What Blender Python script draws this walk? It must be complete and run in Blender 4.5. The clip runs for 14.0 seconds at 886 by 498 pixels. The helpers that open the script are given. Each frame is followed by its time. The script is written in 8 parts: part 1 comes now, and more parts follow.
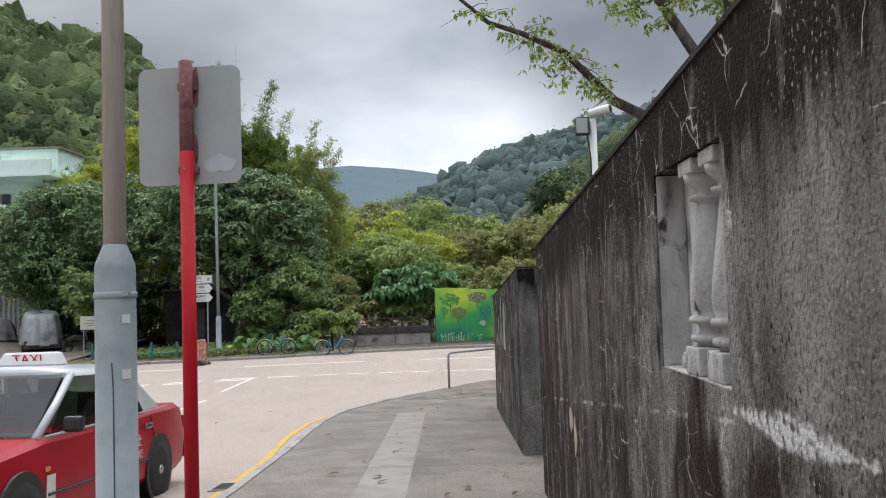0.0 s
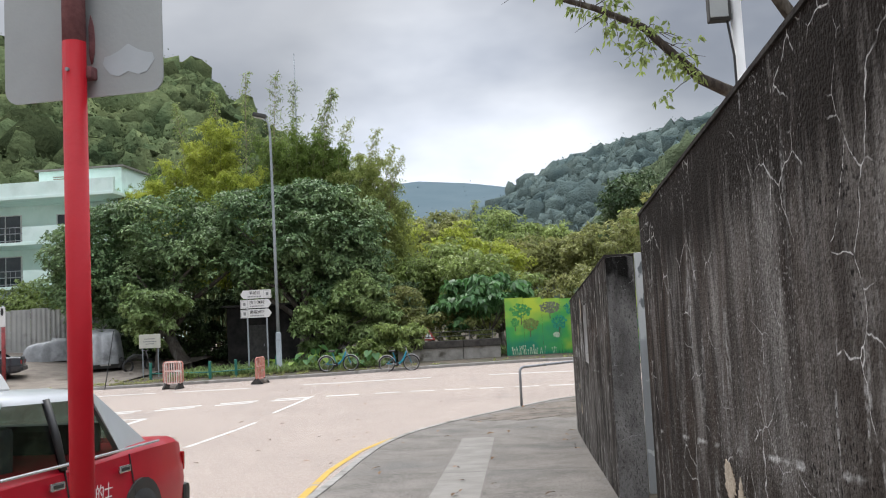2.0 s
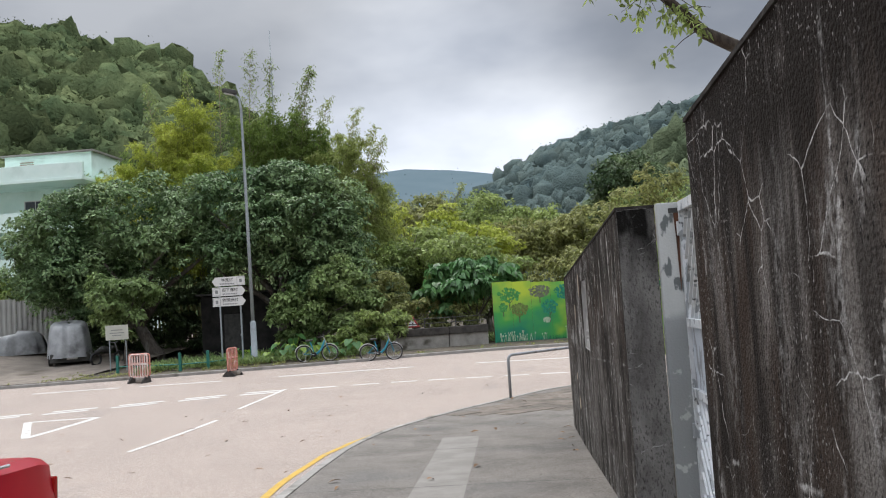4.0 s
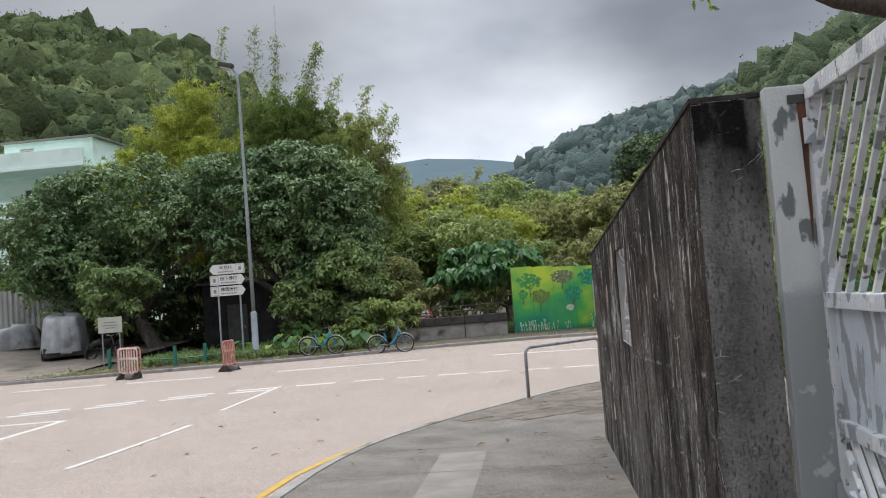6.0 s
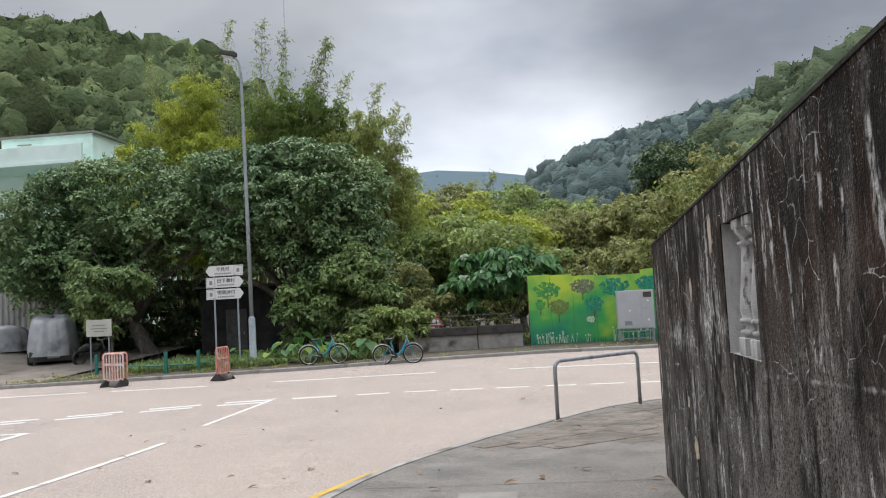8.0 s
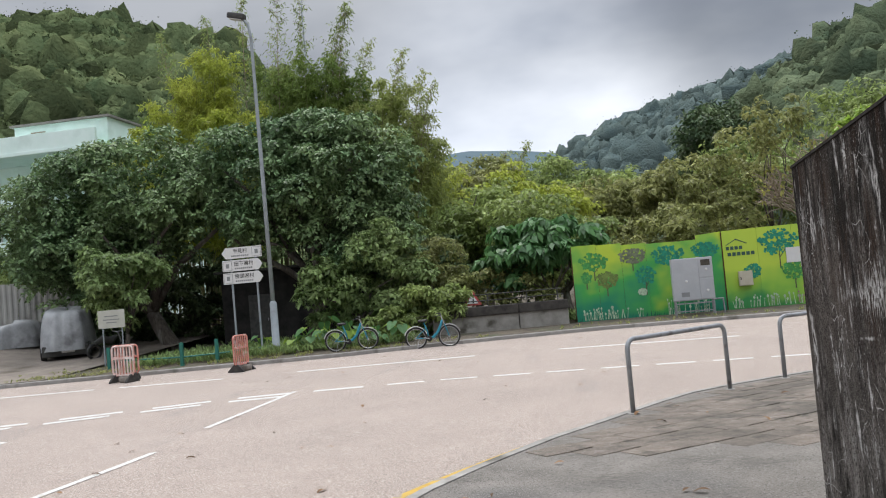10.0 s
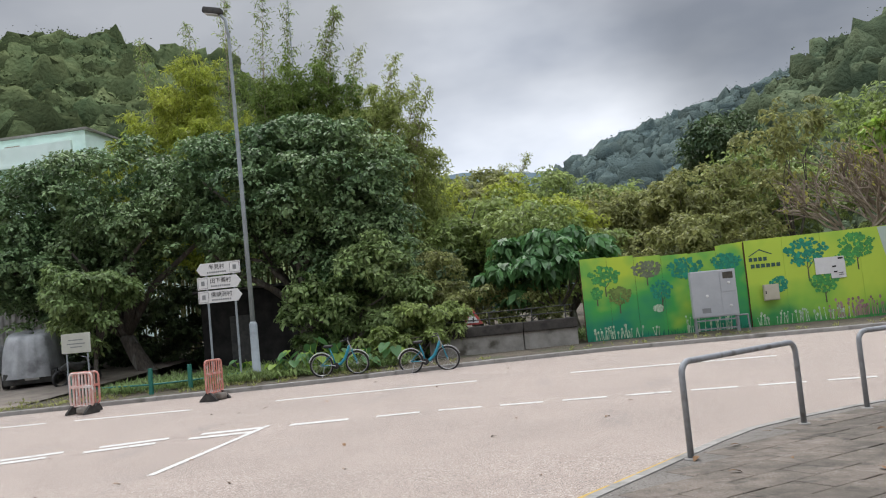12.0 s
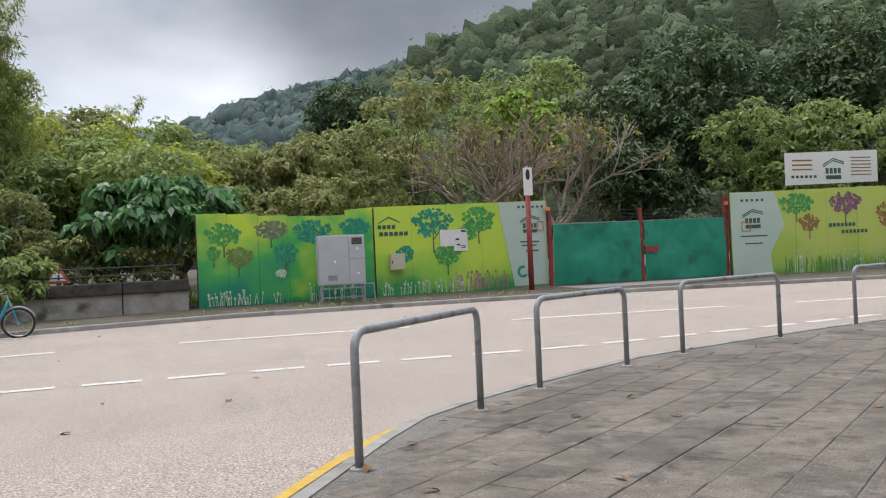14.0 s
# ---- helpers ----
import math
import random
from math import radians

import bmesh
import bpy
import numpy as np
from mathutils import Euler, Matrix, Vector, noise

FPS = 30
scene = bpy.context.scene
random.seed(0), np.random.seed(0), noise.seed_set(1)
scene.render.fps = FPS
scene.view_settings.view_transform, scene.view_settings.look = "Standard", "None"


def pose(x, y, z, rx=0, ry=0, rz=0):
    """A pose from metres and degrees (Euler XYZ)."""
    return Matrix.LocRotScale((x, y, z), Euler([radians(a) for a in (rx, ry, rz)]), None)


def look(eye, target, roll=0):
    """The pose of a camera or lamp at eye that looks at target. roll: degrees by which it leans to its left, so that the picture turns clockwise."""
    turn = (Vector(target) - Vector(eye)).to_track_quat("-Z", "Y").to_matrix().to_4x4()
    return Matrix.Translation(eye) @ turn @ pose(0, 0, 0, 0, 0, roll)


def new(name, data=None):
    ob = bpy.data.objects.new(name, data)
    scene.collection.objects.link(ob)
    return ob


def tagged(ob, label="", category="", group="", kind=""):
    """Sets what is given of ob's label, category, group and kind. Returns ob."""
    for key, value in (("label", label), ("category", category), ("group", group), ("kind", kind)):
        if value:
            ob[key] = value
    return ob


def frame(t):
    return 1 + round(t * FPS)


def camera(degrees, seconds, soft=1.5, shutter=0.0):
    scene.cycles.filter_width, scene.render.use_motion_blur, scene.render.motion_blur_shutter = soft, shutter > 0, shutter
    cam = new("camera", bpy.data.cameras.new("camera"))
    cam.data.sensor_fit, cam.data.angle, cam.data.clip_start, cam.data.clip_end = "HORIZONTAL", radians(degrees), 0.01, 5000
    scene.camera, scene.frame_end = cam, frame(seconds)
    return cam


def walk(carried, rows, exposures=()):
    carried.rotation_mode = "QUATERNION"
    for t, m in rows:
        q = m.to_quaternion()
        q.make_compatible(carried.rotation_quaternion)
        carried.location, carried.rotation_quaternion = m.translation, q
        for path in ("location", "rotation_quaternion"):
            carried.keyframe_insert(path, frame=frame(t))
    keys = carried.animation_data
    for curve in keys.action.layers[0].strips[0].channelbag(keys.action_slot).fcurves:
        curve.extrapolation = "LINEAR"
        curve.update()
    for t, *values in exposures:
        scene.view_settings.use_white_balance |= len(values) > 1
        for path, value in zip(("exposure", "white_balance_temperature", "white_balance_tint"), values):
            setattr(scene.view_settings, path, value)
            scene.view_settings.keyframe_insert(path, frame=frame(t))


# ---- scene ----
cam = camera(54.6, 14.0, soft=1.1)
PATH = [
    (0, (0.366, -0.487, 2.484), (0.333, 1.51, 2.592), -1.8),
    (0.5, (0.353, 0.071, 2.421), (0.348, 2.069, 2.504), -2.8),
    (1, (0.345, 0.68, 2.378), (0.209, 2.672, 2.494), -1.6),
    (1.5, (0.352, 1.286, 2.341), (0.176, 3.273, 2.485), -2.4),
    (2, (0.358, 1.858, 2.334), (0.165, 3.843, 2.482), -2.9),
    (2.5, (0.374, 2.377, 2.297), (0.18, 4.363, 2.428), -4.8),
    (3, (0.362, 2.885, 2.274), (0.129, 4.868, 2.389), -5.8),
    (3.2, (0.355, 3.039, 2.268), (0.144, 5.025, 2.376), -4.8),
    (5.3, (0.404, 5.735, 2.136), (0.275, 7.726, 2.282), -4.0),
    (5.5, (0.418, 5.99, 2.129), (0.289, 7.982, 2.25), -4.3),
    (6, (0.438, 6.613, 2.097), (0.216, 8.599, 2.195), -4.2),
    (6.5, (0.392, 7.213, 2.067), (0.213, 9.204, 2.15), -3.9),
    (7, (0.303, 7.757, 2.045), (0.06, 9.738, 2.171), -3.8),
    (7.2, (0.25, 7.997, 2.011), (-0.031, 9.97, 2.178), -3.2),
    (9.3, (-0.218, 10.622, 1.821), (-0.374, 12.615, 1.867), -2.7),
    (9.5, (-0.24, 11.001, 1.786), (-0.45, 12.99, 1.838), -3.4),
    (10, (-0.418, 11.529, 1.791), (-0.737, 13.501, 1.882), -5.0),
    (10.5, (-0.524, 12.261, 1.717), (-0.786, 14.24, 1.839), -5.2),
    (11, (-0.641, 12.862, 1.716), (-0.864, 14.844, 1.866), -5.2),
    (11.5, (-0.72, 13.449, 1.63), (-0.962, 15.43, 1.761), -6.4),
    (12, (-0.857, 14.06, 1.662), (-1.163, 16.031, 1.803), -5.5),
    (12.5, (-0.948, 14.758, 1.556), (-1.095, 16.749, 1.686), -3.8),
    (13, (-1.036, 15.386, 1.563), (-1.186, 17.376, 1.701), -2.4),
    (13.5, (-1.084, 16.136, 1.522), (-0.989, 18.131, 1.63), -2.5),
    (14, (-1.033, 16.987, 1.441), (-0.466, 18.905, 1.45), -2.6),
]
walk(cam, [(t, look(eye, target, roll)) for t, eye, target, roll in PATH],
     [(0, 0.08), (0.5, 0.19), (1, 0.24), (1.5, 0.24), (2.5, 0.19), (3, 0.14), (5.5, 0.05), (6.5, -0.05), (7, 0.07), (9.5, 0.08), (10, 0.05), (11, 0.05), (12, -0.01), (13, -0.02), (14, 0.0)])

# ---------------------------------------------------------------- world and sun
SKY_TOP = 5.7
ALBEDO = 0.76
world = bpy.data.worlds.new("overcast_sky")
scene.world = world
world.use_nodes = True
wn, wl = world.node_tree.nodes, world.node_tree.links
bg = wn["Background"]
sky = wn.new("ShaderNodeTexSky")
sky.sky_type, sky.sun_disc = "NISHITA", False
sky.sun_elevation, sky.sun_rotation = radians(56), radians(-15)
coord = wn.new("ShaderNodeTexCoord")
sep = wn.new("ShaderNodeSeparateXYZ")
wl.new(coord.outputs["Generated"], sep.inputs[0])
# clouds: stretched noise along the horizon
cmap = wn.new("ShaderNodeMapping")
cmap.inputs["Scale"].default_value = (1.0, 1.0, 2.2)
cmap.inputs["Location"].default_value = (0.35, 0.2, 0.0)
wl.new(coord.outputs["Generated"], cmap.inputs[0])
cn = wn.new("ShaderNodeTexNoise")
cn.inputs["Scale"].default_value, cn.inputs["Detail"].default_value, cn.inputs["Roughness"].default_value = 2.2, 5.0, 0.5
wl.new(cmap.outputs[0], cn.inputs["Vector"])
cr = wn.new("ShaderNodeValToRGB")
cr.color_ramp.elements[0].position, cr.color_ramp.elements[0].color = 0.38, (0.335, 0.36, 0.412, 1)
cr.color_ramp.elements[1].position, cr.color_ramp.elements[1].color = 0.64, (0.655, 0.675, 0.712, 1)
wl.new(cn.outputs["Fac"], cr.inputs[0])
# thinner, brighter cloud low over the valley and a brighter zenith
grad = wn.new("ShaderNodeValToRGB")
ge = grad.color_ramp.elements
ge[0].position, ge[0].color = 0.0, (1.35, 1.35, 1.35, 1)
ge[1].position, ge[1].color = 1.0, (SKY_TOP, SKY_TOP, SKY_TOP, 1)
for p, v in ((0.13, 1.25), (0.18, 1.0), (0.25, 0.70), (0.36, 0.75), (0.5, 2.2)):
    e = ge.new(p)
    e.color = (v, v, v, 1)
wl.new(sep.outputs["Z"], grad.inputs[0])
mul = wn.new("ShaderNodeMix")
mul.data_type, mul.blend_type = "RGBA", "MULTIPLY"
mul.inputs["Factor"].default_value = 1.0
wl.new(cr.outputs[0], mul.inputs["A"])
wl.new(grad.outputs[0], mul.inputs["B"])
# thin bright cloud round the veiled sun's side of the valley
dotn = wn.new("ShaderNodeVectorMath")
dotn.operation = "DOT_PRODUCT"
dotn.inputs[1].default_value = Vector((-0.07, 1.0, 0.185)).normalized()
wl.new(coord.outputs["Generated"], dotn.inputs[0])
glow = wn.new("ShaderNodeMapRange")
glow.interpolation_type = "SMOOTHSTEP"
glow.inputs["From Min"].default_value, glow.inputs["From Max"].default_value = 0.972, 1.0
glow.inputs["To Min"].default_value, glow.inputs["To Max"].default_value = 1.0, 2.0
wl.new(dotn.outputs["Value"], glow.inputs["Value"])
mul2 = wn.new("ShaderNodeVectorMath")
mul2.operation = "SCALE"
wl.new(mul.outputs["Result"], mul2.inputs[0])
wl.new(glow.outputs[0], mul2.inputs["Scale"])
skymul = wn.new("ShaderNodeMix")
skymul.data_type, skymul.blend_type = "RGBA", "MULTIPLY"
skymul.inputs["Factor"].default_value = 1.0
skymul.inputs["B"].default_value = (0.1, 0.1, 0.1, 1)
wl.new(sky.outputs[0], skymul.inputs["A"])
mixs = wn.new("ShaderNodeMix")
mixs.data_type = "RGBA"
mixs.inputs["Factor"].default_value = 0.9
wl.new(skymul.outputs["Result"], mixs.inputs["A"])
wl.new(mul2.outputs["Vector"], mixs.inputs["B"])
wl.new(mixs.outputs["Result"], bg.inputs["Color"])
bg.inputs["Strength"].default_value = 1.0
sun = new("sun", bpy.data.lights.new("sun", "SUN"))
sun.data.energy, sun.data.angle, sun.data.color = 1.5, radians(22), (1.0, 0.96, 0.9)
sun.matrix_world = look((-20, 60, 90), (0, 10, 0))

# ---------------------------------------------------------------- materials
def mat(name, c1, c2=None, scale=6.0, rough=0.8, bump=0.0, metal=0.0, fine=60.0, stretch=(1, 1, 1), c3=None, c3_scale=1.2, c3_lo=0.55, c3_hi=0.7,
        trans=0.0, island=0.0, obrand=0.0, spec=0.5, coat=0.0, sub=0.0, k=None):
    """A procedural surface: two tones of noise, a third colour in larger patches, fine relief."""
    k = k or ALBEDO
    c1, c2, c3 = [tuple(v * k for v in c) if c else None for c in (c1, c2 or c1, c3)]
    m = bpy.data.materials.new(name)
    m.use_nodes = True
    n, l = m.node_tree.nodes, m.node_tree.links
    b = n["Principled BSDF"]
    tc = n.new("ShaderNodeTexCoord")
    mp = n.new("ShaderNodeMapping")
    mp.inputs["Scale"].default_value = stretch
    l.new(tc.outputs["Object"], mp.inputs[0])
    nz = n.new("ShaderNodeTexNoise")
    nz.inputs["Scale"].default_value, nz.inputs["Detail"].default_value, nz.inputs["Roughness"].default_value = scale, 7.0, 0.62
    l.new(mp.outputs[0], nz.inputs["Vector"])
    ramp = n.new("ShaderNodeValToRGB")
    ramp.color_ramp.elements[0].position, ramp.color_ramp.elements[1].position = 0.33, 0.67
    ramp.color_ramp.elements[0].color = (*c1, 1)
    ramp.color_ramp.elements[1].color = (*(c2 or c1), 1)
    l.new(nz.outputs["Fac"], ramp.inputs[0])
    out = ramp.outputs[0]
    if c3:
        n3 = n.new("ShaderNodeTexNoise")
        n3.inputs["Scale"].default_value, n3.inputs["Detail"].default_value = c3_scale, 6.0
        l.new(mp.outputs[0], n3.inputs["Vector"])
        r3 = n.new("ShaderNodeMapRange")
        r3.inputs["From Min"].default_value, r3.inputs["From Max"].default_value = c3_lo, c3_hi
        l.new(n3.outputs["Fac"], r3.inputs["Value"])
        mx = n.new("ShaderNodeMix")
        mx.data_type = "RGBA"
        mx.inputs["B"].default_value = (*c3, 1)
        l.new(r3.outputs[0], mx.inputs["Factor"])
        l.new(out, mx.inputs["A"])
        out = mx.outputs["Result"]
    if island or obrand:
        src = n.new("ShaderNodeNewGeometry").outputs["Random Per Island"] if island else n.new("ShaderNodeObjectInfo").outputs["Random"]
        amount = island or obrand
        rr = n.new("ShaderNodeMapRange")
        rr.inputs["To Min"].default_value, rr.inputs["To Max"].default_value = 1 - amount, 1 + amount
        l.new(src, rr.inputs["Value"])
        hv = n.new("ShaderNodeHueSaturation")
        l.new(rr.outputs[0], hv.inputs["Value"])
        l.new(out, hv.inputs["Color"])
        out = hv.outputs[0]
    l.new(out, b.inputs["Base Color"])
    b.inputs["Roughness"].default_value, b.inputs["Metallic"].default_value = rough, metal
    b.inputs["Specular IOR Level"].default_value = spec
    b.inputs["Coat Weight"].default_value = coat
    b.inputs["Transmission Weight"].default_value = trans
    if sub:
        tr = n.new("ShaderNodeBsdfTranslucent")
        l.new(out, tr.inputs["Color"])
        ms = n.new("ShaderNodeMixShader")
        ms.inputs[0].default_value = sub
        l.new(b.outputs[0], ms.inputs[1])
        l.new(tr.outputs[0], ms.inputs[2])
        l.new(ms.outputs[0], n["Material Output"].inputs["Surface"])
    if bump:
        nf = n.new("ShaderNodeTexNoise")
        nf.inputs["Scale"].default_value, nf.inputs["Detail"].default_value = fine, 4.0
        l.new(tc.outputs["Object"], nf.inputs["Vector"])
        bp = n.new("ShaderNodeBump")
        bp.inputs["Strength"].default_value, bp.inputs["Distance"].default_value = bump, 0.01
        l.new(nf.outputs["Fac"], bp.inputs["Height"])
        l.new(bp.outputs[0], b.inputs["Normal"])
    return m


def height_mask(m, z0, z1, wobble=0.25, slope=0.0):
    """Rises from 0 to 1 between two heights, ragged with noise; slope: fall of the heights along y."""
    n, l = m.node_tree.nodes, m.node_tree.links
    tc = n.new("ShaderNodeTexCoord")
    sp = n.new("ShaderNodeSeparateXYZ")
    l.new(tc.outputs["Object"], sp.inputs[0])
    mp = n.new("ShaderNodeMapping")
    mp.inputs["Scale"].default_value = (1, 7.0, 0.5)
    l.new(tc.outputs["Object"], mp.inputs[0])
    nz = n.new("ShaderNodeTexNoise")
    nz.inputs["Scale"].default_value, nz.inputs["Detail"].default_value = 2.0, 5.0
    l.new(mp.outputs[0], nz.inputs["Vector"])
    a = n.new("ShaderNodeMath")
    a.operation = "MULTIPLY_ADD"
    a.inputs[1].default_value, a.inputs[2].default_value = 4 * wobble, -2 * wobble
    l.new(nz.outputs["Fac"], a.inputs[0])
    s = n.new("ShaderNodeMath")
    l.new(sp.outputs["Z"], s.inputs[0])
    l.new(a.outputs[0], s.inputs[1])
    y = n.new("ShaderNodeMath")
    y.operation = "MULTIPLY_ADD"
    y.inputs[1].default_value = slope
    l.new(sp.outputs["Y"], y.inputs[0])
    l.new(s.outputs[0], y.inputs[2])
    r = n.new("ShaderNodeMapRange")
    r.inputs["From Min"].default_value, r.inputs["From Max"].default_value = z0, z1
    l.new(y.outputs[0], r.inputs["Value"])
    return r.outputs[0]


def along_mask(m, y0, y1):
    """Rises along the wall, where damp has fed darker growth."""
    n, l = m.node_tree.nodes, m.node_tree.links
    tc = n.new("ShaderNodeTexCoord")
    sp = n.new("ShaderNodeSeparateXYZ")
    l.new(tc.outputs["Object"], sp.inputs[0])
    r = n.new("ShaderNodeMapRange")
    r.inputs["From Min"].default_value, r.inputs["From Max"].default_value = y0, y1
    l.new(sp.outputs["Y"], r.inputs["Value"])
    return r.outputs[0]


def nodes_of(m):
    return m.node_tree.nodes, m.node_tree.links, m.node_tree.nodes["Principled BSDF"]


def layer(m, colour, fac_socket):
    """Lays one more colour over a material's base colour, where the socket says."""
    n, l, b = nodes_of(m)
    old = b.inputs["Base Color"].links[0].from_socket
    mx = n.new("ShaderNodeMix")
    mx.data_type = "RGBA"
    mx.inputs["B"].default_value = (*[v * ALBEDO for v in colour], 1)
    l.new(fac_socket, mx.inputs["Factor"])
    l.new(old, mx.inputs["A"])
    l.new(mx.outputs["Result"], b.inputs["Base Color"])


def noise_mask(m, scale, lo, hi, stretch=(1, 1, 1), offset=(0, 0, 0), detail=5.0):
    n, l, b = nodes_of(m)
    tc = n.new("ShaderNodeTexCoord")
    mp = n.new("ShaderNodeMapping")
    mp.inputs["Scale"].default_value, mp.inputs["Location"].default_value = stretch, offset
    l.new(tc.outputs["Object"], mp.inputs[0])
    nz = n.new("ShaderNodeTexNoise")
    nz.inputs["Scale"].default_value, nz.inputs["Detail"].default_value = scale, detail
    l.new(mp.outputs[0], nz.inputs["Vector"])
    r = n.new("ShaderNodeMapRange")
    r.inputs["From Min"].default_value, r.inputs["From Max"].default_value = lo, hi
    l.new(nz.outputs["Fac"], r.inputs["Value"])
    return r.outputs[0]


def mask_product(m, a, b_socket):
    n, l, b = nodes_of(m)
    k = n.new("ShaderNodeMath")
    k.operation = "MULTIPLY"
    l.new(a, k.inputs[0])
    l.new(b_socket, k.inputs[1])
    return k.outputs[0]


def crack_mask(m, scale, width, stretch=(1, 1, 1)):
    """Thin wandering lines, as of cracks filled with lime."""
    n, l, b = nodes_of(m)
    tc = n.new("ShaderNodeTexCoord")
    wob = n.new("ShaderNodeTexNoise")
    wob.inputs["Scale"].default_value, wob.inputs["Detail"].default_value = 3.0, 4.0
    l.new(tc.outputs["Object"], wob.inputs["Vector"])
    add = n.new("ShaderNodeMix")
    add.data_type, add.blend_type = "RGBA", "LINEAR_LIGHT"
    add.inputs["Factor"].default_value = 0.09
    l.new(tc.outputs["Object"], add.inputs["A"])
    l.new(wob.outputs["Color"], add.inputs["B"])
    mp = n.new("ShaderNodeMapping")
    mp.inputs["Scale"].default_value = stretch
    l.new(add.outputs["Result"], mp.inputs[0])
    v = n.new("ShaderNodeTexVoronoi")
    v.feature = "DISTANCE_TO_EDGE"
    v.inputs["Scale"].default_value = scale
    l.new(mp.outputs[0], v.inputs["Vector"])
    r = n.new("ShaderNodeMapRange")
    r.inputs["From Min"].default_value, r.inputs["From Max"].default_value = width, width * 0.3
    l.new(v.outputs["Distance"], r.inputs["Value"])
    return r.outputs[0]


def yz_mask(m, terms, lo, hi, wobble=0.05, scale=9.0, stretch=(1, 3, 1)):
    """A ragged mark on a wall: terms (a, b, c) give |a y + b z + c|, added up and set between two limits."""
    n, l, b = nodes_of(m)
    tc = n.new("ShaderNodeTexCoord")
    sp = n.new("ShaderNodeSeparateXYZ")
    l.new(tc.outputs["Object"], sp.inputs[0])
    mp = n.new("ShaderNodeMapping")
    mp.inputs["Scale"].default_value = stretch
    l.new(tc.outputs["Object"], mp.inputs[0])
    nz = n.new("ShaderNodeTexNoise")
    nz.inputs["Scale"].default_value, nz.inputs["Detail"].default_value = scale, 5.0
    l.new(mp.outputs[0], nz.inputs["Vector"])
    w = n.new("ShaderNodeMath")
    w.operation = "MULTIPLY_ADD"
    w.inputs[1].default_value, w.inputs[2].default_value = 4 * wobble, -2 * wobble
    l.new(nz.outputs["Fac"], w.inputs[0])
    total = None
    for a, bb, c in terms:
        k = n.new("ShaderNodeMath")
        k.operation = "MULTIPLY_ADD"
        k.inputs[1].default_value, k.inputs[2].default_value = a, c
        l.new(sp.outputs["Y"], k.inputs[0])
        k2 = n.new("ShaderNodeMath")
        k2.operation = "MULTIPLY_ADD"
        k2.inputs[1].default_value = bb
        l.new(sp.outputs["Z"], k2.inputs[0])
        l.new(k.outputs[0], k2.inputs[2])
        k3 = n.new("ShaderNodeMath")
        k3.operation = "ABSOLUTE"
        l.new(k2.outputs[0], k3.inputs[0])
        if total:
            k4 = n.new("ShaderNodeMath")
            l.new(total, k4.inputs[0])
            l.new(k3.outputs[0], k4.inputs[1])
            total = k4.outputs[0]
        else:
            total = k3.outputs[0]
    k5 = n.new("ShaderNodeMath")
    l.new(total, k5.inputs[0])
    l.new(w.outputs[0], k5.inputs[1])
    r = n.new("ShaderNodeMapRange")
    r.inputs["From Min"].default_value, r.inputs["From Max"].default_value = hi, lo
    l.new(k5.outputs[0], r.inputs["Value"])
    return r.outputs[0]


M = {}
M["wall"] = mat("stained_concrete", (0.165, 0.152, 0.139), (0.38, 0.358, 0.335), scale=1.9, rough=0.92, bump=1.0, fine=70, stretch=(1, 1.25, 0.8), c3=(0.07, 0.063, 0.057), c3_scale=55.0, c3_lo=0.52, c3_hi=0.72, spec=0.08)
M["wall_black"] = mat("rain_blackened_concrete", (0.062, 0.052, 0.044), (0.27, 0.246, 0.224), scale=1.8, rough=0.92, bump=1.0, fine=70, stretch=(1, 1.3, 0.7), c3=(0.02, 0.017, 0.015), c3_scale=50.0, c3_lo=0.50, c3_hi=0.64, spec=0.08)


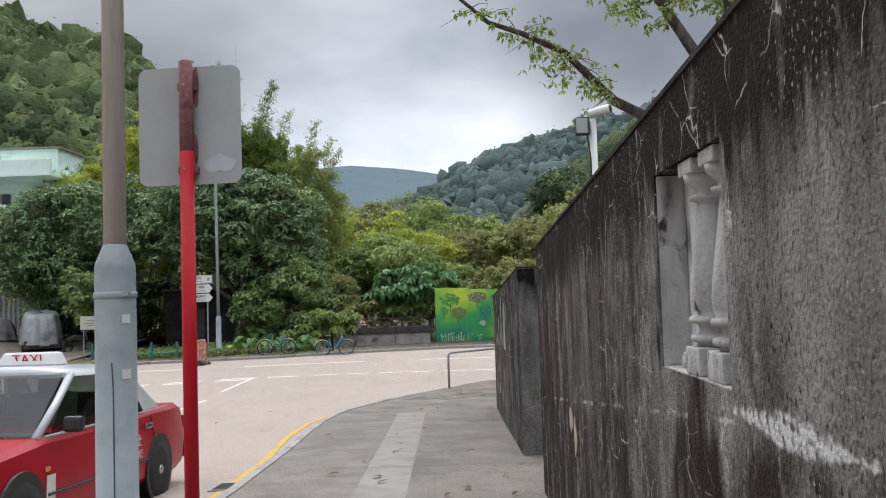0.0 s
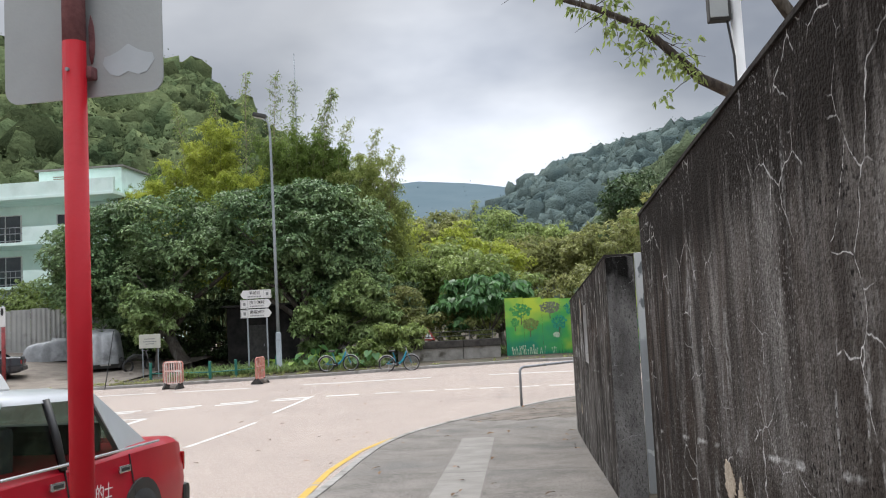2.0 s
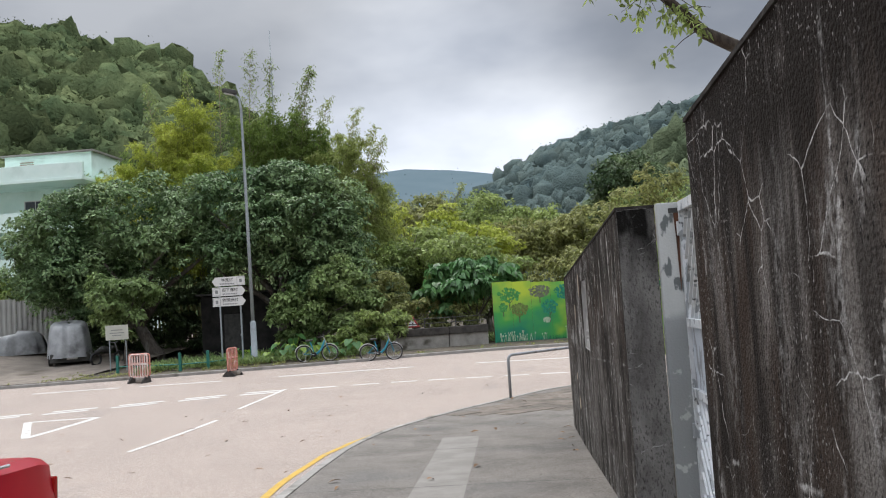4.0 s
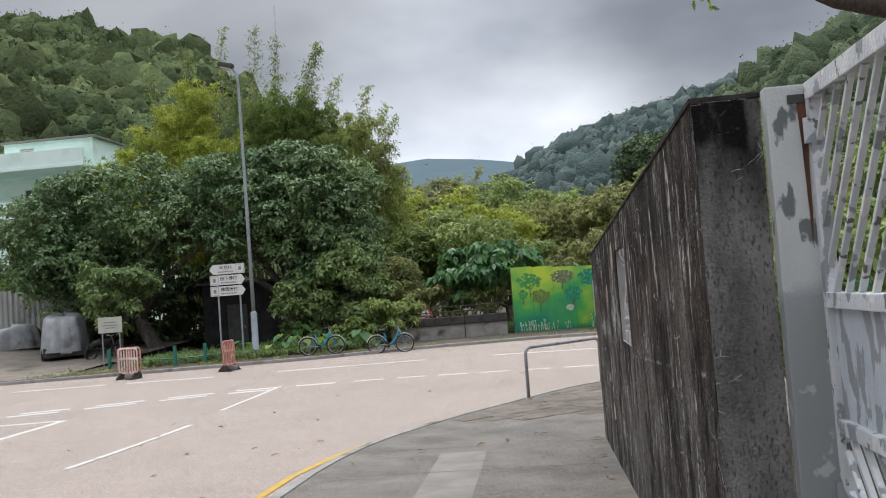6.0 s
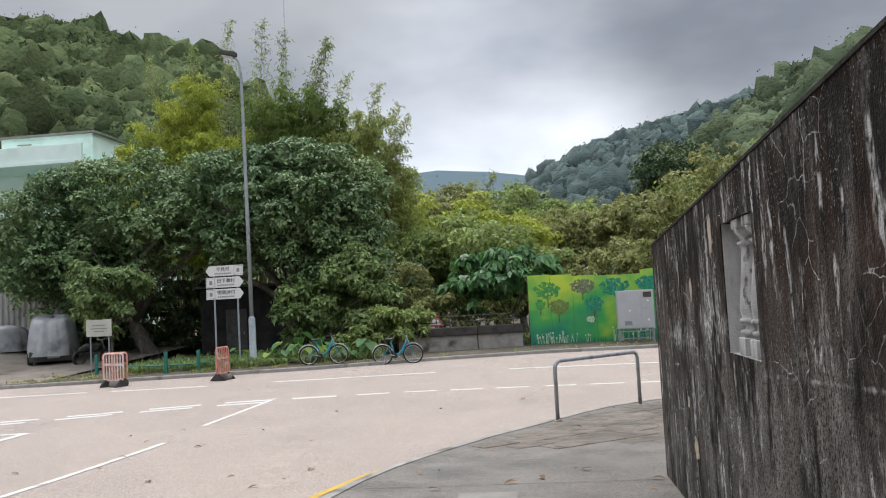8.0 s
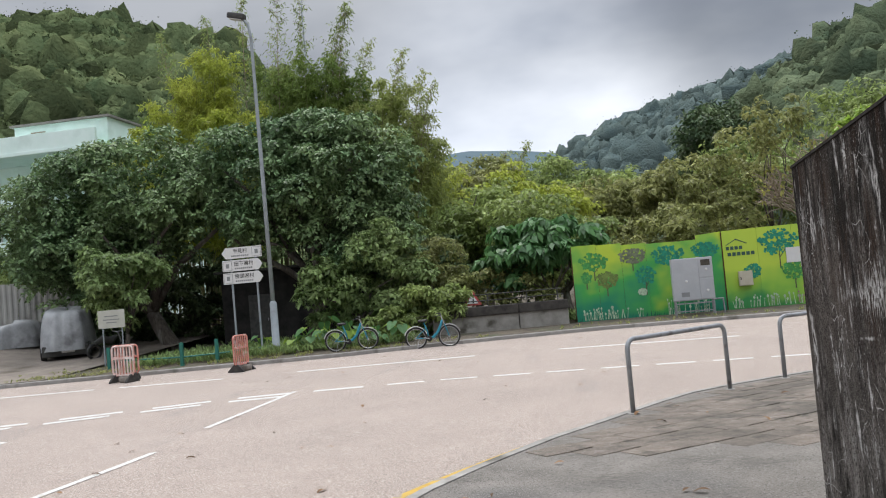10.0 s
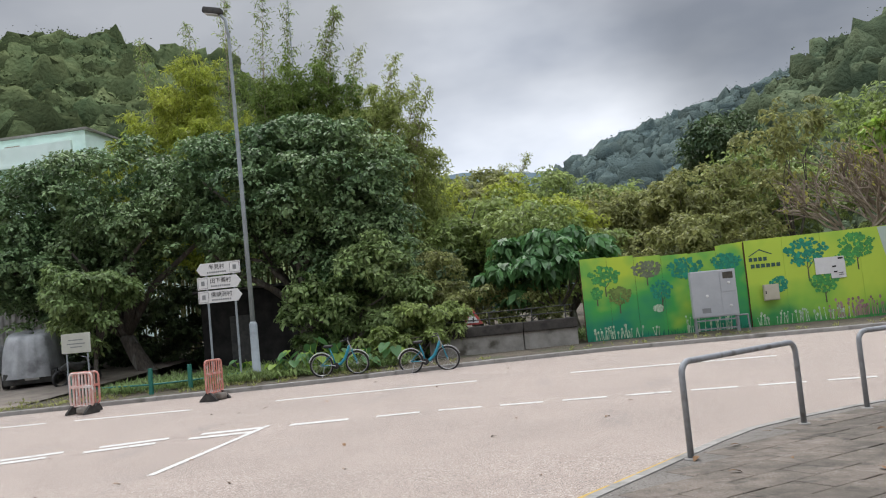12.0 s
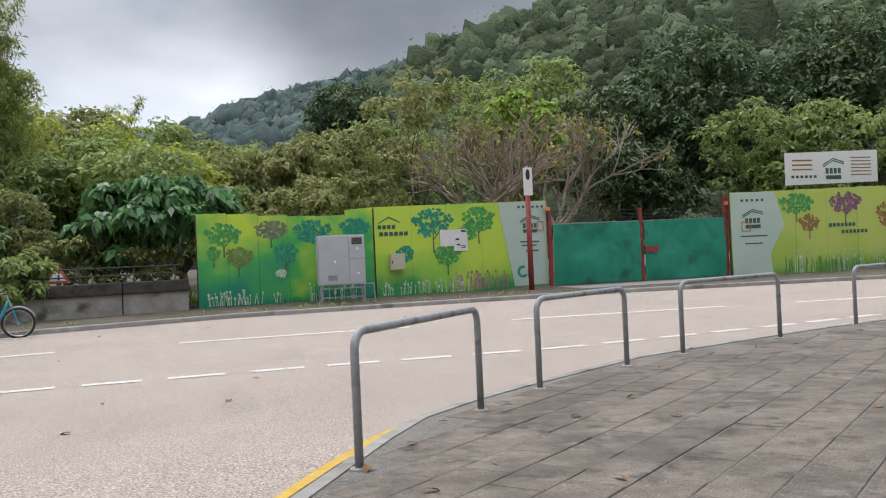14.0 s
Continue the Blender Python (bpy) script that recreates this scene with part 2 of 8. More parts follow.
def weather(m, near, joint, slope, lime):
    """Grime, rain streaks, lime drips, cracks, speckle and a limed pour joint on a concrete wall."""
    wn = lambda *a: noise_mask(m, *a)
    both = lambda a, c: mask_product(m, a, c)
    # broad damp patches, then rain streaks
    layer(m, (0.088, 0.078, 0.070) if near else (0.062, 0.053, 0.047), both(wn(0.9, 0.47, 0.62, (1, 1.1, 0.7)), wn(11.0, 0.34, 0.58, (1, 1.4, 0.8), (6, 2, 2))))
    layer(m, (0.020, 0.016, 0.014), both(wn(2.6, 0.54, 0.68, (1, 2.0, 0.40) if near else (1, 1.7, 0.55), (9, 3, 4)), wn(9.0, 0.34, 0.60, (1, 1.3, 0.8), (1, 6, 8))))
    if near:
        layer(m, (0.052, 0.036, 0.027), both(along_mask(m, 2.2, 6.5), wn(1.6, 0.32, 0.56, (1, 2.4, 0.4), (3, 8, 2))))
        layer(m, (0.024, 0.019, 0.016), both(along_mask(m, 2.0, 7.0), wn(3.0, 0.45, 0.60, (1, 2.4, 0.35), (2, 4, 6))))
        # damper, browner foot of the wall below the pour joint
        layer(m, (0.040, 0.031, 0.025), both(height_mask(m, joint + 0.02, joint - 0.10, 0.05, slope), wn(2.6, 0.36, 0.60, (1, 2.0, 0.5), (7, 2, 5))))
        layer(m, (0.28, 0.27, 0.255), both(height_mask(m, joint - 0.05, joint - 0.15, 0.1, slope), both(wn(3.0, 0.56, 0.68, (1, 3.0, 0.5), (5, 5, 9)), wn(22.0, 0.40, 0.60))))
    else:
        layer(m, (0.13, 0.118, 0.106), both(wn(1.4, 0.50, 0.68, (1, 1.6, 0.5), (4, 4, 4)), wn(6.0, 0.42, 0.62, (1, 1.8, 0.5), (2, 6, 2))))
        # rusty brown run-off under the coping
        layer(m, (0.045, 0.026, 0.017), both(height_mask(m, 1.95, 2.6, 0.45, 0.048), wn(2.0, 0.36, 0.60, (1, 1.9, 0.6), (5, 1, 5))))
        layer(m, (0.014, 0.012, 0.010), both(height_mask(m, 2.62, 2.80, 0.30, 0.048), wn(5.0, 0.36, 0.58, (1, 2.6, 0.4), (2, 7, 5))))
    layer(m, (0.36, 0.35, 0.335), both(wn(2.2, 0.54, 0.72, (1, 2.2, 0.6), (5, 2, 9)), wn(24.0, 0.42, 0.62, (1, 1.4, 0.8), (2, 5, 1))))
    if near:
        layer(m, (0.022, 0.017, 0.014), both(height_mask(m, 2.72, 2.98, 0.16, 0.05), wn(6.0, 0.22, 0.44, (1, 1.6, 0.5), (5, 5, 5))))
    # lime drips, cracks filled with lime, grit
    layer(m, (0.62, 0.61, 0.59), both(wn(5.0, 0.60, 0.66, (1, 2.4, 0.45), (1, 7, 3)), both(wn(30.0, 0.42, 0.56), wn(1.3, lime + 0.02, lime + 0.15, (1, 1, 1), (3, 3, 3)))))
    layer(m, (0.60, 0.585, 0.565), both(crack_mask(m, 4.2, 0.012), both(wn(2.6, 0.52, 0.58, (1, 1, 1), (4, 1, 7)), wn(26.0, 0.34, 0.50))))
    layer(m, (0.38, 0.365, 0.35), both(wn(60.0, 0.60, 0.68, (1, 1.2, 0.9), (7, 7, 3)), wn(1.4, 0.42, 0.58)))
    layer(m, (0.016, 0.013, 0.012), both(wn(48.0, 0.57, 0.64, (1, 1.2, 0.8), (3, 1, 6)), wn(1.8, 0.38, 0.58, (1, 1, 1), (8, 2, 1))))
    layer(m, (0.50, 0.49, 0.47), both(yz_mask(m, [(slope, 1, -joint)], 0.002, 0.013, 0.012), wn(4.0, 0.52, 0.62, (1, 1, 1), (6, 6, 1))))


weather(M["wall"], True, 2.315, 0.105, 0.52)
weather(M["wall_black"], False, 2.245, 0.0565, 0.38)
# crusted white lime on the pour joint, with short runs below it
layer(M["wall"], (0.68, 0.67, 0.65), mask_product(M["wall"], yz_mask(M["wall"], [(0.10, 0, -0.148), (0.0, 1, -2.150)], 0.034, 0.050, 0.016, 16.0, (1, 1.6, 0.9)), noise_mask(M["wall"], 32.0, 0.36, 0.52)))
# brown damp apron below the recess
layer(M["wall"], (0.036, 0.026, 0.019), mask_product(M["wall"], yz_mask(M["wall"], [(1, 0, -2.27), (0, 0.5, -0.85)], 0.36, 0.42, 0.02), noise_mask(M["wall"], 5.0, 0.34, 0.56, (1, 2.5, 0.4))))
# a cluster of white lime runs below the baluster recess
layer(M["wall_black"], (0.66, 0.65, 0.63), mask_product(M["wall_black"], yz_mask(M["wall_black"], [(1.6, 0, -23.7), (0, 2.4, -4.1)], 0.35, 0.85, 0.55, 7.0, (1, 3.6, 0.7)), noise_mask(M["wall_black"], 26.0, 0.38, 0.56, (1, 1.6, 0.8))))
layer(M["wall_black"], (0.58, 0.57, 0.55), mask_product(M["wall_black"], yz_mask(M["wall_black"], [(0.7, 0, -11.4), (0, 3.4, -5.3)], 0.2, 0.6, 0.6, 8.0, (1, 3.8, 0.6)), noise_mask(M["wall_black"], 26.0, 0.42, 0.58, (1, 1.6, 0.8), (2, 2, 2))))
layer(M["wall_black"], (0.016, 0.013, 0.011), mask_product(M["wall_black"], noise_mask(M["wall_black"], 1.5, 0.49, 0.60, (1, 1.8, 0.5), (4, 8, 1)), noise_mask(M["wall_black"], 10.0, 0.30, 0.56, (1, 1.6, 0.7))))
layer(M["wall_black"], (0.52, 0.505, 0.485), mask_product(M["wall_black"], noise_mask(M["wall_black"], 3.4, 0.62, 0.67, (1, 2.2, 0.5), (2, 3, 7)), noise_mask(M["wall_black"], 18.0, 0.40, 0.58, (1, 1.6, 0.8), (4, 4, 2))))
M["wall_top"] = mat("lichened_concrete", (0.022, 0.019, 0.017), (0.075, 0.068, 0.062), scale=9, rough=0.95, bump=1.0, fine=70, spec=0.08)
M["wall_end"] = mat("mottled_concrete", (0.085, 0.079, 0.073), (0.32, 0.308, 0.292), scale=2.6, rough=0.92, bump=1.0, fine=70, stretch=(1.5, 1.5, 0.6), c3=(0.085, 0.08, 0.074), c3_scale=60.0, c3_lo=0.52, c3_hi=0.70, spec=0.08)
layer(M["wall_end"], (0.012, 0.011, 0.010), mask_product(M["wall_end"], height_mask(M["wall_end"], 2.15, 2.6, 0.25), noise_mask(M["wall_end"], 3.0, 0.25, 0.50, (2, 2, 0.6))))
layer(M["wall_end"], (0.26, 0.255, 0.245), mask_product(M["wall_end"], noise_mask(M["wall_end"], 2.4, 0.52, 0.72, (1.6, 1.6, 0.5), (2, 9, 4)), noise_mask(M["wall_end"], 26.0, 0.40, 0.62)))
layer(M["wall_end"], (0.55, 0.54, 0.52), mask_product(M["wall_end"], crack_mask(M["wall_end"], 4.5, 0.012, (1.0, 1.0, 1.8)), mask_product(M["wall_end"], noise_mask(M["wall_end"], 4.0, 0.58, 0.64, (1, 1, 1), (4, 1, 7)), noise_mask(M["wall_end"], 24.0, 0.40, 0.56))))
M["pale_wall"] = mat("lime_washed_concrete", (0.30, 0.29, 0.275), (0.66, 0.65, 0.63), scale=3.0, rough=0.9, bump=0.6, stretch=(2, 3, 0.6), c3=(0.12, 0.112, 0.104), c3_scale=3.0, c3_lo=0.56, c3_hi=0.68)
layer(M["pale_wall"], (0.045, 0.04, 0.036), mask_product(M["pale_wall"], noise_mask(M["pale_wall"], 16.0, 0.57, 0.66, (1, 1.4, 0.6)), noise_mask(M["pale_wall"], 2.2, 0.40, 0.60, (1, 1, 1), (3, 5, 2))))
M["recess"] = mat("pale_limed_plaster", (0.50, 0.49, 0.47), (0.88, 0.87, 0.85), scale=2.2, rough=0.9, bump=0.6, stretch=(2, 2.6, 0.5), c3=(0.16, 0.15, 0.14), c3_scale=5.0, c3_lo=0.58, c3_hi=0.70)
M["patch"] = mat("flaked_render", (0.42, 0.34, 0.25), (0.62, 0.52, 0.40), scale=20, rough=0.9, bump=0.6)
M["road"] = mat("concrete_road", (0.425, 0.334, 0.283), (0.505, 0.402, 0.343), scale=1.6, rough=0.85, bump=0.7, fine=140, c3=(0.38, 0.30, 0.255), c3_scale=0.35, c3_lo=0.45, c3_hi=0.75)
layer(M["road"], (0.20, 0.168, 0.145), noise_mask(M["road"], 95.0, 0.57, 0.63, detail=2.0))
layer(M["road"], (0.22, 0.18, 0.152), noise_mask(M["road"], 48.0, 0.53, 0.61, offset=(8, 2, 5), detail=3.0))
layer(M["road"], (0.70, 0.62, 0.55), noise_mask(M["road"], 60.0, 0.55, 0.62, offset=(4, 7, 1), detail=2.0))
layer(M["road"], (0.27, 0.24, 0.22), mask_product(M["road"], noise_mask(M["road"], 0.5, 0.60, 0.72, (1.6, 0.5, 1)), noise_mask(M["road"], 14.0, 0.45, 0.6)))
M["pave"] = mat("pavement_concrete", (0.165, 0.146, 0.126), (0.275, 0.247, 0.217), scale=1.6, rough=0.88, bump=0.7, fine=110, c3=(0.15, 0.14, 0.13), c3_scale=0.5)
layer(M["pave"], (0.33, 0.31, 0.28), noise_mask(M["pave"], 65.0, 0.57, 0.63))
layer(M["pave"], (0.085, 0.075, 0.065), noise_mask(M["pave"], 50.0, 0.57, 0.63, offset=(3, 9, 1)))
layer(M["pave"], (0.11, 0.098, 0.085), mask_product(M["pave"], noise_mask(M["pave"], 1.1, 0.52, 0.66), noise_mask(M["pave"], 16.0, 0.42, 0.60, (1.0, 4.0, 1.0))))
M["pave_light"] = mat("pale_pavement_concrete", (0.24, 0.222, 0.198), (0.33, 0.307, 0.278), scale=2.5, rough=0.88, bump=0.6, fine=110)
M["slab"] = mat("paving_slab", (0.165, 0.131, 0.104), (0.285, 0.235, 0.192), scale=5, rough=0.9, bump=0.8, fine=120, obrand=0.18, c3=(0.14, 0.12, 0.105), c3_scale=1.1)
layer(M["slab"], (0.34, 0.31, 0.275), noise_mask(M["slab"], 70.0, 0.59, 0.65))
layer(M["slab"], (0.10, 0.085, 0.072), noise_mask(M["slab"], 55.0, 0.58, 0.64, offset=(3, 9, 1)))
def world_dirt(m, colour, scale, lo, hi, seed):
    """Dirt that runs on from slab to slab."""
    n, l, b = nodes_of(m)
    g = n.new("ShaderNodeNewGeometry")
    mp = n.new("ShaderNodeMapping")
    mp.inputs["Location"].default_value = (seed, seed * 2.3, 0)
    l.new(g.outputs["Position"], mp.inputs[0])
    nz = n.new("ShaderNodeTexNoise")
    nz.inputs["Scale"].default_value, nz.inputs["Detail"].default_value, nz.inputs["Roughness"].default_value = scale, 8.0, 0.65
    l.new(mp.outputs[0], nz.inputs["Vector"])
    r = n.new("ShaderNodeMapRange")
    r.inputs["From Min"].default_value, r.inputs["From Max"].default_value = lo, hi
    l.new(nz.outputs["Fac"], r.inputs["Value"])
    layer(m, colour, r.outputs[0])


def dirty_paving(m):
    world_dirt(m, (0.105, 0.090, 0.072), 0.9, 0.46, 0.66, 3)
    world_dirt(m, (0.070, 0.062, 0.048), 3.2, 0.54, 0.68, 8)
    world_dirt(m, (0.36, 0.325, 0.285), 2.1, 0.60, 0.74, 15)


dirty_paving(M["slab"])
M["kerb"] = mat("kerb_concrete", (0.30, 0.285, 0.265), (0.42, 0.40, 0.37), scale=5, rough=0.9, bump=0.6, obrand=0.1, c3=(0.16, 0.15, 0.13), c3_scale=1.5)
M["soil"] = mat("leafy_soil", (0.07, 0.055, 0.04), (0.16, 0.13, 0.09), scale=4, rough=0.95, bump=1.0, c3=(0.06, 0.08, 0.03), c3_scale=0.8)
M["yellow"] = mat("yellow_road_paint", (0.55, 0.33, 0.04), (0.70, 0.45, 0.07), scale=9, rough=0.75, bump=0.4, c3=(0.38, 0.32, 0.26), c3_scale=5, c3_lo=0.6, c3_hi=0.66)
M["white_line"] = mat("white_road_paint", (0.66, 0.64, 0.60), (0.80, 0.78, 0.74), scale=9, rough=0.7, bump=0.4, c3=(0.46, 0.40, 0.36), c3_scale=6, c3_lo=0.6, c3_hi=0.66)
M["steel"] = mat("galvanised_rail", (0.30, 0.31, 0.325), (0.42, 0.43, 0.445), scale=14, rough=0.5, bump=0.2, metal=0.3, c3=(0.22, 0.21, 0.205), c3_scale=6)
M["post_grey"] = mat("grey_post_paint", (0.30, 0.345, 0.365), (0.37, 0.41, 0.43), scale=7, rough=0.55, bump=0.15, c3=(0.24, 0.26, 0.27), c3_scale=2.5)
M["post_galv"] = mat("weathered_galvanised_post", (0.43, 0.395, 0.36), (0.60, 0.56, 0.52), scale=3, rough=0.6, bump=0.2, metal=0.1, stretch=(3, 3, 0.3), c3=(0.34, 0.27, 0.20), c3_scale=2.5)
M["red_pole"] = mat("red_pole_paint", (0.52, 0.004, 0.014), (0.60, 0.008, 0.02), scale=5, rough=0.5, spec=0.3, bump=0.15)
M["old_red"] = mat("faded_primer_red", (0.20, 0.075, 0.08), (0.33, 0.14, 0.14), scale=30, rough=0.8, bump=0.4, c3=(0.12, 0.03, 0.03), c3_scale=8)
M["plate_back"] = mat("sign_back_aluminium", (0.40, 0.42, 0.41), (0.47, 0.49, 0.48), scale=2, rough=0.5, bump=0.1, metal=0.2, c3=(0.36, 0.38, 0.36), c3_scale=1.5)
M["white_paint"] = mat("white_sign_paint", (0.74, 0.74, 0.72), (0.82, 0.82, 0.80), scale=6, rough=0.5)
M["black"] = mat("black_marking", (0.02, 0.02, 0.02), (0.03, 0.03, 0.03), rough=0.6)
M["grey_bar"] = mat("grey_print", (0.25, 0.26, 0.26), (0.3, 0.31, 0.31), rough=0.7)
M["gate"] = mat("peeling_pale_gate_paint", (0.60, 0.625, 0.64), (0.72, 0.745, 0.76), scale=4, rough=0.65, bump=0.4, c3=(0.32, 0.34, 0.35), c3_scale=9.0, c3_lo=0.56, c3_hi=0.58, stretch=(1, 1, 0.6))
layer(M["gate"], (0.78, 0.79, 0.79), noise_mask(M["gate"], 7.0, 0.57, 0.60, (1, 1.4, 0.8), (3, 3, 8)))
layer(M["gate"], (0.15, 0.155, 0.155), noise_mask(M["gate"], 17.0, 0.64, 0.67, (1, 1.2, 0.7), (7, 1, 4)))
layer(M["gate"], (0.16, 0.07, 0.035), noise_mask(M["gate"], 4.0, 0.66, 0.72, (1, 3, 0.3)))
M["gate_sheet"] = mat("peeling_pale_blue_sheet", (0.50, 0.55, 0.60), (0.68, 0.73, 0.78), scale=3, rough=0.6, bump=0.3, c3=(0.33, 0.345, 0.355), c3_scale=4.5, c3_lo=0.515, c3_hi=0.53, stretch=(1, 2.4, 0.9))
layer(M["gate_sheet"], (0.16, 0.07, 0.035), noise_mask(M["gate_sheet"], 4.0, 0.68, 0.74, (1, 3, 0.3)))
M["gate_post"] = mat("flaking_grey_steel_paint", (0.50, 0.515, 0.50), (0.62, 0.635, 0.62), scale=3, rough=0.65, bump=0.3, c3=(0.15, 0.165, 0.165), c3_scale=5.0, c3_lo=0.58, c3_hi=0.60, stretch=(1, 1, 0.5))
layer(M["gate_post"], (0.33, 0.345, 0.345), mask_product(M["gate_post"], height_mask(M["gate_post"], 2.02, 1.95, 0.06), noise_mask(M["gate_post"], 9.0, 0.34, 0.38)))
M["rust"] = mat("rust_streak", (0.07, 0.03, 0.018), (0.17, 0.07, 0.035), scale=12, rough=0.9, bump=0.3, stretch=(2, 2, 0.4))
M["dark_gap"] = mat("weathered_dark_edge", (0.05, 0.05, 0.05), (0.10, 0.10, 0.09), rough=0.9)

# ---------------------------------------------------------------- mesh helpers
def part(name, bm, material, parent=None, label="", smooth=False):
    me = bpy.data.meshes.new(name)
    bm.normal_update()
    bm.to_mesh(me)
    bm.free()
    me.materials.append(material)
    if smooth:
        me.shade_smooth()
    ob = new(name, me)
    if parent:
        ob.parent = parent
    if label:
        ob["label"] = label
    return ob


def raw(name, verts, faces, material, parent=None, smooth=False):
    me = bpy.data.meshes.new(name)
    me.from_pydata(verts, [], faces)
    me.update()
    me.materials.append(material)
    if smooth:
        me.shade_smooth()
    ob = new(name, me)
    if parent:
        ob.parent = parent
    return ob


def thing(name, m, label, category, group="", kind=""):
    ob = new(name)
    ob.empty_display_size = 0.1
    ob.matrix_world = m
    return tagged(ob, label, category, group, kind)


def box(bm, c, s, bevel=0.0, m=None):
    r = bmesh.ops.create_cube(bm, size=1.0)
    vs = r["verts"]
    bmesh.ops.scale(bm, vec=s, verts=vs)
    if bevel:
        es = list({e for v in vs for e in v.link_edges})
        vs = list({v for f in bmesh.ops.bevel(bm, geom=es, offset=bevel, segments=2, affect="EDGES", profile=0.6)["faces"] for v in f.verts} | {v for v in vs if v.is_valid})
    bmesh.ops.translate(bm, vec=c, verts=vs)
    if m is not None:
        bmesh.ops.transform(bm, matrix=m, verts=vs)
    return vs


def tube(bm, pts, radii, seg=10, cap=True):
    """A round tube along a line of points; radii: one, or one a point."""
    pts = [Vector(p) for p in pts]
    if not hasattr(radii, "__len__"):
        radii = [radii] * len(pts)
    rings, side = [], None
    for i, p in enumerate(pts):
        d = (pts[min(i + 1, len(pts) - 1)] - pts[max(i - 1, 0)]).normalized()
        if side is None:
            side = d.orthogonal().normalized()
        else:
            side = (side - d * side.dot(d)).normalized()
        up = d.cross(side)
        rings.append([bm.verts.new(p + (side * math.cos(a) + up * math.sin(a)) * radii[i]) for a in [2 * math.pi * k / seg for k in range(seg)]])
    for a, b in zip(rings, rings[1:]):
        for k in range(seg):
            bm.faces.new((a[k], a[(k + 1) % seg], b[(k + 1) % seg], b[k]))
    if cap:
        bm.faces.new(rings[0][::-1])
        bm.faces.new(rings[-1])


def lathe(bm, profile, seg=20, at=(0, 0, 0)):
    """A turned shape from (radius, height) pairs."""
    rings = [[bm.verts.new((at[0] + r * math.cos(2 * math.pi * k / seg), at[1] + r * math.sin(2 * math.pi * k / seg), at[2] + z)) for k in range(seg)] for r, z in profile]
    for a, b in zip(rings, rings[1:]):
        for k in range(seg):
            bm.faces.new((a[k], a[(k + 1) % seg], b[(k + 1) % seg], b[k]))
    bm.faces.new(rings[0][::-1])
    bm.faces.new(rings[-1])


def prism(bm, outline, depth, m=None):
    """A flat outline of (x, z) points, thickened along y from 0 to depth."""
    a = [bm.verts.new((x, 0, z)) for x, z in outline]
    b = [bm.verts.new((x, depth, z)) for x, z in outline]
    k = len(outline)
    bm.faces.new(a)
    bm.faces.new(b[::-1])
    for i in range(k):
        bm.faces.new((a[(i + 1) % k], a[i], b[i], b[(i + 1) % k]))
    if m is not None:
        bmesh.ops.transform(bm, matrix=m, verts=a + b)
    bmesh.ops.recalc_face_normals(bm, faces=list({f for v in a + b for f in v.link_faces}))


def lettering(name, text, size, material, parent, m, depth=0.002, label=""):
    """Words in the built-in font as a mesh, lying in x and z, facing -y."""
    cu = bpy.data.curves.new(name, "FONT")
    cu.body, cu.size, cu.extrude, cu.align_x, cu.align_y = text, size, depth, "CENTER", "CENTER"
    tmp = bpy.data.objects.new(name, cu)
    me = bpy.data.meshes.new_from_object(tmp)
    bpy.data.objects.remove(tmp)
    me.transform(m @ pose(0, 0, 0, 90, 0, 0))
    me.materials.clear()
    me.materials.append(material)
    ob = new(name, me)
    ob.parent = parent
    if label:
        ob["label"] = label
    return ob


# ---------------------------------------------------------------- lie of the land
ROAD_Y = (-40, 0, 10, 16, 20, 24, 30, 36, 40, 44, 60, 120, 3000)
ROAD_Z = (3.1, 0.95, 0.40, 0.03, -0.10, -0.15, -0.15, -0.05, 0.03, 0.08, 0.2, 0.6, 0.6)
_fine = np.arange(-60, 200, 0.25)
_z = np.interp(_fine, ROAD_Y, ROAD_Z)
_z = np.convolve(np.pad(_z, 8, mode="edge"), np.ones(17) / 17, mode="valid")


def road_z(y):
    return float(np.interp(y, _fine, _z))


KERB = 0.12
# near kerb line: x as a function of y
KERB_Y = (-40, 8, 11.6, 14.7, 16.7, 18.0, 19.1, 20.1, 21.4, 22.6, 23.6, 24.5, 25.4, 27.2, 28.5, 29.3, 30.2, 31.5)
KERB_X = (-1.9, -2.02, -2.16, -2.36, -2.40, -2.25, -2.0, -1.63, -1.05, -0.35, 0.22, 0.80, 1.80, 4.6, 8.4, 11.6, 17.0, 30.0)


def kerb_x(y):
    return float(np.interp(y, KERB_Y, KERB_X))


# far kerb line: y as a function of x
FAR_X = (-80, -20, -14, -8, -4, 0, 6, 12, 22, 40, 80)
FAR_Y = (28, 34.6, 35.7, 37.0, 38.5, 39.5, 39.7, 39.7, 38.6, 36.0, 30.0)


def far_y(x):
    return float(np.interp(x, FAR_X, FAR_Y))


def sheet(name, xs, ys, zf, material, label, category="ground", smooth=True):
    verts = [(x, y, zf(x, y)) for y in ys for x in xs]
    w = len(xs)
    faces = [(j * w + i, j * w + i + 1, (j + 1) * w + i + 1, (j + 1) * w + i) for j in range(len(ys) - 1) for i in range(w - 1)]
    return tagged(raw(name, verts, faces, material, smooth=smooth), label, category, kind="structure")


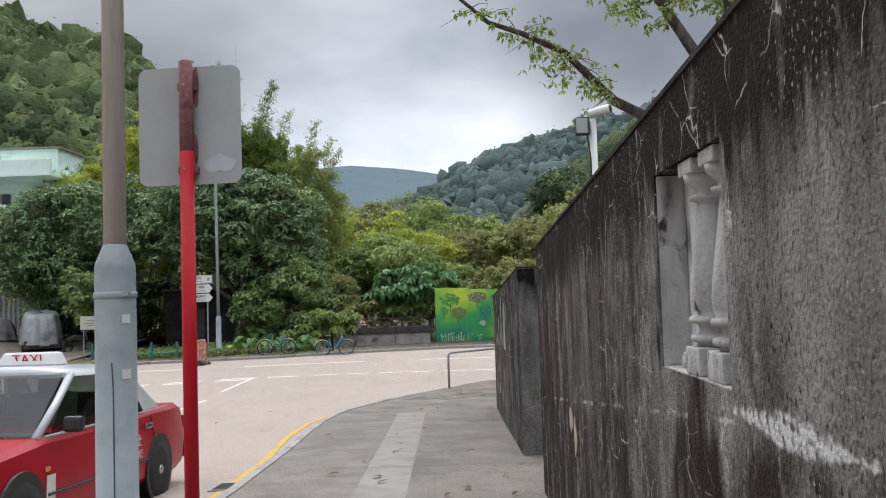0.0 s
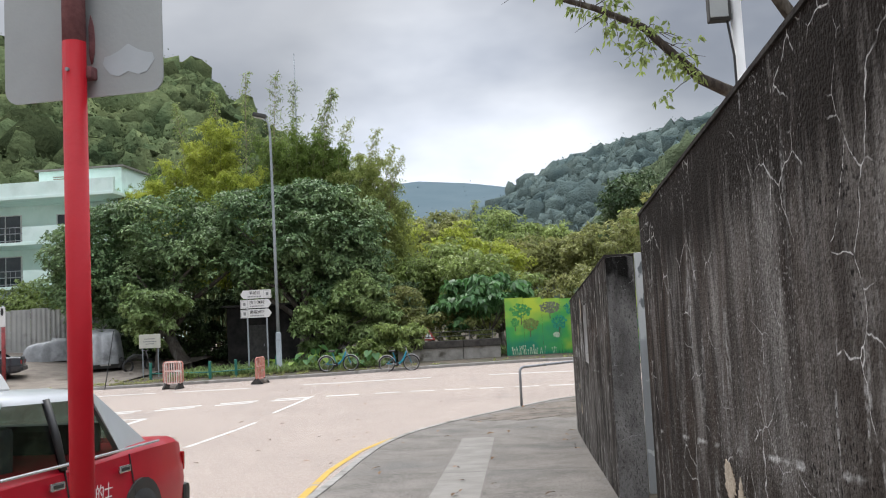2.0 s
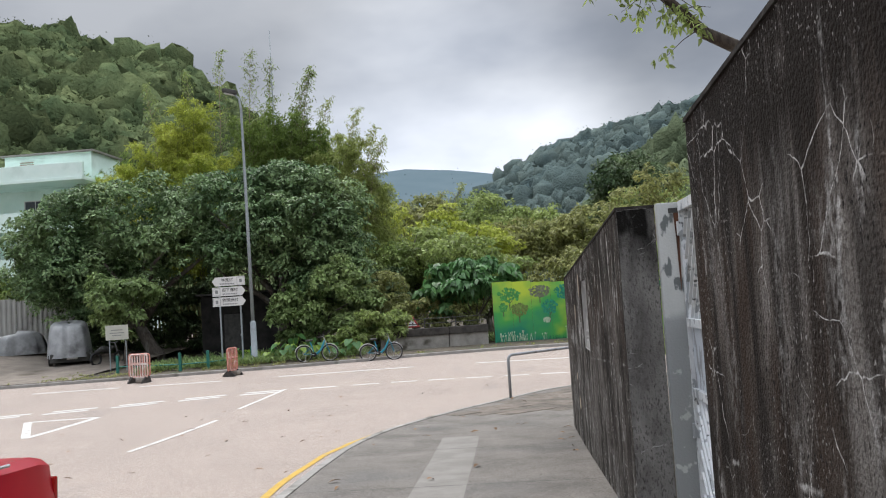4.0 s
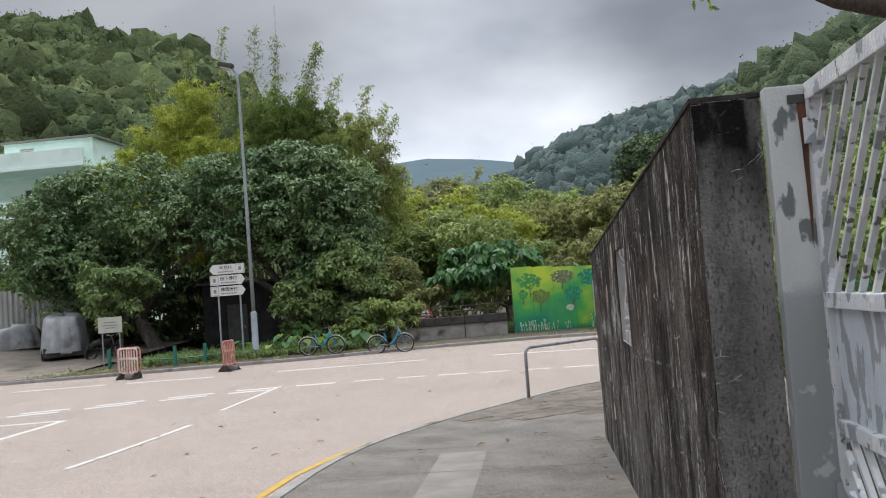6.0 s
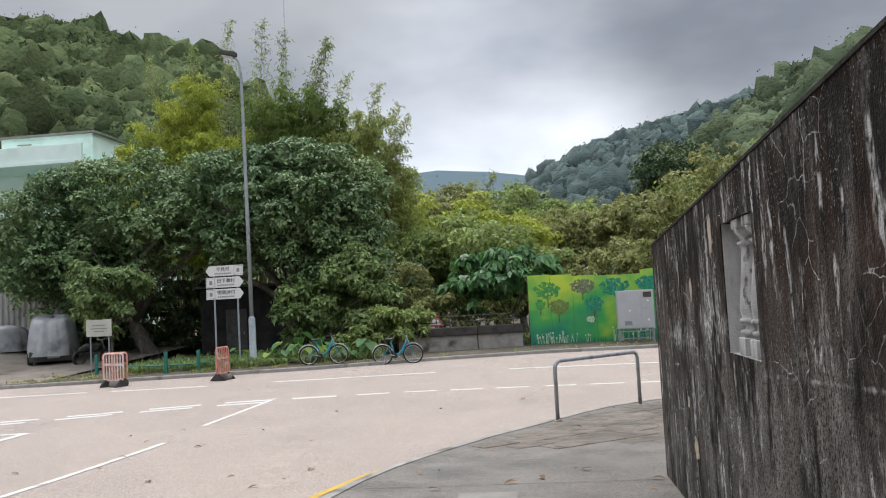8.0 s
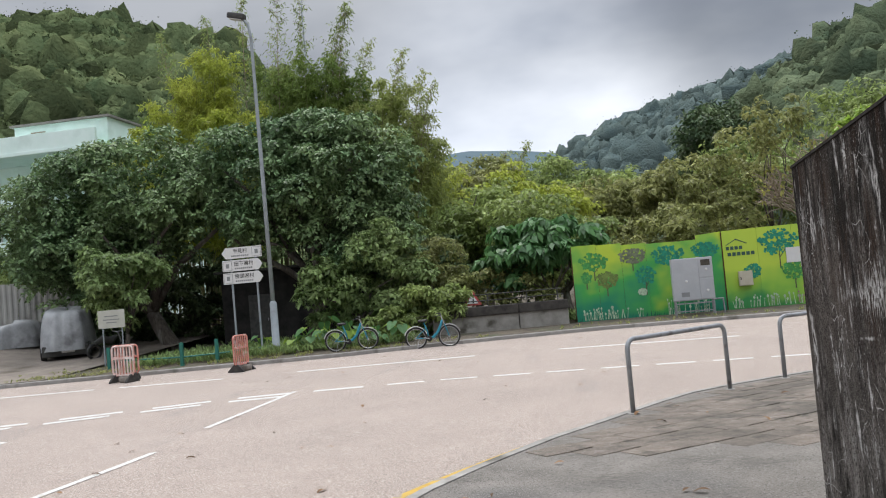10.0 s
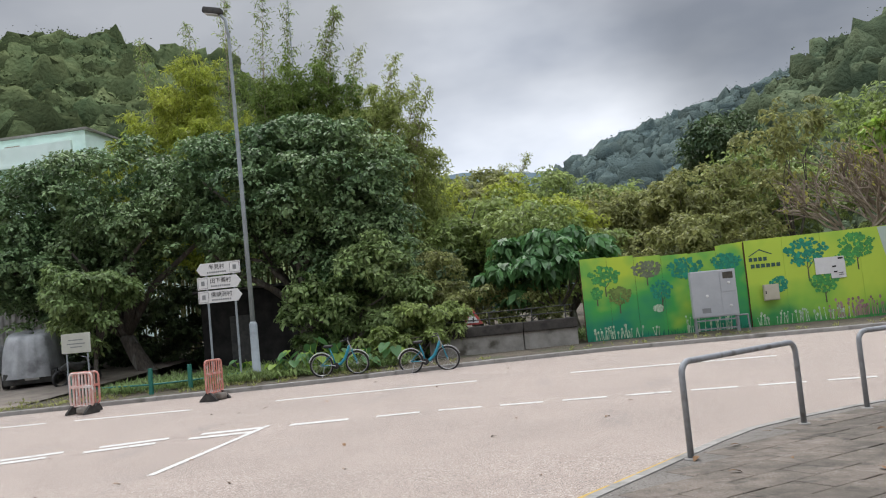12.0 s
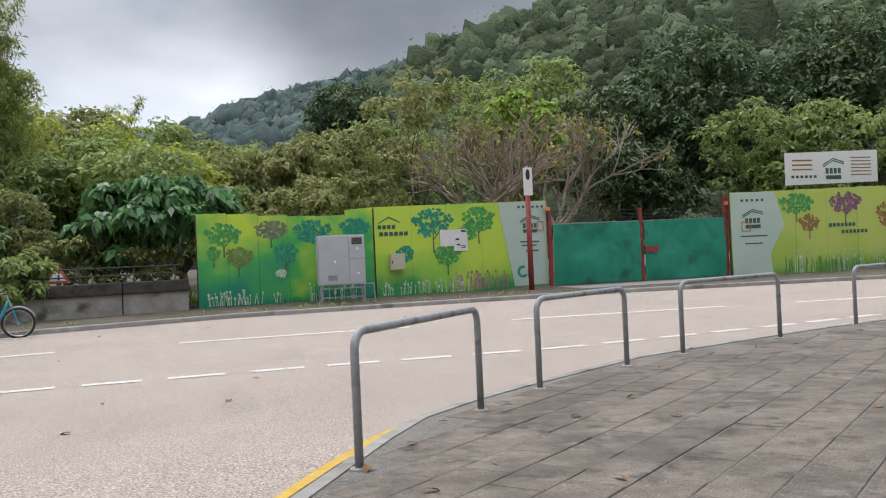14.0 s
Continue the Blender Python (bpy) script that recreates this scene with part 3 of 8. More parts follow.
sheet("ground", [-3000, -800, -200, -80, -40, -20, 0, 20, 40, 80, 200, 800, 3000], [-3000, -200, -40, *range(-36, 62, 4), 80, 120, 400, 1000, 3000],
      lambda x, y: road_z(min(max(y, -40), 190)) - 0.06, M["soil"], "bare leafy soil reaching out to the hills")
sheet("garden_ground", [1.345 + 1.5 * i for i in range(8)], [-14 + 1.0 * i for i in range(33)], lambda x, y: road_z(y) + 0.11, M["soil"], "bare leafy soil of the garden behind the boundary wall", "ground")
sheet("road", [-60 + 4 * i for i in range(31)], [-40 + 1.0 * i for i in range(36)] + [-4 + 0.25 * i for i in range(179)], lambda x, y: road_z(y), M["road"], "pale pinkish worn concrete road surface", "road")


def strips(name, rows, material, label, category, thick=0.0):
    """A paved band from rows of (x_left, x_right, y), following the road's height."""
    verts, faces = [], []
    for xl, xr, y in rows:
        z = road_z(y) + thick
        verts += [(xl + (xr - xl) * k / 4, y, z) for k in range(5)]
    for j in range(len(rows) - 1):
        faces += [(j * 5 + i, j * 5 + i + 1, j * 5 + 6 + i, j * 5 + 5 + i) for i in range(4)]
    return tagged(raw(name, verts, faces, material, smooth=True), label, category, kind="structure")


pavement = strips("pavement", [(kerb_x(y) + 0.12, 1.6 if y < 17.9 else 34.0, y) for y in sorted([-20 + 0.5 * i for i in range(76)] + [17.89] + [18 + 0.25 * i for i in range(54)])],
                  M["pave"], "grey worn concrete pavement beside a stained wall", "pavement", KERB - 0.012)

# kerb stones along the near side
kerb = tagged(new("kerb"), "weathered concrete kerb along the pavement edge", "kerb", kind="structure")
line = [Vector((kerb_x(y), y, 0)) for y in np.arange(-8, 31.3, 0.05)]
dist = np.cumsum([0] + [(b - a).length for a, b in zip(line, line[1:])])


def along(d):
    i = min(int(np.searchsorted(dist, d)), len(line) - 1)
    return line[i]


def kerb_piece(parent, p, q, width, right, zf, drop=0.25, top=KERB):
    d = (q - p).normalized()
    n = Vector((d.y, -d.x, 0)) * (width if right else -width)
    p, q = p + d * 0.004, q - d * 0.004
    v = []
    for base in (p, q):
        z = zf(base.y)
        e = 0.02
        for o, h in ((Vector(), -drop), (Vector(), top - e), (n * (e / width), top), (n, top), (n, -drop)):
            v.append(tuple(base + o + Vector((0, 0, z + h))))
    f = [(0, 1, 6, 5), (1, 2, 7, 6), (2, 3, 8, 7), (3, 4, 9, 8), (0, 4, 3, 2, 1), (5, 6, 7, 8, 9)]
    if not right:
        f = [t[::-1] for t in f]
    raw("kerb_stone", v, f, M["kerb"], parent)


for d in np.arange(0, dist[-1] - 0.9, 0.9):
    kerb_piece(kerb, along(d), along(d + 0.9), 0.13, True, road_z)

# far verge with its kerb
verge_x = [-70 + 2 * i for i in range(71)]
vv, vf = [], []
for x in verge_x:
    y0 = far_y(x) + 0.12
    for k, dy in enumerate((0, 1, 2.5, 5, 10, 20, 40, 90)):
        vv.append((x, y0 + dy, road_z(y0 + dy) + KERB - 0.01 + 0.05 * noise.noise((x * 0.5, dy, 0)) * min(dy, 1)))
for i in range(len(verge_x) - 1):
    vf += [(i * 8 + k, (i + 1) * 8 + k, (i + 1) * 8 + k + 1, i * 8 + k + 1) for k in range(7)]
tagged(raw("verge", vv, vf, M["soil"], smooth=True), "leaf-littered soil verge behind the far kerb", "verge", kind="structure")
far_kerb = tagged(new("kerb"), "stained low concrete kerb along the far road edge", "kerb", kind="structure")
fx = -26.0
while fx < 34:
    a, b = Vector((fx, far_y(fx), 0)), Vector((fx + 0.9, far_y(fx + 0.9), 0))
    kerb_piece(far_kerb, a, b, 0.13, False, road_z)
    fx += 0.9

# ---------------------------------------------------------------- road markings
def marking(name, pts, width, material, label):
    """A painted line that follows points on the road, 4 mm proud of it."""
    pts = [Vector((*p, 0)) for p in pts]
    fine = []
    for a, b in zip(pts, pts[1:]):
        k = max(1, int((b - a).length / 0.5))
        fine += [a.lerp(b, i / k) for i in range(k)]
    fine.append(pts[-1])
    v, f = [], []
    for i, p in enumerate(fine):
        d = (fine[min(i + 1, len(fine) - 1)] - fine[max(0, i - 1)]).normalized()
        n = Vector((-d.y, d.x, 0)) * width / 2
        for q in (p + n, p - n):
            v.append((q.x, q.y, road_z(q.y) + 0.007))
    f = [(2 * i, 2 * i + 1, 2 * i + 3, 2 * i + 2) for i in range(len(fine) - 1)]
    ob = raw(name, v, f, material)
    return tagged(ob, label, "road marking", kind="structure")


yl = [(kerb_x(y) - float(np.interp(y, (11.0, 14.0, 17.0, 19.5, 21.5, 24.0), (0.17, 0.31, 0.31, 0.31, 0.29, 0.24))), y) for y in np.arange(-8, 25.6, 0.3)]
marking("yellow_line", yl, 0.105, M["yellow"], "worn yellow line along the near kerb")
marking("white_line", [(-6.5, 18.3), (-6.52, 22.7)], 0.11, M["white_line"], "white centre dash of the side road")
marking("white_line", [(-6.72, 24.8), (-6.78, 29.3)], 0.11, M["white_line"], "white centre dash meeting the main road")
for a, b in (((-16.5, 32.3), (-13.6, 32.75)), ((-12.9, 32.8), (-10.1, 33.1)), ((-8.2, 33.55), (-3.5, 34.3)), ((-1.3, 34.42), (3.3, 34.4)), ((5.6, 34.4), (10.7, 34.1)), ((12.5, 33.9), (17.0, 33.5)), ((19, 33.3), (24, 32.8))):
    marking("lane_line", [a, b], 0.20, M["white_line"], "long white lane line on the main road")
dash = [(-16, 24.9), (-13.2, 26.2), (-11.6, 26.85), (-9.1, 28.2), (-7.6, 28.9), (-3.5, 29.6), (0.6, 29.65), (4.6, 29.5), (9.0, 30.1), (14.0, 31.0), (22, 31.9)]
dx = np.array([p[0] for p in dash]), np.array([p[1] for p in dash])
x = -15.6
while x < 20:
    b = min(x + (1.05 if x < -6 else 0.78), 21)
    marking("dash", [(x, float(np.interp(x, *dx))), (b, float(np.interp(b, *dx)))], (0.26 if x < -6 else 0.18), M["white_line"], "short white dash of the main road centre line")
    if x < -7.5:
        marking("dash", [(x, float(np.interp(x, *dx)) - 0.5), (b, float(np.interp(b, *dx)) - 0.5)], 0.26, M["white_line"], "short white dash of the give-way line")
    x += 1.55 if x < -6 else 1.12
tri = [(-10.1, 21.2), (-10.25, 24.6), (-11.9, 24.3), (-10.1, 21.2)]
for a, b in zip(tri, tri[1:]):
    marking("give_way_triangle", [a, b], 0.18, M["white_line"], "white give-way triangle painted on the road")

# ---------------------------------------------------------------- boundary walls
WALL_X = 1.1


def wall_body(bm, y0, y1, zt0, zt1, zb, thick, openings):
    """A wall along y with its face at x = 0 and openings (ya, yb, za, zb) recessed into it."""
    ys = sorted({y0, y1, *[v for o in openings for v in o[:2]], *np.arange(y0, y1, 0.5)})
    top = lambda y: zt0 + (zt1 - zt0) * (y - y0) / (y1 - y0)
    for a, b in zip(ys, ys[1:]):
        cuts = [(o[2], o[3]) for o in openings if o[0] <= a + 1e-6 and b <= o[1] + 1e-6]
        if cuts:
            spans = [((zb, zb), (cuts[0][0], cuts[0][0])), ((cuts[0][1], cuts[0][1]), (top(a), top(b)))]
        else:
            spans = [((zb, zb), (top(a), top(b)))]
        for (l0, l1), (h0, h1) in spans:
            v = [bm.verts.new(p) for p in ((0, a, l0), (0, b, l1), (0, b, h1), (0, a, h0), (thick, a, l0), (thick, b, l1), (thick, b, h1), (thick, a, h0))]
            for f in ((0, 3, 2, 1), (4, 5, 6, 7), (3, 7, 6, 2), (0, 1, 5, 4), (0, 4, 7, 3), (1, 2, 6, 5)):
                bm.faces.new([v[i] for i in f])
    bmesh.ops.remove_doubles(bm, verts=bm.verts, dist=1e-5)


def baluster(bm, at, h, r):
    """A turned vase baluster on a square plinth, under a square cap."""
    x, y, z = at
    box(bm, (x, y, z + h * 0.065), (r * 2.3, r * 2.3, h * 0.13), 0.006)
    box(bm, (x, y, z + h * 0.965), (r * 2.3, r * 2.3, h * 0.07), 0.006)
    lathe(bm, [(r * 0.85, h * 0.128), (r * 0.85, h * 0.15), (r * 1.12, h * 0.155), (r * 1.15, h * 0.17), (r * 1.1, h * 0.185), (r * 0.78, h * 0.19), (r * 0.74, h * 0.21), (r * 0.8, h * 0.235),
               (r * 1.16, h * 0.24), (r * 1.2, h * 0.255), (r * 1.12, h * 0.27), (r * 0.95, h * 0.275), (r * 1.06, h * 0.31), (r * 1.1, h * 0.36), (r * 1.04, h * 0.43), (r * 0.88, h * 0.55),
               (r * 0.70, h * 0.68), (r * 0.58, h * 0.78), (r * 0.56, h * 0.80), (r * 0.9, h * 0.81), (r * 0.92, h * 0.83), (r * 0.62, h * 0.84), (r * 0.66, h * 0.86), (r * 1.1, h * 0.90), (r * 1.15, h * 0.932)], 24, at)


def boundary_wall(name, y0, y1, zt0, zt1, niche, posts, surface, label):
    w = thing(name, pose(WALL_X, 0, 0), label, "wall", kind="structure")
    bm = bmesh.new()
    wall_body(bm, y0, y1, zt0, zt1, -0.4, 0.27, [niche])
    part("wall_body", bm, surface, w)
    bm = bmesh.new()
    v = [bm.verts.new(p) for p in ((-0.008, y0, zt0 + 0.002), (0.278, y0, zt0 + 0.002), (0.278, y1, zt1 + 0.002), (-0.008, y1, zt1 + 0.002))]
    f = bm.faces.new(v)
    r = bmesh.ops.extrude_face_region(bm, geom=[f])
    bmesh.ops.translate(bm, vec=(0, 0, 0.018), verts=[g for g in r["geom"] if isinstance(g, bmesh.types.BMVert)])
    bmesh.ops.recalc_face_normals(bm, faces=bm.faces)
    part("coping", bm, M["wall_top"], w, "black lichened top of the wall")
    for ye, zt, sg in ((y0, zt0, -1), (y1, zt1, 1)):
        bm = bmesh.new()
        box(bm, (0.135, ye + sg * 0.002, (zt - 0.4) / 2), (0.266, 0.004, zt + 0.39))
        part("end_face", bm, M["wall_end"], w, "mottled grey and black end face")
    bm = bmesh.new()
    box(bm, (0.155, (niche[0] + niche[1]) / 2, (niche[2] + niche[3]) / 2), (0.09, niche[1] - niche[0], niche[3] - niche[2]))
    part("niche_back", bm, M["recess"], w, "lime-streaked back of the recess")
    for ye in (niche[0] + 0.004, niche[1] - 0.004):
        bm = bmesh.new()
        box(bm, (0.058, ye, (niche[2] + niche[3]) / 2), (0.100, 0.006, niche[3] - niche[2] - 0.006))
        part("reveal", bm, M["pale_wall"], w, "pale limed side of the recess")
    bm = bmesh.new()
    box(bm, (0.058, (niche[0] + niche[1]) / 2, niche[2] + 0.0015), (0.104, niche[1] - niche[0] - 0.016, 0.003))
    part("sill", bm, M["pale_wall"], w, "pale sill of the recess")
    for y in posts:
        bm = bmesh.new()
        baluster(bm, (0.088, y, niche[2] + 0.003), niche[3] - niche[2] - 0.006, 0.068)
        part("baluster", bm, M["pale_wall"], w, "lime-streaked turned concrete baluster", smooth=True)
    # broken seat of the baluster that is gone
    bm = bmesh.new()
    y = niche[1] - 0.13
    lathe(bm, [(0.055, 0.0), (0.06, 0.03), (0.045, 0.055), (0.02, 0.07)], 11, (0.10, y, niche[2] + 0.003))
    for q in bm.verts:
        q.co += Vector(noise.noise_vector(q.co * 30)) * 0.012
    part("baluster_stump", bm, M["pale_wall"], w, "broken pale stump of a missing baluster")
    return w


boundary_wall("wall_east", -14.0, 7.55, 3.98, 2.895, (1.88, 2.68, 2.20, 2.90), (2.06, 2.30), M["wall"], "tall dark rain-stained concrete boundary wall with a recessed baluster")
boundary_wall("wall_north", 10.2, 17.95, 2.79, 2.42, (13.52, 14.34, 1.55, 2.345), (13.72, 14.0), M["wall_black"], "dark streaked concrete boundary wall ending at the road corner")

# ---------------------------------------------------------------- kerbside railings
def railing(p, q, label):
    p, q = Vector(p), Vector(q)
    d = q - p
    L, h, r = math.hypot(d.x, d.y), 0.95, 0.032
    t = thing("railing", pose(p.x, p.y, road_z(p.y) + KERB - 0.012, 0, 0, math.degrees(math.atan2(d.y, d.x))), label, "railing", "hooped railings along the kerb")
    slope = (road_z(q.y) - road_z(p.y))
    c = 0.13
    arc = lambda cx, cz, a0, a1: [(cx + c * math.cos(radians(a0 + (a1 - a0) * i / 6)), 0, cz + c * math.sin(radians(a0 + (a1 - a0) * i / 6))) for i in range(7)]
    bm = bmesh.new()
    tube(bm, [(0, 0, 0), *arc(c, h - c, 180, 90), *arc(L - c, h - c + slope, 90, 0), (L, 0, slope)], r, 12)
    part("hoop", bm, M["steel"], t, smooth=True)
    for x, z in ((0, 0), (L, slope)):
        bm = bmesh.new()
        lathe(bm, [(0.075, -0.01), (0.07, 0.012), (0.045, 0.02)], 14, (x, 0, z))
        part("mortar_collar", bm, M["kerb"], t)
    return t


RAILS = [((0.03, 22.85), (1.5, 24.55)), ((2.45, 25.4), (4.02, 26.4)), ((5.17, 27.0), (7.25, 27.72)), ((9.27, 28.45), (11.4, 29.1))]
for a, b in RAILS:
    railing(a, b, "bent grey galvanised tube railing set in paving")

# ---------------------------------------------------------------- posts beside the pavement
def pav_z(y):
    return road_z(y) + KERB - 0.012


def lamp_post_near():
    t = thing("lamp_post", pose(-1.67, 4.58, pav_z(4.58)), "grey painted lamp post with a slimmer weathered upper shaft", "lamp post")
    bm = bmesh.new()
    lathe(bm, [(0.16, 0), (0.16, 0.02), (0.122, 0.03), (0.116, 1.90), (0.112, 1.93), (0.07, 2.03), (0.066, 2.04)], 28)
    part("base_column", bm, M["post_grey"], t, "grey painted lower column", smooth=True)
    bm = bmesh.new()
    lathe(bm, [(0.066, 2.03), (0.062, 5.0), (0.045, 9.8)], 24)
    part("shaft", bm, M["post_galv"], t, "weathered galvanised upper shaft", smooth=True)
    bm = bmesh.new()
    lathe(bm, [(0.118, 1.72), (0.124, 1.725), (0.124, 1.755), (0.118, 1.76)], 28)
    part("band", bm, M["post_grey"], t, smooth=True)
    bm = bmesh.new()
    box(bm, (0.09, -0.08, 1.745), (0.05, 0.03, 0.03), 0.004)
    part("band_clip", bm, M["steel"], t)
    bm = bmesh.new()
    tube(bm, [(0.03, -0.117, 0.35), (0.028, -0.1165, 1.2), (0.02, -0.116, 1.35)], 0.004, 6)
    part("service_door_seam", bm, M["dark_gap"], t)
    for z, a, s in ((1.60, -40, 0.052), (1.28, -40, 0.056)):
        bm = bmesh.new()
        box(bm, (0.1195 * math.cos(radians(a)), 0.1195 * math.sin(radians(a)), z), (0.003, s, s), 0, None)
        bmesh.ops.rotate(bm, cent=(0.1195 * math.cos(radians(a)), 0.1195 * math.sin(radians(a)), z), matrix=Matrix.Rotation(radians(a), 3, "Z"), verts=bm.verts)
        part("paper_sticker", bm, M["white_paint"], t)
    bm = bmesh.new()
    tube(bm, [(0, 0, 9.7), (-0.2, 0, 9.95), (-0.9, 0, 10.1)], 0.035, 10)
    part("arm", bm, M["post_galv"], t)
    bm = bmesh.new()
    box(bm, (-1.15, 0, 10.1), (0.6, 0.22, 0.12), 0.04)
    part("lantern", bm, M["post_grey"], t)


def sign_from_behind():
    z0 = pav_z(5.0)
    t = thing("road_sign", pose(-1.37, 5.02, z0, 0, 0, -4), "back of a grey metal sign plate on a red pole", "road sign")
    top = 4.07 - z0
    bm = bmesh.new()
    lathe(bm, [(0.046, 0), (0.045, top - 0.6)], 18)
    part("pole", bm, M["red_pole"], t, "glossy red painted pole", smooth=True)
    bm = bmesh.new()
    lathe(bm, [(0.0445, top - 0.6), (0.044, top - 0.01), (0.03, top)], 18)
    part("pole_top", bm, M["old_red"], t, "faded chalky red upper pole", smooth=True)
    bm = bmesh.new()
    r, w, h = 0.06, 0.345, 0.39
    corner = lambda cx, cz, a: [(cx + r * math.cos(radians(a + 15 * i)), cz + r * math.sin(radians(a + 15 * i))) for i in range(7)]
    prism(bm, [*corner(w - r, h - r, 0), *corner(-w + r, h - r, 90), *corner(-w + r, -h + r, 180), *corner(w - r, -h + r, 270)], 0.006, pose(0.0, 0.055, top - 0.42))
    part("plate", bm, M["plate_back"], t, "bare grey aluminium plate seen from behind")
    for z in (top - 0.17, top - 0.72):
        bm = bmesh.new()
        box(bm, (0, 0.035, z), (0.13, 0.05, 0.05), 0.008)
        part("bracket", bm, M["old_red"], t)
        bm = bmesh.new()
        lathe(bm, [(0.008, 0), (0.008, 0.01)], 8)
        bmesh.ops.transform(bm, matrix=pose(0.0, -0.043, z, 90), verts=bm.verts)
        part("bolt", bm, M["steel"], t)
    # overspray of old paint along the plate
    rng = random.Random(4)
    for k in range(9):
        bm = bmesh.new()
        side = rng.choice((-1, 1))
        z, hh, ww = top - rng.uniform(0.1, 0.62), rng.uniform(0.05, 0.16), rng.uniform(0.012, 0.03)
        o = [(side * 0.045 + ww * math.cos(a) * rng.uniform(0.7, 1.2), z + hh * math.sin(a) * rng.uniform(0.8, 1.1)) for a in [2 * math.pi * i / 10 for i in range(10)]]
        prism(bm, o, 0.002 + 0.0003 * k, pose(0, 0.0515 - 0.0004 * k, 0))
        part("paint_smear", bm, M["old_red"], t)
    bm = bmesh.new()
    o = [(0.2 + 0.11 * math.cos(a), -0.68 + top + 0.055 * math.sin(a) * (1 + 0.3 * math.sin(5 * a))) for a in [2 * math.pi * i / 16 for i in range(16)]]
    prism(bm, o, 0.002, pose(0, 0.0525, 0))
    part("tape_residue", bm, mat("pale_residue", (0.50, 0.54, 0.56), (0.56, 0.60, 0.62), rough=0.6), t)


lamp_post_near()
sign_from_behind()

M["site_red"] = mat("weathered_dark_red_paint", (0.24, 0.028, 0.03), (0.34, 0.05, 0.05), scale=8, rough=0.7, bump=0.3, c3=(0.12, 0.03, 0.025), c3_scale=5)

# ---------------------------------------------------------------- old gate between the walls
def gate():
    zb = pav_z(9.0)
    t = thing("gate", pose(1.55, 0, 0), "closed pale metal gate with peeling paint and slanting bars", "gate")
    ztop, zmid, zlow = 2.775, 1.955, 1.47
    def bar(bm, a, b, w=0.045, d=0.03):
        a, b = Vector((0, *a)), Vector((0, *b))
        v = b - a
        L = v.length
        ang = math.degrees(math.atan2(v.z, v.y))
        box(bm, (0, L / 2, 0), (d, L, w), 0.004, Matrix.Translation(a) @ pose(0, 0, 0, ang, 0, 0))
    # (first edge, last edge, lean of the upper bars, bars, bar width)
    for ya, yb, lean, k, wide in ((9.08, 10.11, 1, 8, 0.018), (7.60, 8.96, -1, 7, 0.055)):
        bm = bmesh.new()
        for z, w in ((ztop, 0.07), (zmid, 0.06), (zlow, 0.06), (zb + 0.12, 0.06)):
            bar(bm, (ya, z), (yb, z), w, 0.06)
        for y in (ya, yb):
            bar(bm, (y, zb + 0.1), (y, ztop + 0.03), 0.06, 0.054)
        leaf = part("leaf_frame", bm, M["gate"], t, "flaking pale grey leaf frame")
        bm = bmesh.new()
        box(bm, (0.005, (ya + yb) / 2, (zmid + zlow) / 2), (0.012, yb - ya - 0.02, zmid - zlow))
        part("sheet_panel", bm, M["gate_sheet"], leaf, "peeling sheet-metal panel")
        w, run = (yb - ya) / k, 0.66
        lo, hi = ya + 0.02, yb - 0.02
        for i in range(-6, k + 6):
            for z0, z1, s in ((zmid, ztop, lean), (zb + 0.12, zlow, -lean)):
                y0 = ya + w * (i + 0.5)
                p, q = Vector((y0 + run * s, z0)), Vector((y0, z1))
                d = q - p
                f = sorted(((lo - p.x) / d.x, (hi - p.x) / d.x))
                f0, f1 = max(0.0, f[0]), min(1.0, f[1])
                if f1 - f0 < 0.08:
                    continue
                a, b = p + d * f0, p + d * f1
                bm = bmesh.new()
                bar(bm, tuple(a), tuple(b), wide if z0 == zmid else 0.024, 0.024)
                part("slant_bar", bm, M["gate"], leaf)
    bm = bmesh.new()
    box(bm, (-0.01, 9.02, (zb + 2.86) / 2), (0.075, 0.045, 2.86 - zb), 0.006)
    part("meeting_stile", bm, M["gate"], t, "tall peeling centre stile")
    for y in (8.55, 8.72):
        bm = bmesh.new()
        box(bm, (0.05, y, (zmid + ztop) / 2), (0.03, 0.05, ztop - zmid), 0.004)
        part("upright_bar", bm, M["gate"], t)
    bm = bmesh.new()
    box(bm, (-0.082, 10.155, (zb + 2.81) / 2), (0.19, 0.075, 2.81 - zb), 0.006)
    post = part("hinge_post", bm, M["gate_post"], t, "grey steel hinge post with peeling paint")
    bm = bmesh.new()
    o = [(-0.016, 0.02), (0.024, 0.02), (0.018, -0.10), (0.012, -0.24), (0.009, -0.42), (0.001, -0.56), (-0.004, -0.38), (-0.008, -0.16)]
    prism(bm, o, 0.003, pose(-0.045, 10.1145, 2.72))
    part("rust_streak", bm, M["rust"], post, "brown rust streak below the hinge")
    bm = bmesh.new()
    box(bm, (-0.045, 10.113, 2.752), (0.10, 0.006, 0.035), 0.002)
    part("hinge_slot", bm, M["dark_gap"], post, "dark open hinge slot")
    for z in (2.62, 1.2):
        bm = bmesh.new()
        lathe(bm, [(0.018, -0.05), (0.018, 0.05)], 12, (-0.03, 10.10, z))
        part("hinge", bm, M["gate"], t)
    bm = bmesh.new()
    box(bm, (-0.04, 8.93, 1.62), (0.012, 0.12, 0.05), 0.003)
    part("latch_plate", bm, M["steel"], t)


gate()


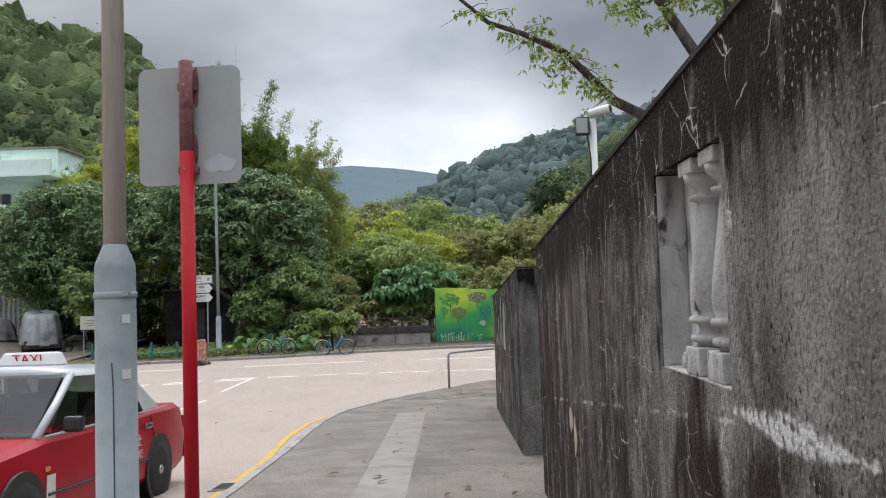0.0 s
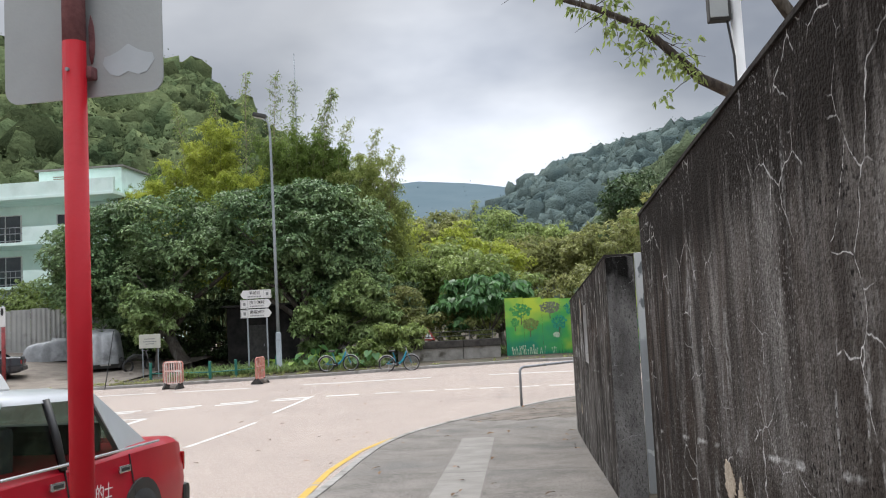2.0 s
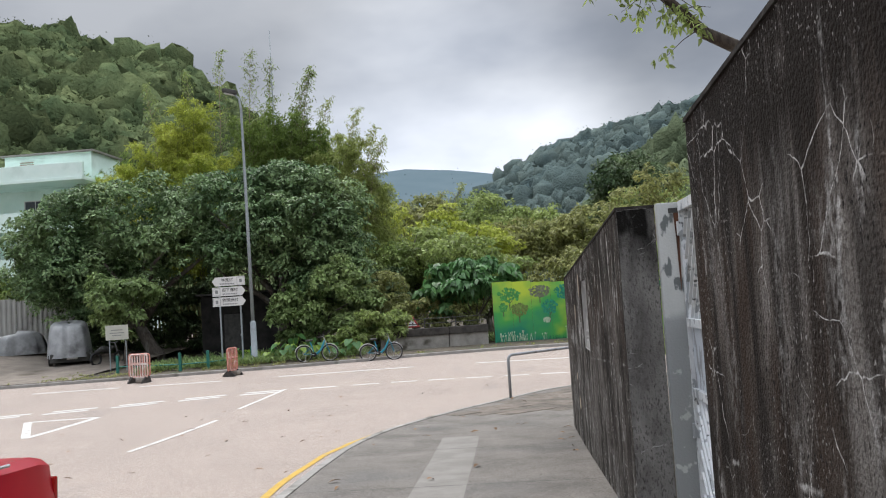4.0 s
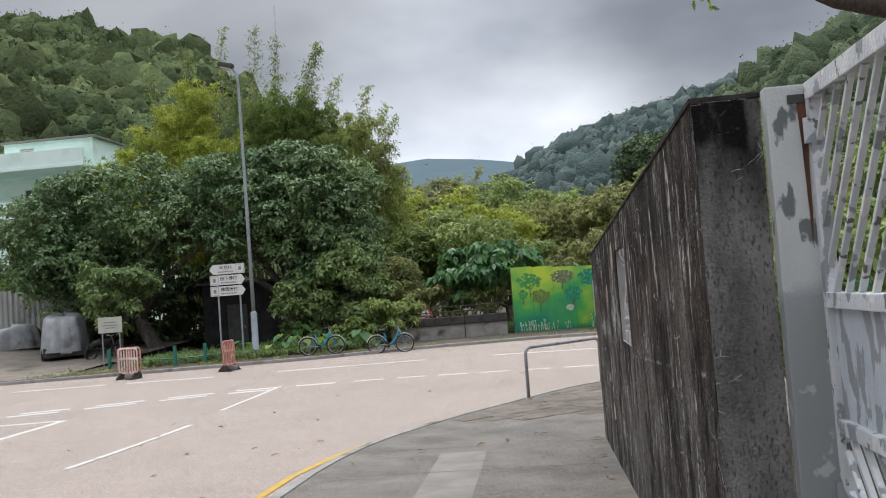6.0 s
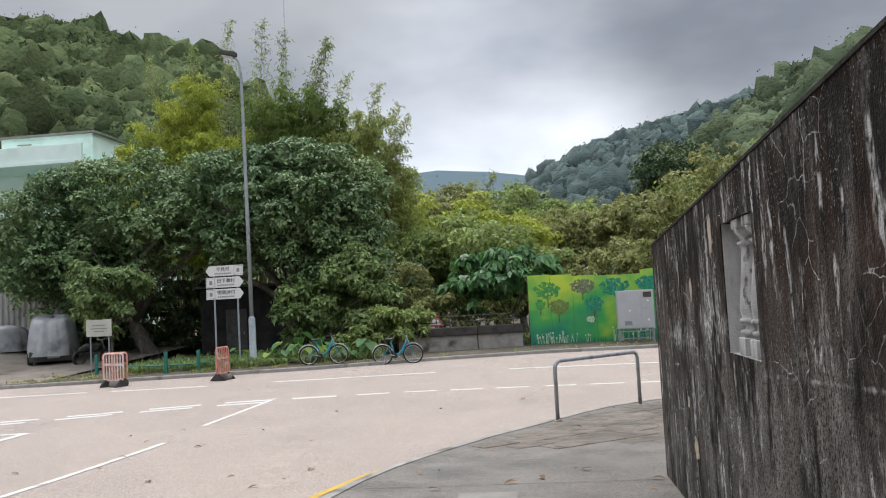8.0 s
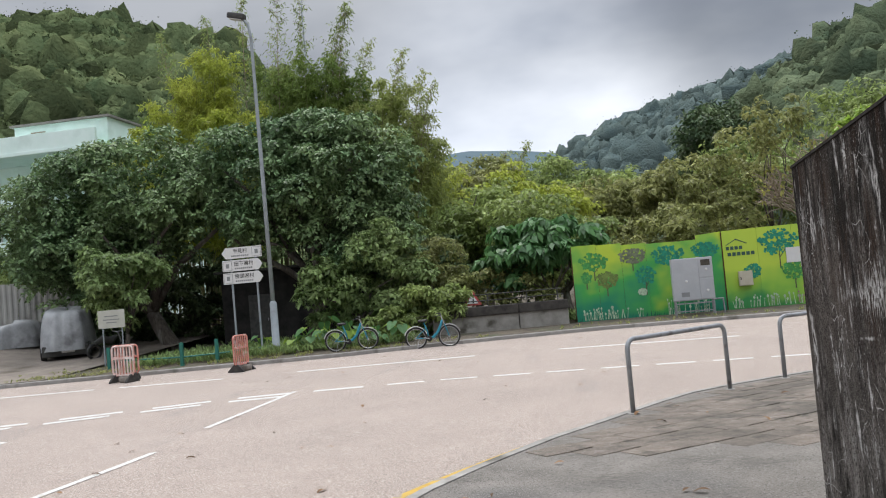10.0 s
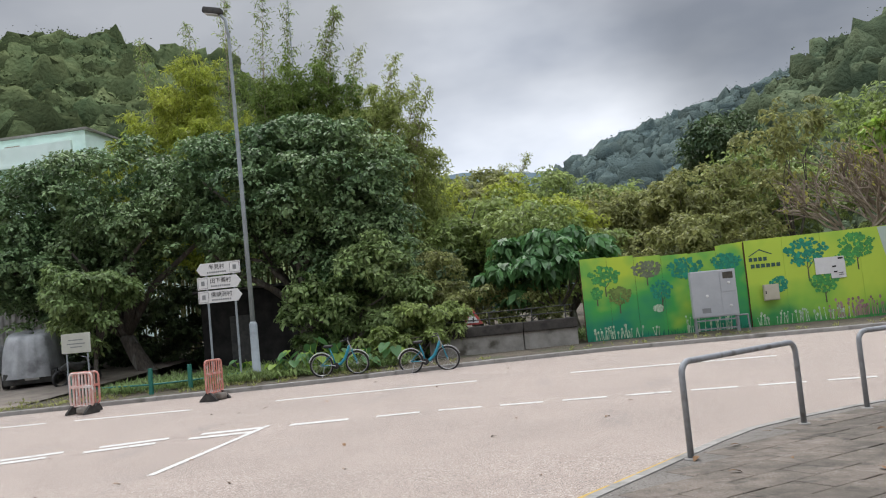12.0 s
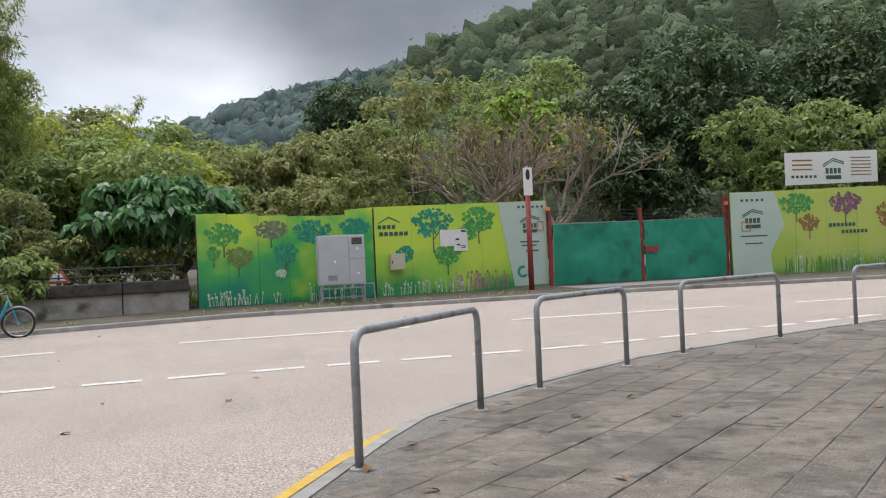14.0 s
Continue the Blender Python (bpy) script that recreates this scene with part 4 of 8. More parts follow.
def patch(name, y, z, w, h, material, label, seed):
    rng = random.Random(seed)
    bm = bmesh.new()
    k = 72
    o = []
    for i in range(k):
        a = 2 * math.pi * i / k
        r = 0.8 + 0.4 * noise.noise((math.cos(a) * 1.6, math.sin(a) * 1.6, seed * 1.7)) + 0.2 * noise.noise((math.cos(a) * 6, math.sin(a) * 6, seed)) + rng.uniform(-0.1, 0.1)
        o.append((-w / 2 * math.cos(a) * r, h / 2 * math.sin(a) * r))
    prism(bm, o, 0.004, pose(WALL_X - 0.004, y, z, 0, 0, 90) @ pose(0, 0, 0))
    bmesh.ops.translate(bm, vec=(0.002, 0, 0), verts=bm.verts)
    return tagged(part(name, bm, material), label, "wall stain", kind="structure")


patch("flaked_patch", 5.36, 1.62, 0.22, 0.17, M["patch"], "buff patch of flaked render on the wall", 3)
patch("flaked_patch", 5.17, 1.53, 0.15, 0.25, M["patch"], "small buff patch of flaked render", 5)
for k, (y, z, w, h) in enumerate(((14.68, 2.31, 0.13, 0.34), (15.6, 1.95, 0.10, 0.2), (15.85, 0.70, 0.2, 0.2), (16.1, 1.04, 0.09, 0.12))):
    patch("flaked_patch", y, z, w, h, M["patch"], "buff patch of bare render on the wall", 30 + k)


def cctv():
    t = thing("security_camera", pose(1.44, 6.08, 0.9), "white security camera on a slim pole behind the wall", "camera")
    bm = bmesh.new()
    tube(bm, [(0, 0, 0), (0, 0, 2.90)], 0.027, 12)
    part("pole", bm, M["white_paint"], t, smooth=True)
    aim = pose(0.055, -0.03, 2.955, -8, 0, 62)
    bm = bmesh.new()
    lathe(bm, [(0.030, -0.09), (0.037, -0.08), (0.038, 0.06), (0.033, 0.08)], 16)
    bmesh.ops.transform(bm, matrix=aim @ pose(0, 0, 0, 90), verts=bm.verts)
    housing = part("housing", bm, M["white_paint"], t, "white bullet camera housing", smooth=True)
    bm = bmesh.new()
    lathe(bm, [(0.031, 0.079), (0.028, 0.088), (0.015, 0.09)], 16)
    bmesh.ops.transform(bm, matrix=aim @ pose(0, 0, 0, 90), verts=bm.verts)
    part("lens", bm, M["black"], housing, "dark glass lens")
    bm = bmesh.new()
    tube(bm, [(0, 0, 2.88), (0.02, -0.01, 2.91), (0.04, -0.02, 2.93)], 0.014, 8)
    part("bracket", bm, M["white_paint"], t)
    bm = bmesh.new()
    box(bm, (-0.085, -0.02, 2.845), (0.105, 0.07, 0.135), 0.008)
    flood = part("floodlight", bm, M["dark_gap"], t, "dark floodlight body")
    bm = bmesh.new()
    box(bm, (-0.092, -0.058, 2.845), (0.085, 0.006, 0.115), 0.002)
    part("glass", bm, M["plate_back"], flood, "grey floodlight glass")
    bm = bmesh.new()
    box(bm, (-0.02, 0, 2.80), (0.05, 0.03, 0.03), 0.004)
    part("clamp", bm, M["steel"], t)
    bm = bmesh.new()
    tube(bm, [(-0.05, -0.02, 2.79), (-0.03, -0.03, 2.6), (-0.027, -0.028, 2.2)], 0.006, 6)
    part("cable", bm, M["black"], t)


cctv()

# ---------------------------------------------------------------- painted hoarding
def mural(name, rgb_lo, rgb_mid, rgb_hi, z0, z1):
    """Printed vinyl: green fading up into yellow-green, with soft blotches."""
    m = mat(name, rgb_mid, rgb_mid, rough=0.55, bump=0.05)
    n, l, b = nodes_of(m)
    tc = n.new("ShaderNodeTexCoord")
    sp = n.new("ShaderNodeSeparateXYZ")
    l.new(tc.outputs["Object"], sp.inputs[0])
    nz = n.new("ShaderNodeTexNoise")
    nz.inputs["Scale"].default_value, nz.inputs["Detail"].default_value = 0.55, 3.0
    l.new(tc.outputs["Object"], nz.inputs["Vector"])
    mr = n.new("ShaderNodeMapRange")
    mr.inputs["From Min"].default_value, mr.inputs["From Max"].default_value = z0, z1
    l.new(sp.outputs["Z"], mr.inputs["Value"])
    ad = n.new("ShaderNodeMath")
    ad.operation = "MULTIPLY_ADD"
    ad.inputs[1].default_value, ad.inputs[2].default_value = 1.9, -0.95
    l.new(nz.outputs["Fac"], ad.inputs[0])
    su = n.new("ShaderNodeMath")
    l.new(mr.outputs[0], su.inputs[0])
    l.new(ad.outputs[0], su.inputs[1])
    rp = n.new("ShaderNodeValToRGB")
    rp.color_ramp.elements[0].position, rp.color_ramp.elements[0].color = 0.1, (*rgb_lo, 1)
    rp.color_ramp.elements[1].position, rp.color_ramp.elements[1].color = 0.85, (*rgb_hi, 1)
    e = rp.color_ramp.elements.new(0.45)
    e.color = (*rgb_mid, 1)
    l.new(su.outputs[0], rp.inputs[0])
    l.new(rp.outputs[0], b.inputs["Base Color"])
    return m


M["mural_a"] = mural("printed_green_vinyl", (0.004, 0.20, 0.11), (0.05, 0.33, 0.06), (0.42, 0.55, 0.04), 0.1, 3.1)
M["mural_b"] = mural("printed_lime_vinyl", (0.03, 0.25, 0.06), (0.22, 0.44, 0.045), (0.40, 0.54, 0.05), 0.1, 1.9)
M["mural_c"] = mural("printed_yellow_vinyl", (0.10, 0.25, 0.05), (0.29, 0.41, 0.06), (0.38, 0.45, 0.09), 0.0, 1.9)
M["mint"] = mat("printed_pale_mint", (0.46, 0.58, 0.50), (0.52, 0.63, 0.55), scale=1, rough=0.55)
PRINT = {"teal": (0.01, 0.27, 0.16), "green": (0.06, 0.33, 0.07), "purple": (0.17, 0.20, 0.12), "olive": (0.16, 0.24, 0.05), "deep": (0.0, 0.13, 0.08), "white": (0.46, 0.60, 0.42), "pink": (0.36, 0.22, 0.20),
         "trunk": (0.09, 0.10, 0.05), "orange": (0.45, 0.16, 0.04), "violet": (0.22, 0.09, 0.16), "rust": (0.28, 0.15, 0.04), "ink": (0.03, 0.09, 0.07), "leafy": (0.08, 0.33, 0.05)}
for k, v in PRINT.items():
    M["print_" + k] = mat("print_" + k, tuple(c * 0.85 for c in v), tuple(min(1, c * 1.2) for c in v), scale=5, rough=0.6, island=0.25)


def flat_shape(verts, faces, outline, lift):
    i = len(verts)
    verts += [(x, -lift, z) for x, z in outline]
    faces.append(tuple(range(i, i + len(outline))))


def print_tree(parent, x, z, w, h, colour, rng, lift=0.006, trunk=True, zmax=2.64):
    """A printed tree: a stem with many small leaf dabs."""
    z = min(z, zmax - 1.06 * h)
    v, f = [], []
    if trunk:
        flat_shape(v, f, [(x - 0.025, z), (x + 0.02, z), (x + 0.012, z + h * 0.7), (x - 0.012, z + h * 0.7)], lift)
        for s in (-1, 1):
            flat_shape(v, f, [(x, z + h * 0.3), (x + 0.015, z + h * 0.28), (x + s * w * 0.3, z + h * 0.62), (x + s * w * 0.28, z + h * 0.64)][::s], lift + 0.0002)
        raw("printed_trunk", v, f, M["print_trunk"], parent)
    v, f = [], []
    for i in range(150):
        a, r = rng.uniform(0, 2 * math.pi), math.sqrt(rng.uniform(0, 1))
        px = x + r * math.cos(a) * w / 2 * (1 + 0.12 * math.sin(5 * a))
        pz = z + h * 0.68 + r * math.sin(a) * h * 0.33
        s = rng.uniform(0.03, 0.075) * (w / 0.9) ** 0.5
        if pz + s > zmax:
            continue
        b = rng.uniform(0, 3)
        flat_shape(v, f, [(px + s * math.cos(-b - k * 1.2566) * rng.uniform(0.6, 1.1), pz + s * math.sin(-b - k * 1.2566) * rng.uniform(0.6, 1.1)) for k in range(5)][::-1], lift + 0.001 + i * 1e-5)
    raw("printed_foliage", v, f, M["print_" + colour], parent)["kind"] = "stuff"


def print_grass(parent, x0, x1, z, h, colour, count, rng, lift=0.008, flowers=None):
    v, f = [], []
    for i in range(count):
        x, hh, t = rng.uniform(x0, x1), h * rng.uniform(0.4, 1.0), rng.uniform(-0.06, 0.06)
        flat_shape(v, f, [(x - 0.014, z), (x + 0.014, z), (x + t + 0.004, z + hh), (x + t - 0.004, z + hh)], lift + i * 1e-5)
        if flowers:
            s = rng.uniform(0.02, 0.045)
            flat_shape(v, f, [(x + t + s * math.cos(k * 1.047), z + hh + s * 1.4 * math.sin(k * 1.047)) for k in range(6)], lift + 0.001 + i * 1e-5)
    raw("printed_flower_band" if flowers else "printed_grass", v, f, M["print_" + colour], parent)["kind"] = "stuff"


def ink_bars(parent, rows, colour="ink", lift=0.012):
    for x0, x1, z0, z1 in rows:
        v, f = [], []
        flat_shape(v, f, [(x0, z0), (x1, z0), (x1, z1), (x0, z1)], lift)
        raw("printed_character", v, f, M["print_" + colour], parent)


def emblem(parent, x, z, s, lift=0.012):
    """A roof-like emblem over a block, as plain shapes."""
    v, f = [], []
    for dz in (0, 0.16):
        flat_shape(v, f, [(x - s, z - 0.1 * s + dz * s), (x - s * 0.9, z - 0.14 * s + dz * s), (x, z + 0.32 * s + dz * s), (x + s, z + 0.05 * s + dz * s), (x + s, z + 0.12 * s + dz * s), (x, z + 0.4 * s + dz * s)], lift)
    for k in range(4):
        flat_shape(v, f, [(x - 0.72 * s + k * 0.37 * s, z - 0.62 * s), (x - 0.44 * s + k * 0.37 * s, z - 0.62 * s), (x - 0.44 * s + k * 0.37 * s, z - 0.2 * s), (x - 0.72 * s + k * 0.37 * s, z - 0.2 * s)], lift)
    flat_shape(v, f, [(x - 0.7 * s, z - 1.05 * s), (x + 0.7 * s, z - 1.05 * s), (x + 0.7 * s, z - 0.75 * s), (x - 0.7 * s, z - 0.75 * s)], lift)
    raw("printed_emblem", v, f, M["print_ink"], parent)


def hoarding(p, q, base, tops, materials, label):
    """Board panels from p to q; tops: one height a panel, base: the height of the foot at both ends."""
    p, q = Vector((*p, 0)), Vector((*q, 0))
    d = q - p
    L = d.length
    t = thing("hoarding", pose(p.x, p.y, 0, 0, 0, math.degrees(math.atan2(d.y, d.x))), label, "hoarding")
    w = L / len(tops)
    for i, top in enumerate(tops):
        za, zb = base[0] + (base[1] - base[0]) * i / len(tops), base[0] + (base[1] - base[0]) * (i + 1) / len(tops)
        ta, tb = top if isinstance(top, tuple) else (top, top)
        bm = bmesh.new()
        x0, x1 = i * w + 0.004, (i + 1) * w - 0.004
        prism(bm, [(x0, za), (x1, zb), (x1, tb), (x0, ta)], 0.03, pose(0, 0.004 * (i % 2), 0))
        part("board", bm, materials[i % len(materials)], t)
        bm = bmesh.new()
        box(bm, (x0, 0.08, (za + ta) / 2), (0.06, 0.08, ta - za - 0.1))
        part("stud", bm, M["rust"], t)
    return t, L


rng = random.Random(11)
ha, LA = hoarding((-0.82, 42.40), (4.35, 42.55), (0.0, 0.05), [2.86, 2.83, 2.76, 2.72, (2.70, 2.72), (2.86, 2.92)], [M["mural_a"]], "green printed hoarding with painted trees and grass")
print_tree(ha, 0.75, 1.85, 0.95, 1.0, "green", rng)
print_tree(ha, 2.1, 2.0, 0.95, 0.78, "purple", rng)
print_tree(ha, 3.35, 1.75, 1.1, 1.0, "teal", rng, trunk=False)
print_tree(ha, 4.6, 2.1, 0.95, 0.8, "teal", rng)
print_tree(ha, 1.15, 1.0, 0.75, 0.85, "olive", rng)
print_tree(ha, 2.5, 0.95, 0.65, 1.0, "teal", rng)
print_tree(ha, 0.45, 1.3, 0.35, 0.6, "green", rng)
print_grass(ha, 0.05, LA - 0.05, 0.06, 0.32, "deep", 150, rng)
print_grass(ha, 0.05, 2.3, 0.2, 0.42, "white", 34, rng, 0.011, True)
print_grass(ha, 3.0, LA - 0.6, 0.12, 0.62, "white", 26, rng, 0.011, True)
print_tree(ha, 2.35, 0.82, 0.3, 0.35, "white", rng, 0.013, False)
hb, LB = hoarding((4.37, 42.48), (10.25, 43.05), (0.06, 0.26), [(2.92, 2.94), (2.94, 2.95), (2.95, 2.97), (2.97, 2.99), (2.99, 3.01)], [M["mural_b"]], "lime green printed hoarding with a pale mint end panel")
bm = bmesh.new()
prism(bm, [(LB - 1.25, 0.26), (LB - 0.02, 0.28), (LB - 0.02, 2.99), (LB - 1.75, 2.96)], 0.004, pose(0, -0.005, 0))
part("mint_panel", bm, M["mint"], hb, "pale mint printed end panel")
print_tree(hb, 1.9, 1.75, 1.25, 1.35, "teal", rng, zmax=2.9)
print_tree(hb, 3.45, 1.95, 1.15, 1.15, "green", rng, zmax=2.9)
print_tree(hb, 2.35, 0.75, 0.85, 0.95, "green", rng, zmax=2.9)
print_tree(hb, 3.1, 1.55, 0.6, 0.8, "green", rng, trunk=False, zmax=2.9)
print_tree(hb, 0.95, 0.95, 0.55, 0.75, "teal", rng, trunk=False, zmax=2.9)
print_grass(hb, 0.05, LB - 1.3, 0.12, 0.3, "green", 120, rng)
print_grass(hb, 0.2, 3.2, 0.22, 0.4, "white", 44, rng, 0.011, True)
print_grass(hb, 2.4, LB - 1.5, 0.25, 0.55, "pink", 52, rng, 0.012, True)
ink_bars(hb, [(0.1 + 0.15 * k, 0.21 + 0.15 * k, 2.24, 2.36) for k in range(4)] + [(0.14 + 0.16 * k, 0.26 + 0.16 * k, 2.03, 2.15) for k in range(6)])
v, f = [], []
flat_shape(v, f, [(0.1, 2.42), (0.12, 2.40), (0.45, 2.58), (0.82, 2.42), (0.84, 2.44), (0.46, 2.62)], 0.012)
raw("printed_roof_mark", v, f, M["print_ink"], hb)
emblem(hb, LB - 0.62, 2.35, 0.36, 0.016)
ink_bars(hb, [(LB - 1.05 + 0.17 * k, LB - 0.96 + 0.17 * k, 2.78, 2.85) for k in range(6)] + [(LB - 1.0, LB - 0.3, 1.66, 1.70), (LB - 0.95, LB - 0.4, 1.54, 1.58), (LB - 0.8, LB - 0.35, 1.36, 1.41)], "ink", 0.016)
v, f = [], []
for k in range(10):
    a0, a1 = radians(60 + 26 * k), radians(60 + 26 * (k + 1))
    flat_shape(v, f, [(LB - 0.95 + r * math.cos(a), 0.72 + r * math.sin(a)) for r, a in ((0.2, a0), (0.2, a1), (0.11, a1), (0.11, a0))][::-1], 0.016)
flat_shape(v, f, [(LB - 0.78, 0.52), (LB - 0.70, 0.52), (LB - 0.70, 0.80), (LB - 0.78, 0.80)], 0.016)
raw("printed_ring_mark", v, f, M["print_teal"], hb)
ink_bars(hb, [(LB - 0.36, LB - 0.12, 2.02, 2.05), (LB - 0.36, LB - 0.12, 2.3, 2.33), (LB - 0.36, LB - 0.33, 2.05, 2.3), (LB - 0.15, LB - 0.12, 2.05, 2.3)], "orange", 0.018)
# things fixed to the hoarding
mb = thing("meter_box", pose(5.02, 42.42, 1.23), "small beige metal meter box on the hoarding", "meter box")
bm = bmesh.new()
box(bm, (0, 0, 0), (0.46, 0.16, 0.5), 0.012)
part("body", bm, mat("beige_enamel", (0.50, 0.46, 0.34), (0.58, 0.54, 0.42), scale=6, rough=0.5), mb)
bm = bmesh.new()
box(bm, (0.0, -0.083, 0), (0.40, 0.012, 0.44), 0.004)
door = part("door", bm, mat("beige_door", (0.54, 0.50, 0.38), (0.60, 0.56, 0.44), scale=6, rough=0.5), mb)
bm = bmesh.new()
box(bm, (-0.17, -0.092, 0.0), (0.03, 0.016, 0.09), 0.004)
part("handle", bm, M["black"], door)
po = thing("notice", pose(6.75, 42.685, 1.9, 0, 0, 5.5), "two white paper notices fixed to the hoarding", "notice")
for i, (x, z, w, h) in enumerate(((0.0, 0.0, 0.55, 0.52), (0.42, -0.14, 0.46, 0.56), (0.38, 0.16, 0.5, 0.2))):
    bm = bmesh.new()
    prism(bm, [(x - w / 2, z - h / 2), (x + w / 2, z - h / 2), (x + w / 2, z + h / 2), (x - w / 2, z + h / 2)], 0.004, pose(0, -0.004 * i, 0))
    part("sheet", bm, M["white_paint"], po)
for x, z, w, h in ((0.3, -0.05, 0.12, 0.05), (0.52, 0.2, 0.16, 0.06), (0.33, -0.22, 0.1, 0.05), (0.5, -0.26, 0.16, 0.02), (0.5, -0.32, 0.16, 0.02)):
    bm = bmesh.new()
    box(bm, (x, -0.014, z), (w, 0.004, h))
    part("print", bm, M["black"], po)


def cabinet():
    t = thing("control_cabinet", pose(3.12, 41.42, road_z(41.4) + KERB - 0.02), "pale grey metal control cabinet on a steel stand", "cabinet")
    grey = mat("pale_grey_enamel", (0.44, 0.46, 0.48), (0.50, 0.52, 0.54), scale=3, rough=0.45, bump=0.05)
    bm = bmesh.new()
    box(bm, (0, 0, 1.22), (1.34, 0.42, 1.42), 0.015)
    part("body", bm, grey, t)
    for x, z, w, h in ((-0.235, 1.22, 0.84, 1.36), (0.43, 1.58, 0.44, 0.64), (0.43, 0.88, 0.44, 0.66)):
        bm = bmesh.new()
        box(bm, (x, -0.216, z), (w, 0.016, h), 0.006)
        d = part("door", bm, grey, t)
        bm = bmesh.new()
        lathe(bm, [(0.045, 0), (0.045, 0.02), (0.02, 0.03)], 14)
        bmesh.ops.transform(bm, matrix=pose(x + 0.02, -0.222, z - 0.06, 90), verts=bm.verts)
        part("lock", bm, M["white_paint"], d)
    bm = bmesh.new()
    box(bm, (0.44, -0.227, 1.75), (0.30, 0.008, 0.2), 0.003)
    part("meter_window", bm, mat("dark_window", (0.05, 0.045, 0.035), (0.09, 0.08, 0.06), scale=8, rough=0.2), t, "dark glazed meter window")
    bm = bmesh.new()
    box(bm, (-0.28, -0.227, 0.72), (0.26, 0.006, 0.15))
    part("rating_plate", bm, M["grey_bar"], t)
    for x in (-0.62, 0.62):
        for y in (-0.17, 0.17):
            bm = bmesh.new()
            box(bm, (x, y, 0.25), (0.05, 0.05, 0.52), 0.004)
            part("leg", bm, M["steel"], t)
    for z in (0.16, 0.42):
        bm = bmesh.new()
        box(bm, (0, -0.17, z), (1.2, 0.03, 0.04))
        part("cross_bar", bm, M["steel"], t)
    bm = bmesh.new()
    tube(bm, [(0.66, 0.1, 0.5), (0.95, 0.1, 0.5), (0.98, 0.1, 0.02)], 0.03, 8)
    part("conduit", bm, M["steel"], t)


cabinet()

hc, LC = hoarding((17.05, 42.75), (31.0, 41.9), (0.05, -0.02), [3.08 + 0.02 * k for k in range(11)], [M["mural_c"]], "yellow-green printed hoarding with coloured trees")
bm = bmesh.new()
prism(bm, [(0.02, 0.06), (1.6, 0.05), (1.5, 0.9), (2.1, 1.9), (1.75, 3.07), (0.02, 3.07)], 0.004, pose(0, -0.005, 0))
part("mint_panel", bm, M["mint"], hc, "pale mint printed end panel")
emblem(hc, 0.85, 2.25, 0.42, 0.016)
ink_bars(hc, [(0.4 + 0.2 * k, 0.5 + 0.2 * k, 2.75, 2.83) for k in range(5)] + [(0.35, 1.4, 1.52, 1.56), (0.5, 1.2, 1.26, 1.30)], "ink", 0.016)
ink_bars(hc, [(0.4, 0.75, 1.7, 1.73), (0.4, 0.75, 2.02, 2.05), (0.4, 0.43, 1.73, 2.02), (0.72, 0.75, 1.73, 2.02)], "orange", 0.018)
for x, z, w, h, c in ((2.6, 2.1, 1.3, 1.0, "green"), (4.6, 2.0, 1.3, 1.1, "violet"), (3.1, 1.35, 0.8, 0.85, "rust"), (6.4, 1.2, 1.0, 1.4, "rust"), (7.4, 2.1, 1.4, 1.0, "violet"), (9.0, 1.5, 1.2, 1.3, "green"), (11.5, 1.6, 1.3, 1.4, "rust")):
    print_tree(hc, x, z, w, h, c, rng, zmax=3.02)
print_grass(hc, 2.0, LC - 0.1, 0.05, 0.75, "leafy", 420, rng)
print_grass(hc, 2.2, 9.0, 0.1, 0.9, "white", 46, rng, 0.012, True)
ink_bars(hc, [(3.9 + 0.16 * k, 4.01 + 0.16 * k, 1.75, 1.87) for k in range(7)] + [(4.4 + 0.16 * k, 4.51 + 0.16 * k, 1.5, 1.62) for k in range(7)])
for x0, xs, wd, rows in ((20.3, 43.9, 4.2, 3), (24.9, 43.7, 3.4, 5)):
    sb = thing("signboard", pose(x0, xs, 0), "white printed works signboard above the hoarding", "signboard", "works signboards above the hoarding")
    bm = bmesh.new()
    prism(bm, [(0, 3.36), (wd, 3.44), (wd, 4.66), (0, 4.56)], 0.03)
    part("board", bm, M["white_paint"], sb)
    for x in (0.4, wd - 0.4):
        bm = bmesh.new()
        tube(bm, [(x, 0.06, road_z(44)), (x, 0.06, 4.5)], 0.03, 8)
        part("prop", bm, M["rust"], sb)
    if rows == 3:
        emblem(sb, 2.15, 4.08, 0.5, 0.006)
        ink_bars(sb, [(0.3, 1.2, 4.25 - 0.17 * k, 4.31 - 0.17 * k) for k in range(3)] + [(2.95, 3.9, 4.35 - 0.13 * k, 4.39 - 0.13 * k) for k in range(6)], "rust", 0.006)
        ink_bars(sb, [(0.25 + 0.2 * k, 0.38 + 0.2 * k, 3.62, 3.72) for k in range(6)], "ink", 0.006)
    else:
        ink_bars(sb, [(0.1, wd - 0.1, 4.42 - 0.22 * k, 4.46 - 0.22 * k) for k in range(5)], "ink", 0.006)


